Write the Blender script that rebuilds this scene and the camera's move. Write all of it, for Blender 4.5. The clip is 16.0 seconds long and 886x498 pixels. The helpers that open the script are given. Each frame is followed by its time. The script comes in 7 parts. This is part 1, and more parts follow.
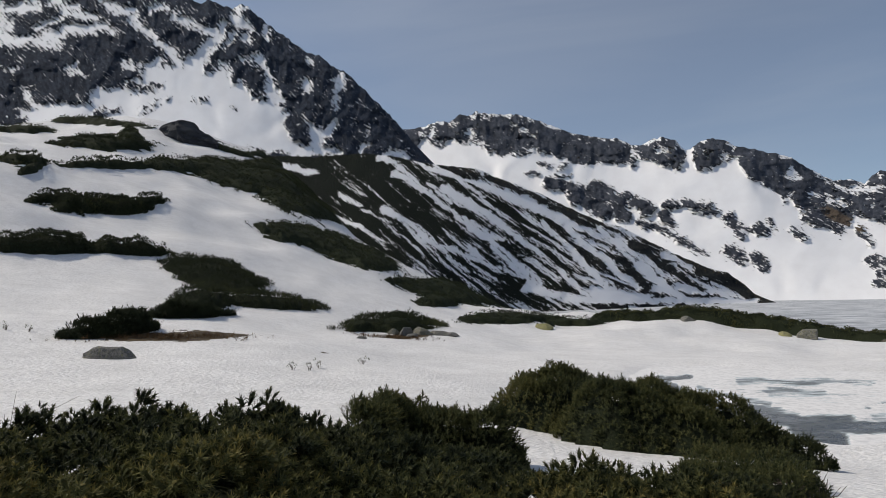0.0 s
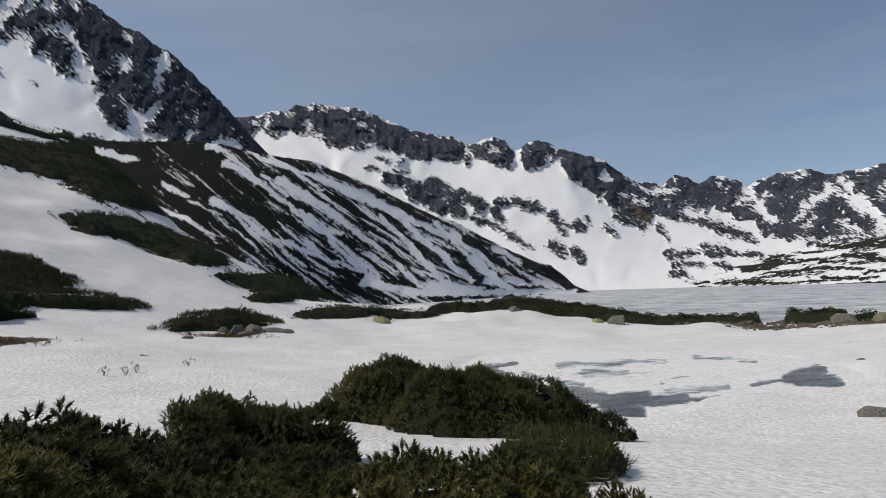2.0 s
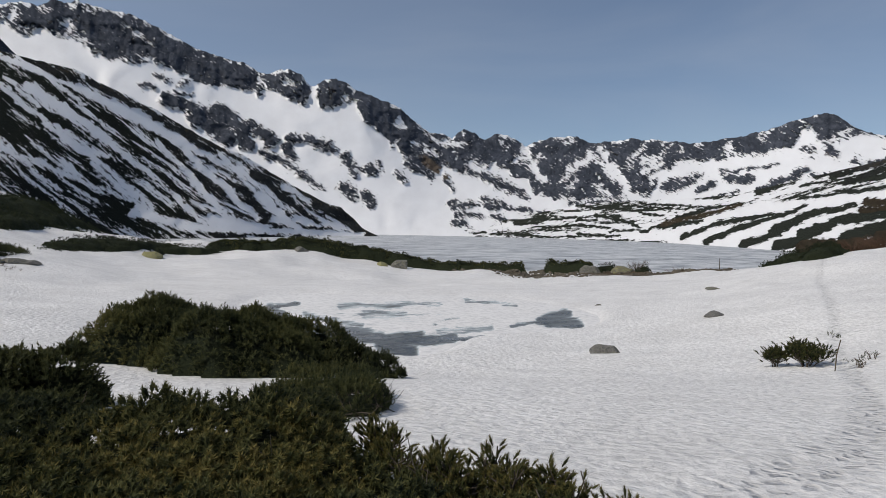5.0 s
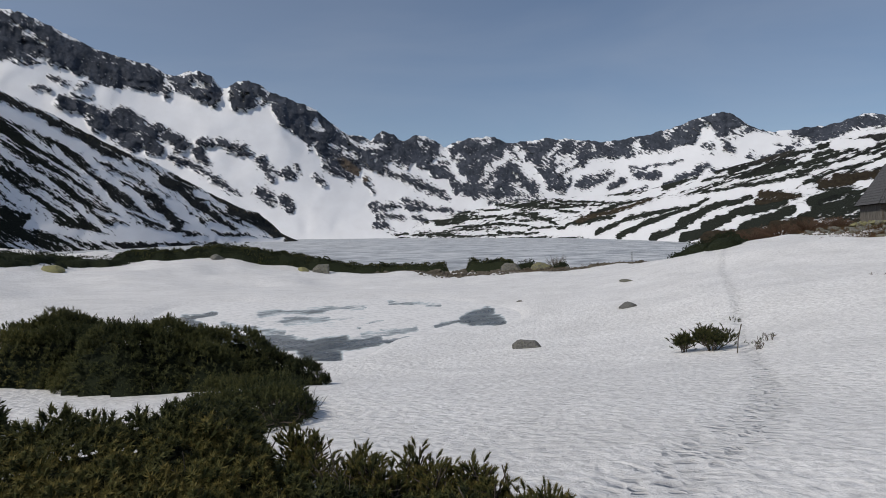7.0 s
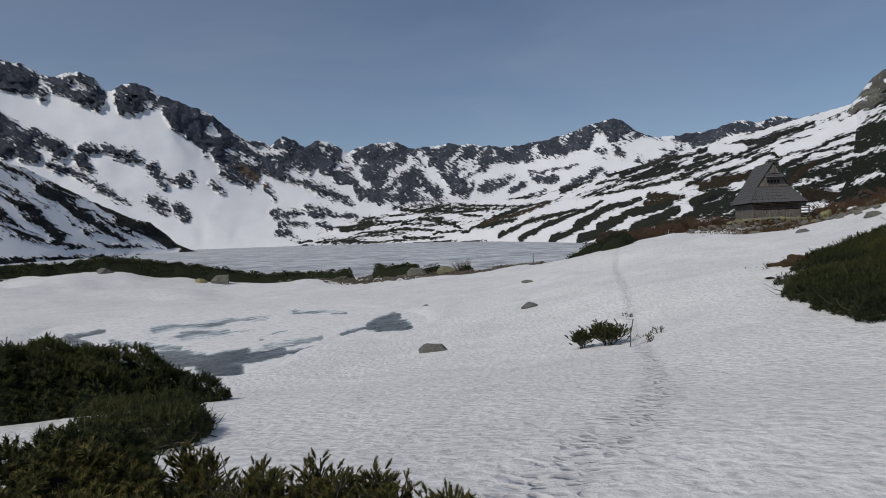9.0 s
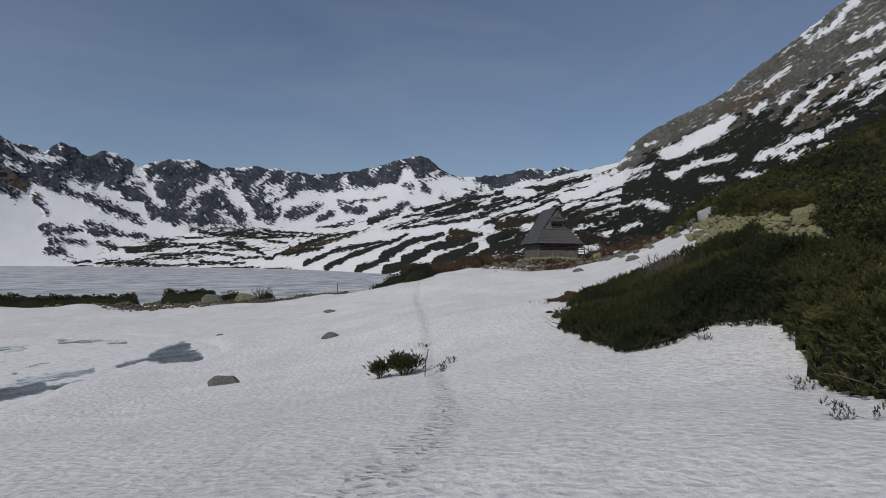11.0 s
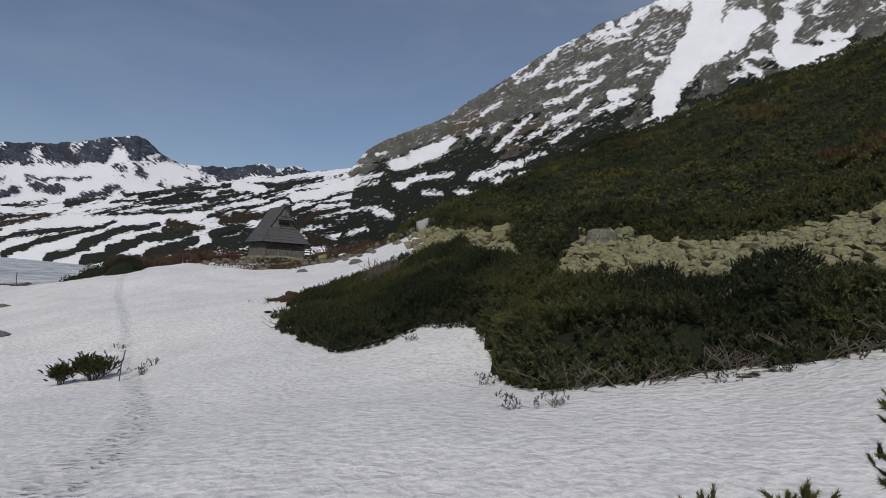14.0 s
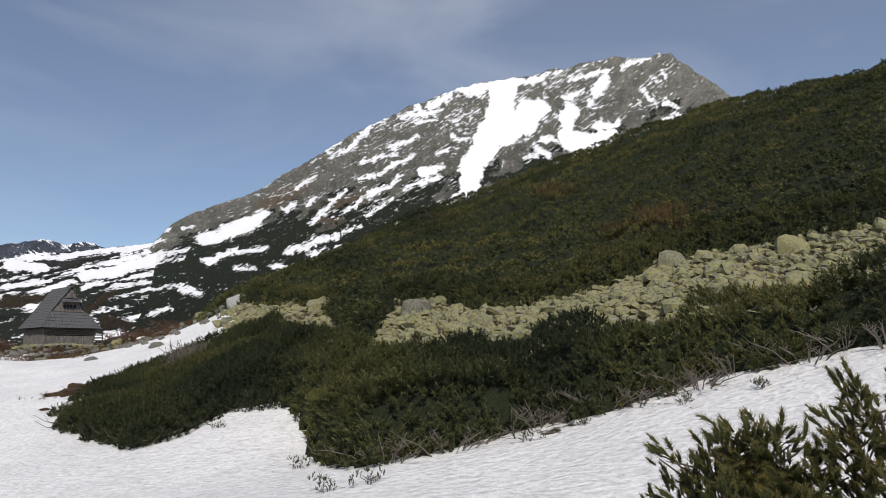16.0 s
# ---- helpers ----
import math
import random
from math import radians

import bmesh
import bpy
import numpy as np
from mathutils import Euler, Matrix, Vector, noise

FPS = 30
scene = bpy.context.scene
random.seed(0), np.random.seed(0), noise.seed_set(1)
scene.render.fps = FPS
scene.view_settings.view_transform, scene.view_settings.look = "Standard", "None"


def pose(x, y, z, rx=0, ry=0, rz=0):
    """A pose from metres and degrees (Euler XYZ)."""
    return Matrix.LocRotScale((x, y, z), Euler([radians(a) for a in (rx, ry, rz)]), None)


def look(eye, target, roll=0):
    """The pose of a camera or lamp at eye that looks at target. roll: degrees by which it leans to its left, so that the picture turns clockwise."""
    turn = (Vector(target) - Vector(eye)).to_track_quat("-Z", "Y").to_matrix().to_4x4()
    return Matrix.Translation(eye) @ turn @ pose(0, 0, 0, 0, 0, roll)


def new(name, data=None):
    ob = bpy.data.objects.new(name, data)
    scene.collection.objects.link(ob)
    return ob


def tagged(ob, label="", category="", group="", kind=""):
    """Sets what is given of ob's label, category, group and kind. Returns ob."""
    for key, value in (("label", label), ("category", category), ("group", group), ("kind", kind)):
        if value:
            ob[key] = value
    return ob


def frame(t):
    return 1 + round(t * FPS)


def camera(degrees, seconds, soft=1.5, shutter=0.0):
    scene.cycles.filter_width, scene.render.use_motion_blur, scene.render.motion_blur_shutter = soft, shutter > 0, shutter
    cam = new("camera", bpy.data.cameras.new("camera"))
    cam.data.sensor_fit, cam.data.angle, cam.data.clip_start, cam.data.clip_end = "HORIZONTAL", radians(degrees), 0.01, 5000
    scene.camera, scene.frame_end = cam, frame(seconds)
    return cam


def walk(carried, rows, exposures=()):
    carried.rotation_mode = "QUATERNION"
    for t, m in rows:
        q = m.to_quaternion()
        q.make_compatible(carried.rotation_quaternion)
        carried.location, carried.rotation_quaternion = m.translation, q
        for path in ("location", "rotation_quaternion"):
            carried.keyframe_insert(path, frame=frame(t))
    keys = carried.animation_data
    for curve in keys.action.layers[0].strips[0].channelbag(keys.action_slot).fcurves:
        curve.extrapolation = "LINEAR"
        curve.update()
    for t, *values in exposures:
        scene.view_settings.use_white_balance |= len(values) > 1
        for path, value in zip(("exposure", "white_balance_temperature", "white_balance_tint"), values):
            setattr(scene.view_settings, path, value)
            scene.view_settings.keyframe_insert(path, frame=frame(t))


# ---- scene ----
EYE = 1.7
cam = camera(69.86, 16.0, soft=0.35)
# seconds, place, yaw, pitch, roll: someone turning on the spot with the camera held out
ROWS = [
    (0.0, 0.000, 0.000, 0.000, 0.02, 4.55, 0.81),
    (0.5, 0.026, -0.006, 0.000, -3.01, 4.56, 0.95),
    (1.0, 0.043, -0.000, 0.000, -6.75, 4.77, 1.41),
    (1.5, 0.076, -0.010, 0.000, -10.62, 4.59, 1.98),
    (2.0, 0.104, -0.015, 0.000, -14.47, 3.69, 1.82),
    (2.5, 0.122, -0.021, 0.000, -17.94, 2.50, 1.22),
    (3.0, 0.146, -0.023, 0.000, -21.20, 2.13, 0.73),
    (3.5, 0.154, -0.024, 0.000, -22.98, 1.43, 0.93),
    (4.0, 0.175, -0.044, 0.000, -25.68, -0.20, 1.07),
    (4.5, 0.205, -0.061, 0.000, -30.08, -1.33, -0.43),
    (7.0, 0.262, -0.099, 0.000, -40.37, -1.45, 0.48),
    (7.5, 0.275, -0.109, 0.000, -43.09, -1.53, 0.51),
    (8.0, 0.286, -0.121, 0.000, -44.58, -1.55, 0.49),
    (10.5, 0.350, -0.206, 0.000, -61.14, 0.44, 1.52),
    (11.0, 0.369, -0.242, 0.000, -66.25, 1.35, -0.51),
    (11.5, 0.377, -0.262, 0.000, -69.98, 1.65, -1.94),
    (12.0, 0.386, -0.291, 0.000, -74.22, 1.32, -1.29),
    (12.5, 0.394, -0.325, 0.000, -79.23, 1.24, -1.79),
    (13.0, 0.398, -0.347, 0.000, -83.35, 1.71, -2.99),
    (13.5, 0.398, -0.381, 0.000, -86.73, 2.02, -3.67),
    (14.0, 0.401, -0.404, 0.000, -90.57, 2.26, -3.38),
    (14.5, 0.401, -0.440, 0.000, -94.84, 3.24, -3.03),
    (15.0, 0.396, -0.470, 0.000, -99.32, 4.52, -1.69),
    (15.5, 0.392, -0.495, 0.000, -103.15, 7.02, -0.52),
    (16.0, 0.386, -0.517, 0.000, -106.62, 9.29, 0.03),
]
walk(cam, [(t, pose(x, y, EYE + z, 90 + pitch, roll, yaw)) for t, x, y, z, yaw, pitch, roll in ROWS], [(0, 0.07, 6980, 9), (4, 0.0, 6840, 9), (7, -0.15, 6650, 9), (11, -0.47, 6500, 9), (13, -0.41, 6550, 10), (14.5, -0.2, 6600, 10), (16, 0.29, 6740, 10)])

# ---- light ----
SUN_AZ, SUN_EL = 78.0, 46.0  # degrees to the left of the first view, and up


def make_world():
    world = bpy.data.worlds.new("sky")
    scene.world = world
    world.use_nodes = True
    nt = world.node_tree
    nt.nodes.clear()
    n, l = nt.nodes.new, nt.links.new
    out, bg = n("ShaderNodeOutputWorld"), n("ShaderNodeBackground")
    sky = n("ShaderNodeTexSky")
    sky.sky_type, sky.sun_disc = "NISHITA", False
    sky.sun_elevation, sky.sun_rotation = radians(SUN_EL), radians(-SUN_AZ)
    sky.altitude, sky.air_density, sky.dust_density, sky.ozone_density = 1700, 1.0, 1.2, 3.0
    # thin high cloud
    geo, stretch = n("ShaderNodeNewGeometry"), n("ShaderNodeMapping")
    stretch.inputs["Scale"].default_value = (1.1, 1.6, 5.0)
    stretch.inputs["Rotation"].default_value = (0.25, 0.15, 0.6)
    veil = n("ShaderNodeTexNoise")
    veil.inputs["Scale"].default_value, veil.inputs["Detail"].default_value = 1.3, 5.0
    veil.inputs["Distortion"].default_value = 0.6
    ramp = n("ShaderNodeMapRange")
    ramp.inputs["From Min"].default_value, ramp.inputs["From Max"].default_value = 0.42, 0.85
    ramp.inputs["To Min"].default_value, ramp.inputs["To Max"].default_value = 0.08, 0.27
    mix = n("ShaderNodeMix")
    mix.data_type = "RGBA"
    mix.inputs["B"].default_value = (5.6, 6.0, 6.8, 1)
    l(geo.outputs["Position"], stretch.inputs["Vector"])
    l(stretch.outputs["Vector"], veil.inputs["Vector"])
    l(veil.outputs["Fac"], ramp.inputs["Value"])
    # the veil thickens away from the sun
    bank = n("ShaderNodeVectorMath")
    bank.operation = "DOT_PRODUCT"
    bank.inputs[1].default_value = (0.80, -0.42, 0.43)
    dense = n("ShaderNodeMapRange")
    dense.inputs["From Min"].default_value, dense.inputs["From Max"].default_value = 0.55, 1.0
    dense.inputs["To Min"].default_value, dense.inputs["To Max"].default_value = 1.0, 2.1
    thick = n("ShaderNodeMath")
    thick.operation = "MULTIPLY"
    l(geo.outputs["Position"], bank.inputs[0])
    l(bank.outputs["Value"], dense.inputs["Value"])
    l(ramp.outputs["Result"], thick.inputs[0])
    l(dense.outputs["Result"], thick.inputs[1])
    # and in the haze low over the head of the valley
    haze, low, both = n("ShaderNodeVectorMath"), n("ShaderNodeMapRange"), n("ShaderNodeMath")
    haze.operation, both.operation = "DOT_PRODUCT", "ADD"
    haze.inputs[1].default_value = (0.10, 0.96, 0.26)
    low.inputs["From Min"].default_value, low.inputs["From Max"].default_value = 0.70, 0.98
    low.inputs["To Min"].default_value, low.inputs["To Max"].default_value = 0.0, 0.10
    l(geo.outputs["Position"], haze.inputs[0])
    l(haze.outputs["Value"], low.inputs["Value"])
    l(thick.outputs[0], both.inputs[0])
    l(low.outputs["Result"], both.inputs[1])
    l(both.outputs[0], mix.inputs["Factor"])
    l(sky.outputs["Color"], mix.inputs["A"])
    l(mix.outputs["Result"], bg.inputs["Color"])
    bg.inputs["Strength"].default_value = 0.090
    l(bg.outputs["Background"], out.inputs["Surface"])


make_world()
sun = new("sun", bpy.data.lights.new("sun", "SUN"))
sun.data.energy, sun.data.angle, sun.data.color = 2.6, radians(0.6), (1.0, 0.94, 0.86)
sun.matrix_world = look((0, 0, 300), Vector((0, 0, 300)) - Vector((-math.sin(radians(SUN_AZ)) * math.cos(radians(SUN_EL)), math.cos(radians(SUN_AZ)) * math.cos(radians(SUN_EL)), math.sin(radians(SUN_EL)))))

# ---- numbers ----


def lattice(ix, iy, seed):
    h = (ix.astype(np.int64) * 374761393 + iy.astype(np.int64) * 668265263 + seed * 1442695041) & 0x7FFFFFFF
    h = ((h ^ (h >> 13)) * 1274126177) & 0x7FFFFFFF
    return ((h ^ (h >> 16)) & 0xFFFF) / 32767.5 - 1.0


def vnoise(x, y, seed=0):
    """Smooth noise in -1..1."""
    ix, iy = np.floor(x), np.floor(y)
    fx, fy = x - ix, y - iy
    fx, fy = fx * fx * fx * (fx * (fx * 6 - 15) + 10), fy * fy * fy * (fy * (fy * 6 - 15) + 10)
    a, b = lattice(ix, iy, seed), lattice(ix + 1, iy, seed)
    c, d = lattice(ix, iy + 1, seed), lattice(ix + 1, iy + 1, seed)
    return (a * (1 - fx) + b * fx) * (1 - fy) + (c * (1 - fx) + d * fx) * fy


def fbm(x, y, octaves=4, seed=0, gain=0.5):
    total, amp, norm = 0.0, 1.0, 0.0
    for k in range(octaves):
        total = total + amp * vnoise(x * 2.03**k + 17.3 * k, y * 2.03**k - 9.1 * k, seed + k)
        norm, amp = norm + amp, amp * gain
    return total / norm


def ridged(x, y, octaves=4, seed=0, gain=0.55):
    total, amp, norm = 0.0, 1.0, 0.0
    for k in range(octaves):
        total = total + amp * (1 - 2 * np.abs(vnoise(x * 2.03**k + 5.7 * k, y * 2.03**k + 3.3 * k, seed + k)))
        norm, amp = norm + amp, amp * gain
    return total / norm


def step(a, b, x):
    s = np.clip((x - a) / (b - a), 0, 1)
    return s * s * (3 - 2 * s)


def along(pairs, az):
    """A profile given by (degrees, value), read at az."""
    p = sorted(pairs)
    return np.interp(az, [q[0] for q in p], [q[1] for q in p])


def spots(az, el, rows):
    """A sum of soft spots: azimuth, elevation, half width, half height, turn in degrees, weight."""
    total = np.zeros_like(az)
    for a, e, ra, re, turn, weight in rows:
        c, s = math.cos(radians(turn)), math.sin(radians(turn))
        da, de = -(az - a), el - e
        total += weight * np.exp(-1.4 * (((da * c + de * s) / ra) ** 2 + ((-da * s + de * c) / re) ** 2))
    return total


def strokes(az, el, rows):
    """The best of several strokes, 1 on the line and 0 at its edge: from azimuth and elevation to azimuth and elevation, half width."""
    best = np.full(np.shape(az), -1.5)
    for a0, e0, a1, e1, w in rows:
        da, de = a1 - a0, e1 - e0
        t = np.clip(((az - a0) * da + (el - e0) * de) / (da * da + de * de + 1e-9), 0, 1)
        d = np.hypot(az - a0 - t * da, el - e0 - t * de)
        best = np.maximum(best, np.clip(1 - d / w, -1.5, 1))
    return best


def place(az, r):
    return -np.sin(np.radians(az)) * r, np.cos(np.radians(az)) * r


def polar(x, y):
    return np.degrees(np.arctan2(-x, y)), np.hypot(x, y)


def set_mesh(name, verts, faces, smooth=True, **attributes):
    """A mesh from arrays, all faces with the same number of corners."""
    verts, faces = np.asarray(verts, np.float32), np.asarray(faces, np.int32)
    me = bpy.data.meshes.new(name)
    k = faces.shape[1]
    me.vertices.add(len(verts))
    me.vertices.foreach_set("co", verts.ravel())
    me.loops.add(faces.size)
    me.loops.foreach_set("vertex_index", faces.ravel())
    me.polygons.add(len(faces))
    me.polygons.foreach_set("loop_start", np.arange(len(faces), dtype=np.int32) * k)
    me.polygons.foreach_set("use_smooth", np.full(len(faces), smooth))
    for key, values in attributes.items():
        layer = me.attributes.new(key, "FLOAT", "POINT")
        layer.data.foreach_set("value", np.asarray(values, np.float32).ravel())
    me.update(calc_edges=True)
    me.validate()
    return me


def grid_faces(rows, cols, closed=False):
    i, j = np.meshgrid(np.arange(rows - 1), np.arange(cols if closed else cols - 1), indexing="ij")
    a, b = i * cols + j, i * cols + (j + 1) % cols
    return np.stack([a, b, b + cols, a + cols], -1).reshape(-1, 4)


# ---- materials ----


def material(name):
    mat = bpy.data.materials.new(name)
    mat.use_nodes = True
    nt = mat.node_tree
    return mat, nt, nt.nodes["Principled BSDF"]


def noise_node(nt, scale, detail=4.0, rough=0.55, coords=None, stretch=None):
    tex = nt.nodes.new("ShaderNodeTexNoise")
    tex.inputs["Scale"].default_value, tex.inputs["Detail"].default_value = scale, detail
    tex.inputs["Roughness"].default_value = rough
    if coords is None:
        coords = nt.nodes.new("ShaderNodeTexCoord").outputs["Object"]
    if stretch:
        m = nt.nodes.new("ShaderNodeMapping")
        m.inputs["Scale"].default_value = stretch
        nt.links.new(coords, m.inputs["Vector"])
        coords = m.outputs["Vector"]
    nt.links.new(coords, tex.inputs["Vector"])
    return tex.outputs["Fac"]


def ramp_node(nt, value, stops):
    ramp = nt.nodes.new("ShaderNodeValToRGB")
    nt.links.new(value, ramp.inputs["Fac"])
    el = ramp.color_ramp.elements
    while len(el) < len(stops):
        el.new(0.5)
    for e, (at, colour) in zip(el, stops):
        e.position, e.color = at, (*colour, 1)
    return ramp.outputs["Color"]


def mix_node(nt, factor, a, b, kind="MIX"):
    mix = nt.nodes.new("ShaderNodeMix")
    mix.data_type, mix.blend_type = "RGBA", kind
    for key, value in (("Factor", factor), ("A", a), ("B", b)):
        if isinstance(value, (int, float)):
            mix.inputs[key].default_value = value
        elif isinstance(value, tuple):
            mix.inputs[key].default_value = (*value, 1)
        else:
            nt.links.new(value, mix.inputs[key])
    return mix.outputs["Result"]


def math_node(nt, op, *values):
    m = nt.nodes.new("ShaderNodeMath")
    m.operation = op
    for k, value in enumerate(values):
        if isinstance(value, (int, float)):
            m.inputs[k].default_value = value
        else:
            nt.links.new(value, m.inputs[k])
    return m.outputs[0]


def range_node(nt, value, a, b, c=0.0, d=1.0):
    m = nt.nodes.new("ShaderNodeMapRange")
    nt.links.new(value, m.inputs["Value"])
    for key, v in (("From Min", a), ("From Max", b), ("To Min", c), ("To Max", d)):
        m.inputs[key].default_value = v
    return m.outputs["Result"]


def bump_node(nt, height, strength, distance, normal=None):
    b = nt.nodes.new("ShaderNodeBump")
    b.inputs["Strength"].default_value, b.inputs["Distance"].default_value = strength, distance
    nt.links.new(height, b.inputs["Height"])
    if normal is not None:
        nt.links.new(normal, b.inputs["Normal"])
    return b.outputs["Normal"]


def attribute(nt, name):
    a = nt.nodes.new("ShaderNodeAttribute")
    a.attribute_name = name
    return a.outputs["Fac"]


SNOW, SNOW_OLD = (0.90, 0.893, 0.885), (0.76, 0.752, 0.742)


def mountain_material(name, rock_a, rock_b, grass, veg, scale, turn=0.0, ragged=1.0, fleck=0.64):
    """Snow, bare rock, dry grass and dwarf pine, divided by the attributes bare, green and dry; across and up lie along the slope."""
    mat, nt, bsdf = material(name)
    lie = nt.nodes.new("ShaderNodeCombineXYZ")
    nt.links.new(attribute(nt, "across"), lie.inputs["X"])
    nt.links.new(attribute(nt, "up"), lie.inputs["Y"])
    lie = lie.outputs["Vector"]
    lean = nt.nodes.new("ShaderNodeMapping")
    lean.inputs["Rotation"].default_value = (0, 0, radians(turn))
    nt.links.new(lie, lean.inputs["Vector"])
    lean = lean.outputs["Vector"]
    fine = noise_node(nt, 0.22 / scale, 8.0, 0.68, lean, (0.42, 1.25, 1.0))
    edge = math_node(nt, "ADD", attribute(nt, "bare"), range_node(nt, fine, 0.25, 0.75, -ragged, ragged))
    bare = range_node(nt, edge, -0.10, 0.10)
    # snow caught on ledges
    ledge = range_node(nt, noise_node(nt, 0.14 / scale, 8.0, 0.78, lean, (0.4, 1.3, 1.0)), fleck, fleck + 0.02, 1.0, 0.0)
    bare = math_node(nt, "MULTIPLY", bare, ledge)
    crag = noise_node(nt, 0.16 / scale, 8.0, 0.72, lie)
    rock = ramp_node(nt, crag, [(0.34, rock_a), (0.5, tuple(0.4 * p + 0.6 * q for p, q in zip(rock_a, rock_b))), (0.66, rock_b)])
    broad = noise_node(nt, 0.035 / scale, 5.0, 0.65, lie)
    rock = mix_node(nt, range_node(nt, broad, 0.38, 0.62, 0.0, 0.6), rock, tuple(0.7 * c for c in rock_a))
    soil = ramp_node(nt, noise_node(nt, 0.14 / scale, 5.0, 0.6, lie), [(0.3, tuple(0.5 * c for c in grass)), (0.7, grass)])
    pine = ramp_node(nt, noise_node(nt, 0.5 / scale, 5.0, 0.7, lie), [(0.36, tuple(0.45 * c for c in veg)), (0.5, veg), (0.66, tuple(1.7 * c for c in veg))])
    dry = range_node(nt, math_node(nt, "ADD", attribute(nt, "dry"), range_node(nt, crag, 0.3, 0.7, -0.4, 0.4)), -0.1, 0.22)
    green = range_node(nt, math_node(nt, "ADD", attribute(nt, "green"), range_node(nt, crag, 0.3, 0.7, -0.4, 0.4)), -0.05, 0.1)
    land = mix_node(nt, green, mix_node(nt, dry, rock, soil), pine)
    white = mix_node(nt, range_node(nt, noise_node(nt, 0.03 / scale, 6.0, 0.6, lie), 0.35, 0.7), (0.91, 0.915, 0.925), (0.84, 0.84, 0.85))
    grit = range_node(nt, noise_node(nt, 0.5 / scale, 3.0, 0.6, lie), 0.62, 0.74, 0.0, 0.25)
    white = mix_node(nt, grit, white, (0.55, 0.55, 0.55))
    nt.links.new(mix_node(nt, bare, white, land), bsdf.inputs["Base Color"])
    bsdf.inputs["Roughness"].default_value = 0.9
    bsdf.inputs["Specular IOR Level"].default_value = 0.03
    height = math_node(nt, "ADD", math_node(nt, "MULTIPLY", crag, math_node(nt, "MULTIPLY", bare, range_node(nt, green, 0.0, 1.0, 1.0, 0.3))), math_node(nt, "MULTIPLY", bare, 0.2))
    nt.links.new(bump_node(nt, height, 0.9, scale * 9.0), bsdf.inputs["Normal"])
    return mat


def snow_material():
    mat, nt, bsdf = material("old_snow")
    fine = noise_node(nt, 2.2, 6.0, 0.6)
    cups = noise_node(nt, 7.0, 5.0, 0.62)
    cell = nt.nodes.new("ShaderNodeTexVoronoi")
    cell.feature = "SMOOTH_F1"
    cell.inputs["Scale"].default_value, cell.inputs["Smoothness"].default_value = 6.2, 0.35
    warp = nt.nodes.new("ShaderNodeVectorMath")
    warp.operation = "MULTIPLY_ADD"
    wobble = nt.nodes.new("ShaderNodeTexNoise")
    wobble.inputs["Scale"].default_value = 2.5
    coords = nt.nodes.new("ShaderNodeTexCoord").outputs["Object"]
    nt.links.new(coords, wobble.inputs["Vector"])
    nt.links.new(wobble.outputs["Color"], warp.inputs[0])
    warp.inputs[1].default_value = (0.4, 0.4, 0.0)
    nt.links.new(coords, warp.inputs[2])
    nt.links.new(warp.outputs[0], cell.inputs["Vector"])
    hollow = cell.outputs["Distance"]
    edge = math_node(nt, "ADD", attribute(nt, "bare"), range_node(nt, fine, 0.25, 0.75, -0.35, 0.35))
    bare = range_node(nt, edge, -0.04, 0.06)
    soil = ramp_node(nt, noise_node(nt, 3.0, 6.0, 0.7), [(0.3, (0.022, 0.016, 0.010)), (0.5, (0.075, 0.052, 0.028)), (0.7, (0.155, 0.12, 0.062))])
    grime = range_node(nt, noise_node(nt, 0.35, 6.0, 0.65), 0.4, 0.75)
    white = mix_node(nt, grime, SNOW, SNOW_OLD)
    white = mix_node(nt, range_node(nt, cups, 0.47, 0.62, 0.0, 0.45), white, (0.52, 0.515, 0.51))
    # suncup hollows greyer than their rims
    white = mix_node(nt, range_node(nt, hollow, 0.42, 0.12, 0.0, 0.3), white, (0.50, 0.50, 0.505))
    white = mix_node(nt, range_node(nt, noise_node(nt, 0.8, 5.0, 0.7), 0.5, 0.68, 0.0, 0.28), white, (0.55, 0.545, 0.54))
    # footprints along the trail, pressed in and greyer than the snow around
    tread = nt.nodes.new("ShaderNodeTexVoronoi")
    tread.inputs["Scale"].default_value = 6.5
    nt.links.new(warp.outputs[0], tread.inputs["Vector"])
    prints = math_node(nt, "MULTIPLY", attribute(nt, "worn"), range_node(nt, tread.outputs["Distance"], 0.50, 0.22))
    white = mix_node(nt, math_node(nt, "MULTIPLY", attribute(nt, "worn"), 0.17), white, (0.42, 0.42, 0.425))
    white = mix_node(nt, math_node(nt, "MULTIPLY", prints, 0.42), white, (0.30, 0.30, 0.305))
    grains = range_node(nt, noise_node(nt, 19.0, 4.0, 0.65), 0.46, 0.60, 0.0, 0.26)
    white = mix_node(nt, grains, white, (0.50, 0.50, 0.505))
    specks = range_node(nt, noise_node(nt, 26.0, 2.0), 0.72, 0.78, 0.0, 0.6)
    white = mix_node(nt, math_node(nt, "MULTIPLY", specks, grime), white, (0.16, 0.13, 0.10))
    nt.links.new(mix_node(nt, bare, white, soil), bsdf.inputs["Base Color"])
    bsdf.inputs["Roughness"].default_value = 0.7
    bsdf.inputs["Specular IOR Level"].default_value = 0.25
    first = bump_node(nt, math_node(nt, "SUBTRACT", cups, prints), 0.65, 0.06, bump_node(nt, hollow, 0.45, 0.07))
    second = bump_node(nt, noise_node(nt, 24.0, 4.0, 0.6), 0.6, 0.02, first)
    nt.links.new(second, bsdf.inputs["Normal"])
    return mat


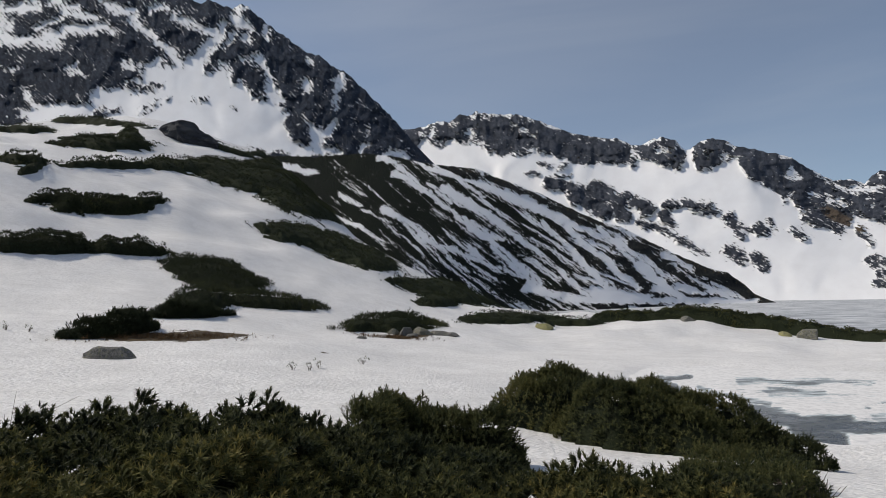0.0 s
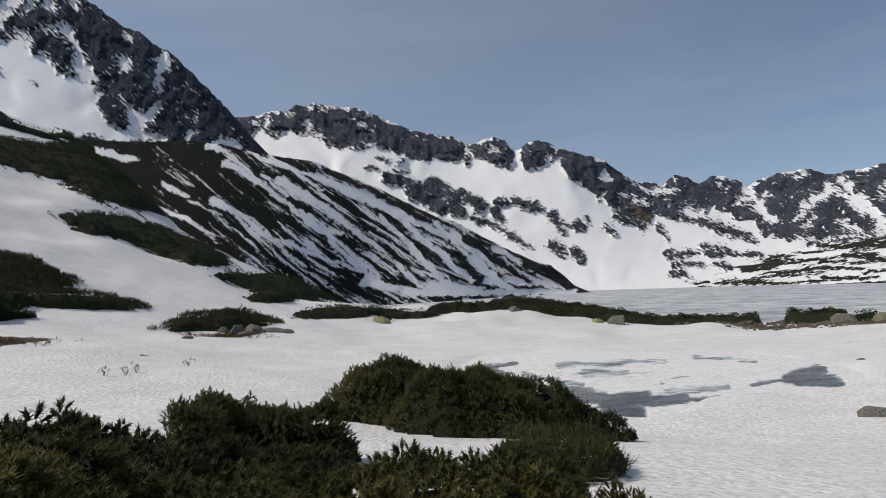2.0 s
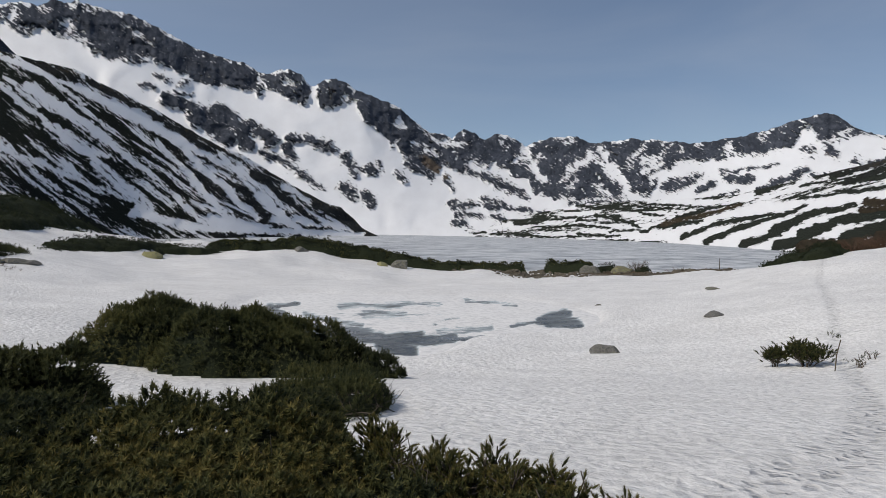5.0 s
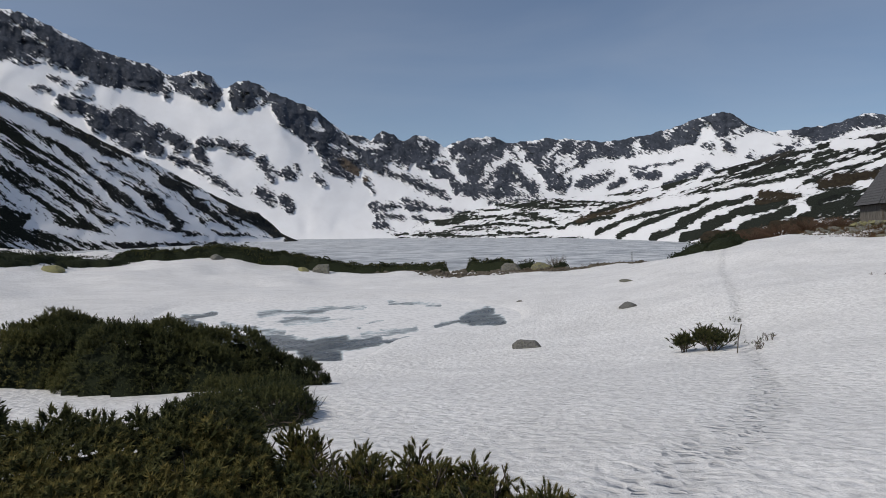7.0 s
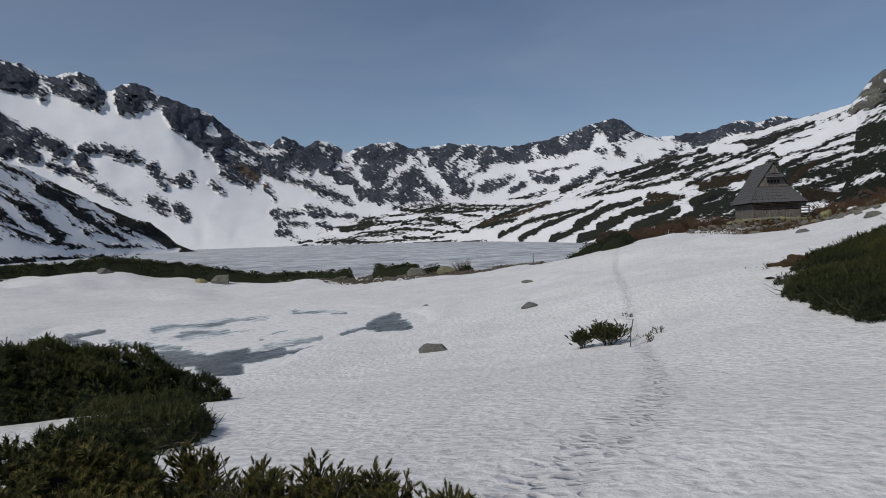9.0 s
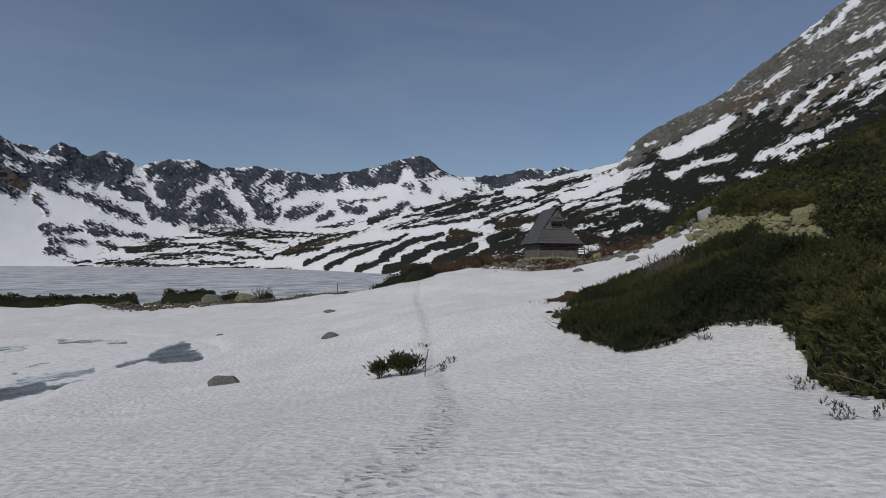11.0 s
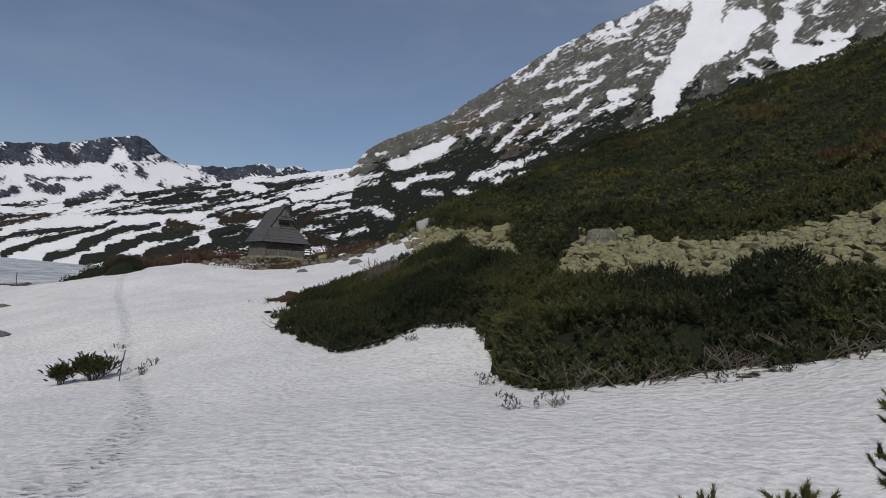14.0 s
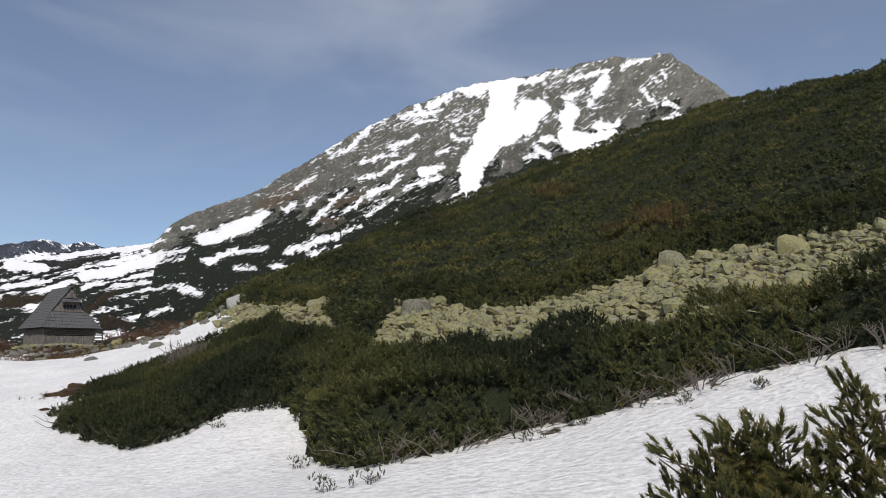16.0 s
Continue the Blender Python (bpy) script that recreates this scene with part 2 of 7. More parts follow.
def lake_material():
    mat, nt, bsdf = material("wind_swept_lake_ice")
    streak = noise_node(nt, 0.09, 8.0, 0.78, stretch=(1.0, 1.8, 1.0))
    nt.links.new(ramp_node(nt, streak, [(0.38, (0.20, 0.22, 0.24)), (0.48, (0.46, 0.48, 0.50)), (0.58, (0.72, 0.73, 0.74))]), bsdf.inputs["Base Color"])
    bsdf.inputs["Roughness"].default_value = 0.55
    return mat


def pond_material():
    """Snow-covered ice, wet grey ice and open water by the attribute wet."""
    mat, nt, bsdf = material("melting_pond_ice")
    wet = math_node(nt, "ADD", attribute(nt, "wet"), range_node(nt, noise_node(nt, 1.1, 8.0, 0.72, stretch=(0.55, 1.3, 1.0)), 0.25, 0.75, -0.5, 0.5))
    mottle = range_node(nt, noise_node(nt, 4.0, 5.0, 0.62), 0.42, 0.66)
    snow = mix_node(nt, mottle, (0.84, 0.835, 0.83), (0.66, 0.66, 0.66))
    ice = ramp_node(nt, wet, [(0.06, (0.64, 0.69, 0.71)), (0.22, (0.46, 0.52, 0.55)), (0.36, (0.20, 0.22, 0.225)), (0.62, (0.08, 0.088, 0.09)), (0.9, (0.035, 0.038, 0.036))])
    # blue-grey streaks: sky reflection on the water, mixed into its colour
    ice = mix_node(nt, range_node(nt, noise_node(nt, 0.55, 4.0, 0.6, stretch=(0.5, 1.4, 1.0)), 0.46, 0.62, 0.0, 0.55), ice, (0.24, 0.265, 0.29))
    nt.links.new(mix_node(nt, range_node(nt, wet, 0.0, 0.16), snow, ice), bsdf.inputs["Base Color"])
    bsdf.inputs["Specular IOR Level"].default_value = 0.12
    nt.links.new(range_node(nt, wet, 0.2, 0.75, 0.75, 0.16), bsdf.inputs["Roughness"])
    nt.links.new(bump_node(nt, noise_node(nt, 4.0, 5.0, 0.62), 0.25, 0.05), bsdf.inputs["Normal"])
    return mat


def plain(name, low, high, scale, rough=0.8, bump=0.4, depth=0.02, stretch=None):
    mat, nt, bsdf = material(name)
    grain = noise_node(nt, scale, 6.0, 0.65, stretch=stretch)
    nt.links.new(ramp_node(nt, grain, [(0.28, low), (0.72, high)]), bsdf.inputs["Base Color"])
    bsdf.inputs["Roughness"].default_value = rough
    bsdf.inputs["Specular IOR Level"].default_value = 0.12
    nt.links.new(bump_node(nt, grain, bump, depth), bsdf.inputs["Normal"])
    return mat


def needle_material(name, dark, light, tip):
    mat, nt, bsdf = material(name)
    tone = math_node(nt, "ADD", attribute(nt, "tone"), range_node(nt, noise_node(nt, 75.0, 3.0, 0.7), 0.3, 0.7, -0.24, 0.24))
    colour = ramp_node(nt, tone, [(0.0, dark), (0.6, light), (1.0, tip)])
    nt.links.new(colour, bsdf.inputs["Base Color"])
    bsdf.inputs["Roughness"].default_value = 0.7
    bsdf.inputs["Specular IOR Level"].default_value = 0.2
    # thin needles let some light through
    leaf, both = nt.nodes.new("ShaderNodeBsdfTranslucent"), nt.nodes.new("ShaderNodeMixShader")
    nt.links.new(colour, leaf.inputs["Color"])
    both.inputs["Fac"].default_value = 0.3
    nt.links.new(bsdf.outputs["BSDF"], both.inputs[1])
    nt.links.new(leaf.outputs["BSDF"], both.inputs[2])
    nt.links.new(both.outputs["Shader"], nt.nodes["Material Output"].inputs["Surface"])
    return mat


M_SNOW, M_LAKE, M_POND = snow_material(), lake_material(), pond_material()
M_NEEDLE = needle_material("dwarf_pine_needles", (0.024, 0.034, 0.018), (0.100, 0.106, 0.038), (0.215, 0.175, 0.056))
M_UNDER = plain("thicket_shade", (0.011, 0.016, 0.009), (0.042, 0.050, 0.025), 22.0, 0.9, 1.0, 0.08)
M_BARK = plain("grey_bark", (0.05, 0.04, 0.03), (0.17, 0.145, 0.115), 30.0, 0.9)

# ---- ground ----
LAKE_Z, POND_Z = -4.6, -2.62
# heights of the ground on rings round the standing place: (degrees, metres)
RING_6 = [(180, -0.2), (60, -0.3), (0, -0.4), (-50, -0.35), (-80, -0.12), (-130, 0.2), (-180, 0.1)]
RING_12 = [(180, 0.3), (60, -0.4), (35, -0.7), (5, -0.9), (-25, -1.2), (-45, -1.2), (-65, -0.9), (-85, -0.35), (-100, -0.05), (-117, 0.45), (-130, 1.0), (-143, 1.6), (-180, 1.5)]
RING_20 = [(180, 1.5), (60, 0), (35, -0.85), (15, -1.2), (0, -1.6), (-20, -2.2), (-30, -2.45), (-45, -2.3), (-55, -2.0), (-65, -1.5), (-75, -0.55), (-85, -0.1), (-95, 1.2), (-105, 1.8), (-117, 2.3), (-130, 3.1), (-143, 3.6), (-180, 3)]
RING_30 = [(180, 4), (60, 1.5), (35, -0.4), (15, -0.9), (0, -1.6), (-12, -2.3), (-18, -2.5), (-47, -2.5), (-55, -2.1), (-65, -0.95), (-75, 0.1), (-85, 1.0), (-95, 3.0), (-105, 3.6), (-117, 4.3), (-130, 6.0), (-143, 7.0), (-180, 6)]
RING_45 = [(180, 9), (60, 5), (35, 1.2), (25, 1.0), (15, 0), (8, -0.9), (0, -1.3), (-10, -2.2), (-20, -2.48), (-45, -2.48), (-55, -1.8), (-65, -0.3), (-70, 0.35), (-75, 1.0), (-80, 1.3), (-85, 2.3), (-90, 4.4), (-97, 6.2), (-105, 8), (-117, 10), (-130, 13), (-143, 15), (-180, 12)]
RING_60 = [(180, 15), (60, 10), (35, 4.5), (25, 4), (15, 2), (8, 0), (0, -1.0), (-10, -2.4), (-20, -3.1), (-40, -3.2), (-50, -2.5), (-58, -1.3), (-66, 0.5), (-72, 1.45), (-79, 1.5), (-85, 3.6), (-90, 7), (-99, 10.6), (-105, 13), (-117, 17), (-130, 20.8), (-143, 22.5), (-180, 20)]
RING_78 = [(180, 20), (60, 16), (35, 12), (25, 10), (15, 7), (8, 3.5), (0, -0.3), (-10, -1.9), (-20, -2.8), (-35, -3.7), (-50, -3.3), (-58, -2.2), (-66, 0.3), (-71, 1.7), (-75, 2.05), (-80, 2.2), (-85, 4.4), (-92, 9.0), (-99, 13.6), (-105, 17.5), (-117, 23.2), (-125, 26.5), (-133, 28.5), (-143, 29), (-180, 24)]
RING_96 = [(180, 24), (60, 22), (35, 20), (25, 17.5), (15, 13), (8, 7.5), (0, 1.2), (-6, -0.6), (-10, -0.9), (-17, -1.5), (-24, -2.1), (-29, -3.7), (-36, -4.2), (-50, -4.2), (-60, -4.2), (-68, -2), (-75, 0.6), (-80, 0.9), (-86, 3), (-92, 7), (-99, 12), (-117, 23), (-143, 29), (-180, 24)]
RING_118 = [(180, 30), (60, 30), (35, 27), (25, 25), (15, 20), (8, 12.5), (0, 4), (-6, -0.5), (-12, -2.6), (-17, -3.2), (-24, -4.4), (-29, -5.4), (-60, -5.6), (-80, -4), (-99, 4), (-117, 14), (-143, 20), (-180, 20)]
RING_150 = [(180, 30), (60, 38), (35, 36), (25, 38), (15, 31.5), (11.5, 25), (8, 16.5), (4, 9), (0, 4.5), (-6, -2), (-12, -5), (-20, -6), (-90, -6), (-117, 0), (-143, 8), (-180, 15)]
RING_210 = [(180, 20), (60, 40), (35, 48), (30, 53), (24, 57.5), (20, 51), (14.5, 46), (11, 30), (8, 20), (4, 11), (0, 5), (-6, -4), (-12, -7), (-100, -7), (-143, -2), (-180, 8)]
RINGS = [(0, [(0, 0)]), (3, [(0, -0.05)]), (6, RING_6), (12, RING_12), (20, RING_20), (30, RING_30), (45, RING_45), (60, RING_60), (78, RING_78), (96, RING_96), (118, RING_118), (150, RING_150), (210, RING_210), (290, [(60, 10), (20, 5), (0, -8)]), (6000, [(0, -8)])]
TABLE_AZ = np.arange(-180, 180.5, 0.5)
TABLE = np.array([along(row, TABLE_AZ) for _, row in RINGS])
_kernel = np.exp(-0.5 * (np.arange(-9, 10) / 3.2) ** 2)
TABLE = np.array([np.convolve(np.pad(row, 9, mode="edge"), _kernel / _kernel.sum(), "valid") for row in TABLE])
TABLE_R = np.array([r for r, _ in RINGS], float)


def ground_base(az, r):
    """Cubic along the radius, linear round the ring."""
    q = np.clip((np.asarray(az, float) + 180) / 0.5, 0, len(TABLE_AZ) - 1.001)
    i0 = q.astype(int)
    fr = q - i0
    k = np.clip(np.searchsorted(TABLE_R, r, side="right") - 1, 0, len(TABLE_R) - 2)

    def v(row):
        row = np.clip(row, 0, len(TABLE_R) - 1)
        return TABLE[row, i0] * (1 - fr) + TABLE[row, i0 + 1] * fr

    def slope(row):
        a, b = np.clip(row - 1, 0, len(TABLE_R) - 1), np.clip(row + 1, 0, len(TABLE_R) - 1)
        s1 = (v(row) - v(a)) / np.maximum(TABLE_R[row] - TABLE_R[a], 1e-6)
        s2 = (v(b) - v(row)) / np.maximum(TABLE_R[b] - TABLE_R[row], 1e-6)
        return np.where(s1 * s2 > 0, 2 * s1 * s2 / np.where(np.abs(s1 + s2) < 1e-9, 1, s1 + s2), 0)

    h = TABLE_R[k + 1] - TABLE_R[k]
    s = np.clip((r - TABLE_R[k]) / h, 0, 1)
    return (2 * s**3 - 3 * s**2 + 1) * v(k) + (s**3 - 2 * s**2 + s) * h * slope(k) + (3 * s**2 - 2 * s**3) * v(k + 1) + (s**3 - s**2) * h * slope(k + 1)


POND_SPOTS = [(-21, 36, 6, 8, 0, 1), (-30, 33, 10, 9, 0, 1.2), (-38, 35, 8, 8, 0, 1), (-27, 29, 6, 5, 0, 0.9), (-31, 24.5, 4.5, 3.2, 0, 0.9), (-44.5, 33, 4, 4, 0, 0.95)]


def pond_depth(az, r):
    """Above 0.5: within the pond's edge."""
    return np.clip(spots(az, r, POND_SPOTS), 0, 1.2) + 0.05 * vnoise(az * 0.7, r * 0.5, 41)


TRAIL = [(3, -55), (5, -61.3), (7, -66.8), (9.5, -69), (14, -67.8), (22, -66), (40, -64.4), (60, -64.6)]


def trail(az, r):
    """1 on the beaten trail, 0 away from it."""
    away = np.abs(az - np.interp(r, [q[0] for q in TRAIL], [q[1] for q in TRAIL])) * r / 57.3
    return step(0.30, 0.06, away / (1 + 0.9 * step(15, 5, r))) * step(66, 50, r)


def ground_z(x, y):
    x, y = np.asarray(x, float), np.asarray(y, float)
    az, r = polar(x, y)
    z = ground_base(az, r)
    swell = fbm(x / 9.0, y / 9.0, 3, 11)
    z = z + swell * (0.05 + 0.012 * np.clip(r, 0, 120)) * step(1.0, 12, r) * (1 - 0.75 * step(10, 28, r) * step(-5, -15, az) * step(-62, -48, az) * step(62, 48, r))
    # a trodden trail and shallow melt hollows
    z = z - 0.035 * trail(az, r) * (0.6 + 0.6 * vnoise(x * 2.6, y * 2.6, 19))
    z = z + 0.012 * fbm(x / 0.5, y / 0.5, 2, 23) * step(60, 20, r)
    # the low broken edge of an older snow layer
    rim = r - np.interp(-az, [30, 34, 38, 44, 50, 56], [21.0, 20.3, 19.2, 17.4, 16.8, 16.6]) - 0.35 * vnoise(az * 0.6, r * 0, 64)
    z = z + 0.07 * step(0.10, -0.10, rim) * step(-1.6, -0.2, rim) * step(-32, -35, az) * step(-57, -48, az)
    dip = step(0.22, 0.72, pond_depth(az, r))
    return z * (1 - dip) + (POND_Z - 0.12) * dip


# bare earth: azimuth, distance, half widths, turn, weight
EARTH_BANK = [(24, 36.3, 6, 2.0, 0, 1.1), (18.5, 38, 4, 1.8, 0, 1.0), (4.6, 47.5, 2.6, 1.6, 0, 0.95), (2.5, 49.5, 3.0, 1.8, 0, 0.9), (10.5, 34, 0.9, 0.5, 0, 0.9), (-76, 76, 6, 8, 0, 1.3), (-76.2, 60, 2.7, 9, 0, 1.15), (-80.8, 61, 2.2, 5, 0, 1.05), (-83, 66, 3, 6, 0, 1.0), (-87, 58, 3, 7, 0, 1.0)]
EARTH_SHORE = [(-78.6, 28.4, 1.2, 1.0, 0, 0.95), (-39, 84, 4, 8, 0, 1.0), (-44, 85, 4.5, 9, 0, 1.0), (-49, 83, 3.5, 7, 0, 1.0), (-53, 79, 3.5, 3, 0, 0.9), (-57, 76, 3, 3, 0, 0.9), (-63, 90, 6, 8, 0, 1.0), (-70, 84, 6, 12, 0, 1.0)]


SCREE_IN = [(-75, 24.5), (-78, 27), (-82, 31), (-86, 33), (-89, 34), (-93, 29.5), (-96.4, 21), (-102, 16.5), (-112, 14.5), (-120, 14.5), (-127, 15.3), (-135, 15.8), (-142, 15.4), (-155, 15.5)]
SCREE_OUT = [(-84, 54), (-88, 52), (-92, 42), (-96, 35), (-98.3, 28), (-99.4, 20), (-100.8, 20), (-103, 32), (-107, 33), (-109.5, 28), (-113, 28.5), (-117, 28.5), (-122, 29), (-126, 30.5), (-134, 28), (-142, 28), (-155, 28)]


def scree(az, r):
    """Above 0 within the boulder field."""
    return np.minimum(np.minimum(r - along(SCREE_IN, az) + 1.0, along(SCREE_OUT, az) + 1.0 - r), (-88.3 - az) * r / 57)


def ground_bare(az, r):
    under = step(0.0, 2.0, scree(az, r)) + step(-88, -92, az) * step(8, 16, r - along(SCREE_IN, az) + 14)
    x, y = place(az, r)
    return np.maximum(-0.75 + 1.25 * (spots(az, r, EARTH_BANK) + spots(az, r, EARTH_SHORE)), -0.75 + 1.4 * np.clip(under, 0, 1)) + 0.45 * fbm(x / 1.8, y / 1.8, 4, 57) * step(90, 60, r)


def build_ground():
    r = np.concatenate([[0.004, 0.2, 0.45], np.geomspace(0.7, 240, 260), np.geomspace(260, 4900, 24)])
    az = np.concatenate([np.arange(-150, -72, 0.6), np.arange(-72, -60, 0.25), np.arange(-60, 46, 0.6), np.arange(46, 210, 2.5)])[::-1]
    A, Rr = np.meshgrid(az, r, indexing="xy")
    x, y = place(A, Rr)
    a2 = (A + 180) % 360 - 180
    z = ground_z(x, y)
    bare = ground_bare(a2, Rr)
    worn = trail(a2, Rr)
    me = set_mesh("ground", np.stack([x, y, z], -1).reshape(-1, 3), grid_faces(len(r), len(az), True), bare=bare, worn=worn)
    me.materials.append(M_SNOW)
    return tagged(new("ground", me), "wide sheet of old suncupped spring snow with bare brown patches", "ground", kind="structure")


build_ground()


def build_lake():
    az = np.linspace(30, -110, 120)
    rows = np.linspace(80, 1150, 30)
    A, Rr = np.meshgrid(az, rows)
    x, y = place(A, Rr)
    me = set_mesh("lake", np.stack([x, y, np.full_like(x, LAKE_Z)], -1).reshape(-1, 3), grid_faces(len(rows), len(az))[:, ::-1])
    me.materials.append(M_LAKE)
    tagged(new("lake", me), "large mountain lake under grey wind-streaked ice", "frozen lake", kind="structure")


build_lake()

# open water, wet ice and half-frozen streaks, as strokes seen from the standing place
WATER = [(-17.84, -7.02, -21.04, -6.65, 0.13), (-18.6, -7.04, -20.86, -8.49, 0.3), (-20.86, -8.49, -23.64, -9.13, 0.3), (-23.64, -9.23, -28.19, -9.65, 0.45), (-28.44, -10.04, -31.17, -11.1, 0.6), (-28.69, -9.9, -32.19, -9.73, 0.45), (-31.69, -10.03, -35.13, -9.59, 0.35), (-35.13, -9.69, -38.49, -9.51, 0.17)]
SLUSH = [(-40.38, -8.36, -42.9, -7.77, 0.12), (-42.68, -7.78, -44.91, -7.06, 0.28), (-43.8, -7.46, -46.1, -7.98, 0.37), (-43.35, -7.94, -44.9, -7.8, 0.28)]
PALE_ICE = [(-24.7, -6.96, -30.26, -6.7, 0.3), (-30.26, -6.7, -33.73, -6.54, 0.2), (-35.69, -6.28, -40.42, -6.51, 0.15), (-26.71, -7.67, -30.24, -7.49, 0.3), (-32.96, -8.46, -35.42, -7.75, 0.06), (-21.63, -7.71, -26.7, -8.66, 0.25), (-33.68, -9.13, -38.51, -8.56, 0.25)]


def build_pond():
    az, r = np.linspace(-8, -50, 200), np.linspace(21, 49, 150)
    A, Rr = np.meshgrid(az, r)
    x, y = place(A, Rr)
    inside = pond_depth(A, Rr) > 0.30
    E = np.degrees(np.arctan2(POND_Z - EYE, Rr))
    a, e = A + 0.5 * fbm(A * 0.9, E * 2.0, 4, 78), E + 0.24 * fbm(A * 0.7, E * 2.8, 5, 79, 0.65)
    water, slush, pale = strokes(a, e, WATER), strokes(a, e, SLUSH), strokes(a, e, PALE_ICE)
    wet = np.maximum(-0.4 + 1.1 * step(-1.2, 0.5, water), -0.4 + 0.95 * step(-1.4, 0.5, slush))
    wet = np.maximum(wet, -0.4 + 0.66 * step(-1.2, 0.8, pale))
    wet = np.maximum(wet, -0.45 + 0.5 * spots(A, E, [(-28, -7.6, 8, 1.4, -2, 1.0)]) + 0.25 * fbm(A * 0.3, E * 3.5, 4, 80))
    z = np.full_like(x, POND_Z) + 0.03 * step(0.25, 0.0, wet) * (1 + 0.6 * fbm(x / 2, y / 2, 3, 5))
    faces = grid_faces(len(r), len(az))[:, ::-1]
    faces = faces[inside.ravel()[faces].any(1)]
    me = set_mesh("pond", np.stack([x, y, z], -1).reshape(-1, 3), faces, wet=wet)
    bm = bmesh.new()
    bm.from_mesh(me)
    bmesh.ops.delete(bm, geom=[v for v in bm.verts if not v.link_faces], context="VERTS")
    bm.to_mesh(me)
    bm.free()
    me.materials.append(M_POND)
    tagged(new("pond", me), "small pond with melting grey ice and dark open water", "pond", kind="structure")


build_pond()

# ---- mountains ----


def soften(row, az_step, width=2.0):
    """The row of values with its kinks rounded off over some degrees."""
    half = int(3 * width / az_step)
    k = np.exp(-0.5 * (np.arange(-half, half + 1) * az_step / width) ** 2)
    return np.convolve(np.pad(row, half, mode="edge"), k / k.sum(), "valid")


def mountain(name, label, mat, sky, crest, foot, mask, az_step=0.12, rows=160, bend=1.35, relief=20.0, wave=3.5, fall=0.0, jag=0.1, seed=0, back=1.25):
    """A mountainside: skyline (degrees, elevation), crest distances, foot (degrees, distance, height); mask gives bare, green and dry.
    wave: degrees from rib to rib; fall: how far the ribs lean as they go down."""
    lo, hi = min(p[0] for p in sky), max(p[0] for p in sky)
    az = np.arange(hi, lo, -az_step)
    teeth = jag * (0.6 * ridged(az * 1.3, az * 0 + seed, 3, seed) + 0.5 * vnoise(az * 4.5, az * 0, seed))
    rc = soften(along(crest, az), az_step)
    rf, zf = soften(along([(a, r) for a, r, z in foot], az), az_step), soften(along([(a, z) for a, r, z in foot], az), az_step)
    el = along(sky, az) + teeth
    zc = EYE + rc * np.tan(np.radians(soften(el, az_step)))
    peak = EYE + rc * np.tan(np.radians(el)) - zc
    u = np.concatenate([np.linspace(0, 1, rows), 1 + np.linspace(0.08, 1, 10)])
    U, A = np.meshgrid(u, az, indexing="ij")
    front = np.clip(U, 0, 1)
    behind = np.clip(U - 1, 0, 1)
    Rr = rf + (rc - rf) * front + rc * (back - 1) * behind
    z = zf + (zc - zf) * (0.35 * front + 0.65 * front**bend) + peak * step(0.86, 1.0, front)
    E0 = np.degrees(np.arctan2(z - EYE, Rr))
    weight = step(0.0, 0.12, front) * (1 - 0.85 * step(0.9, 1.0, front)) * Rr / rc
    P = A + fall * E0 + 1.2 * wave * fbm(A / wave / 1.5, E0 / wave / 1.5, 2, seed + 3)
    n = 0.5 * ridged(P / wave, E0 / wave / 1.8, 4, seed + 2) + 0.5 * ridged(A / wave * 2.6 + 3, E0 / wave * 2.4, 4, seed + 9)
    bare, green, dry = mask(A, E0, front, n, along(sky, A))
    rocky = step(-0.6, 0.6, bare) * (0.15 + 0.85 * step(0.3, -0.3, green))
    # ribs and crags stand out from the slope towards the valley, gullies lie back
    out = relief * weight * (0.5 * fbm(P / wave / 1.6, E0 / wave / 2.4, 2, seed + 5) + rocky * (0.25 + 0.8 * n))
    near = 1 - np.clip(out / Rr, -0.2, 0.2)
    x, y = place(A, Rr * near)
    z = EYE + (z - EYE) * near
    z = z * (1 - behind) + (zf - 5) * behind
    me = set_mesh(name, np.stack([x, y, z], -1).reshape(-1, 3), grid_faces(len(u), len(az))[:, ::-1], bare=bare, green=green, dry=dry, across=np.radians(A) * 1000, up=np.radians(E0) * 1000)
    me.materials.append(mat)
    return tagged(new(name, me), label, "mountain", kind="structure")


# M_CRAG and M_FAR: lighter, bluer rock stands in for distant haze
M_CRAG = mountain_material("hazed_dark_crag_and_snow", (0.020, 0.026, 0.038), (0.080, 0.096, 0.128), (0.15, 0.10, 0.06), (0.018, 0.024, 0.012), 0.7, -40, 1.9, 0.70)
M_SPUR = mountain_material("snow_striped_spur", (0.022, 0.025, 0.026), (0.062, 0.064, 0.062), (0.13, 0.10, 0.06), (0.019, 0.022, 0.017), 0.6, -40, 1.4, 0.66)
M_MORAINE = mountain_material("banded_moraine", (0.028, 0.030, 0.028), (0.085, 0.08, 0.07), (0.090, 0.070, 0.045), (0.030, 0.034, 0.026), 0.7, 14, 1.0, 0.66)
M_FAR = mountain_material("hazed_far_crag_and_snow", (0.032, 0.038, 0.050), (0.125, 0.137, 0.165), (0.165, 0.13, 0.10), (0.02, 0.028, 0.016), 0.72, -30, 1.7, 0.62)
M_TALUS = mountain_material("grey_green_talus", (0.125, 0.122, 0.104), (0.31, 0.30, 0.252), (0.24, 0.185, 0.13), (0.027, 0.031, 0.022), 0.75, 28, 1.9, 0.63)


def turned(A, E, turn):
    """Coordinates along and across a direction in the slope; turn: degrees up to the right."""
    c, s = np.cos(np.radians(turn)), np.sin(np.radians(turn))
    return -A * c + E * s, A * s + E * c


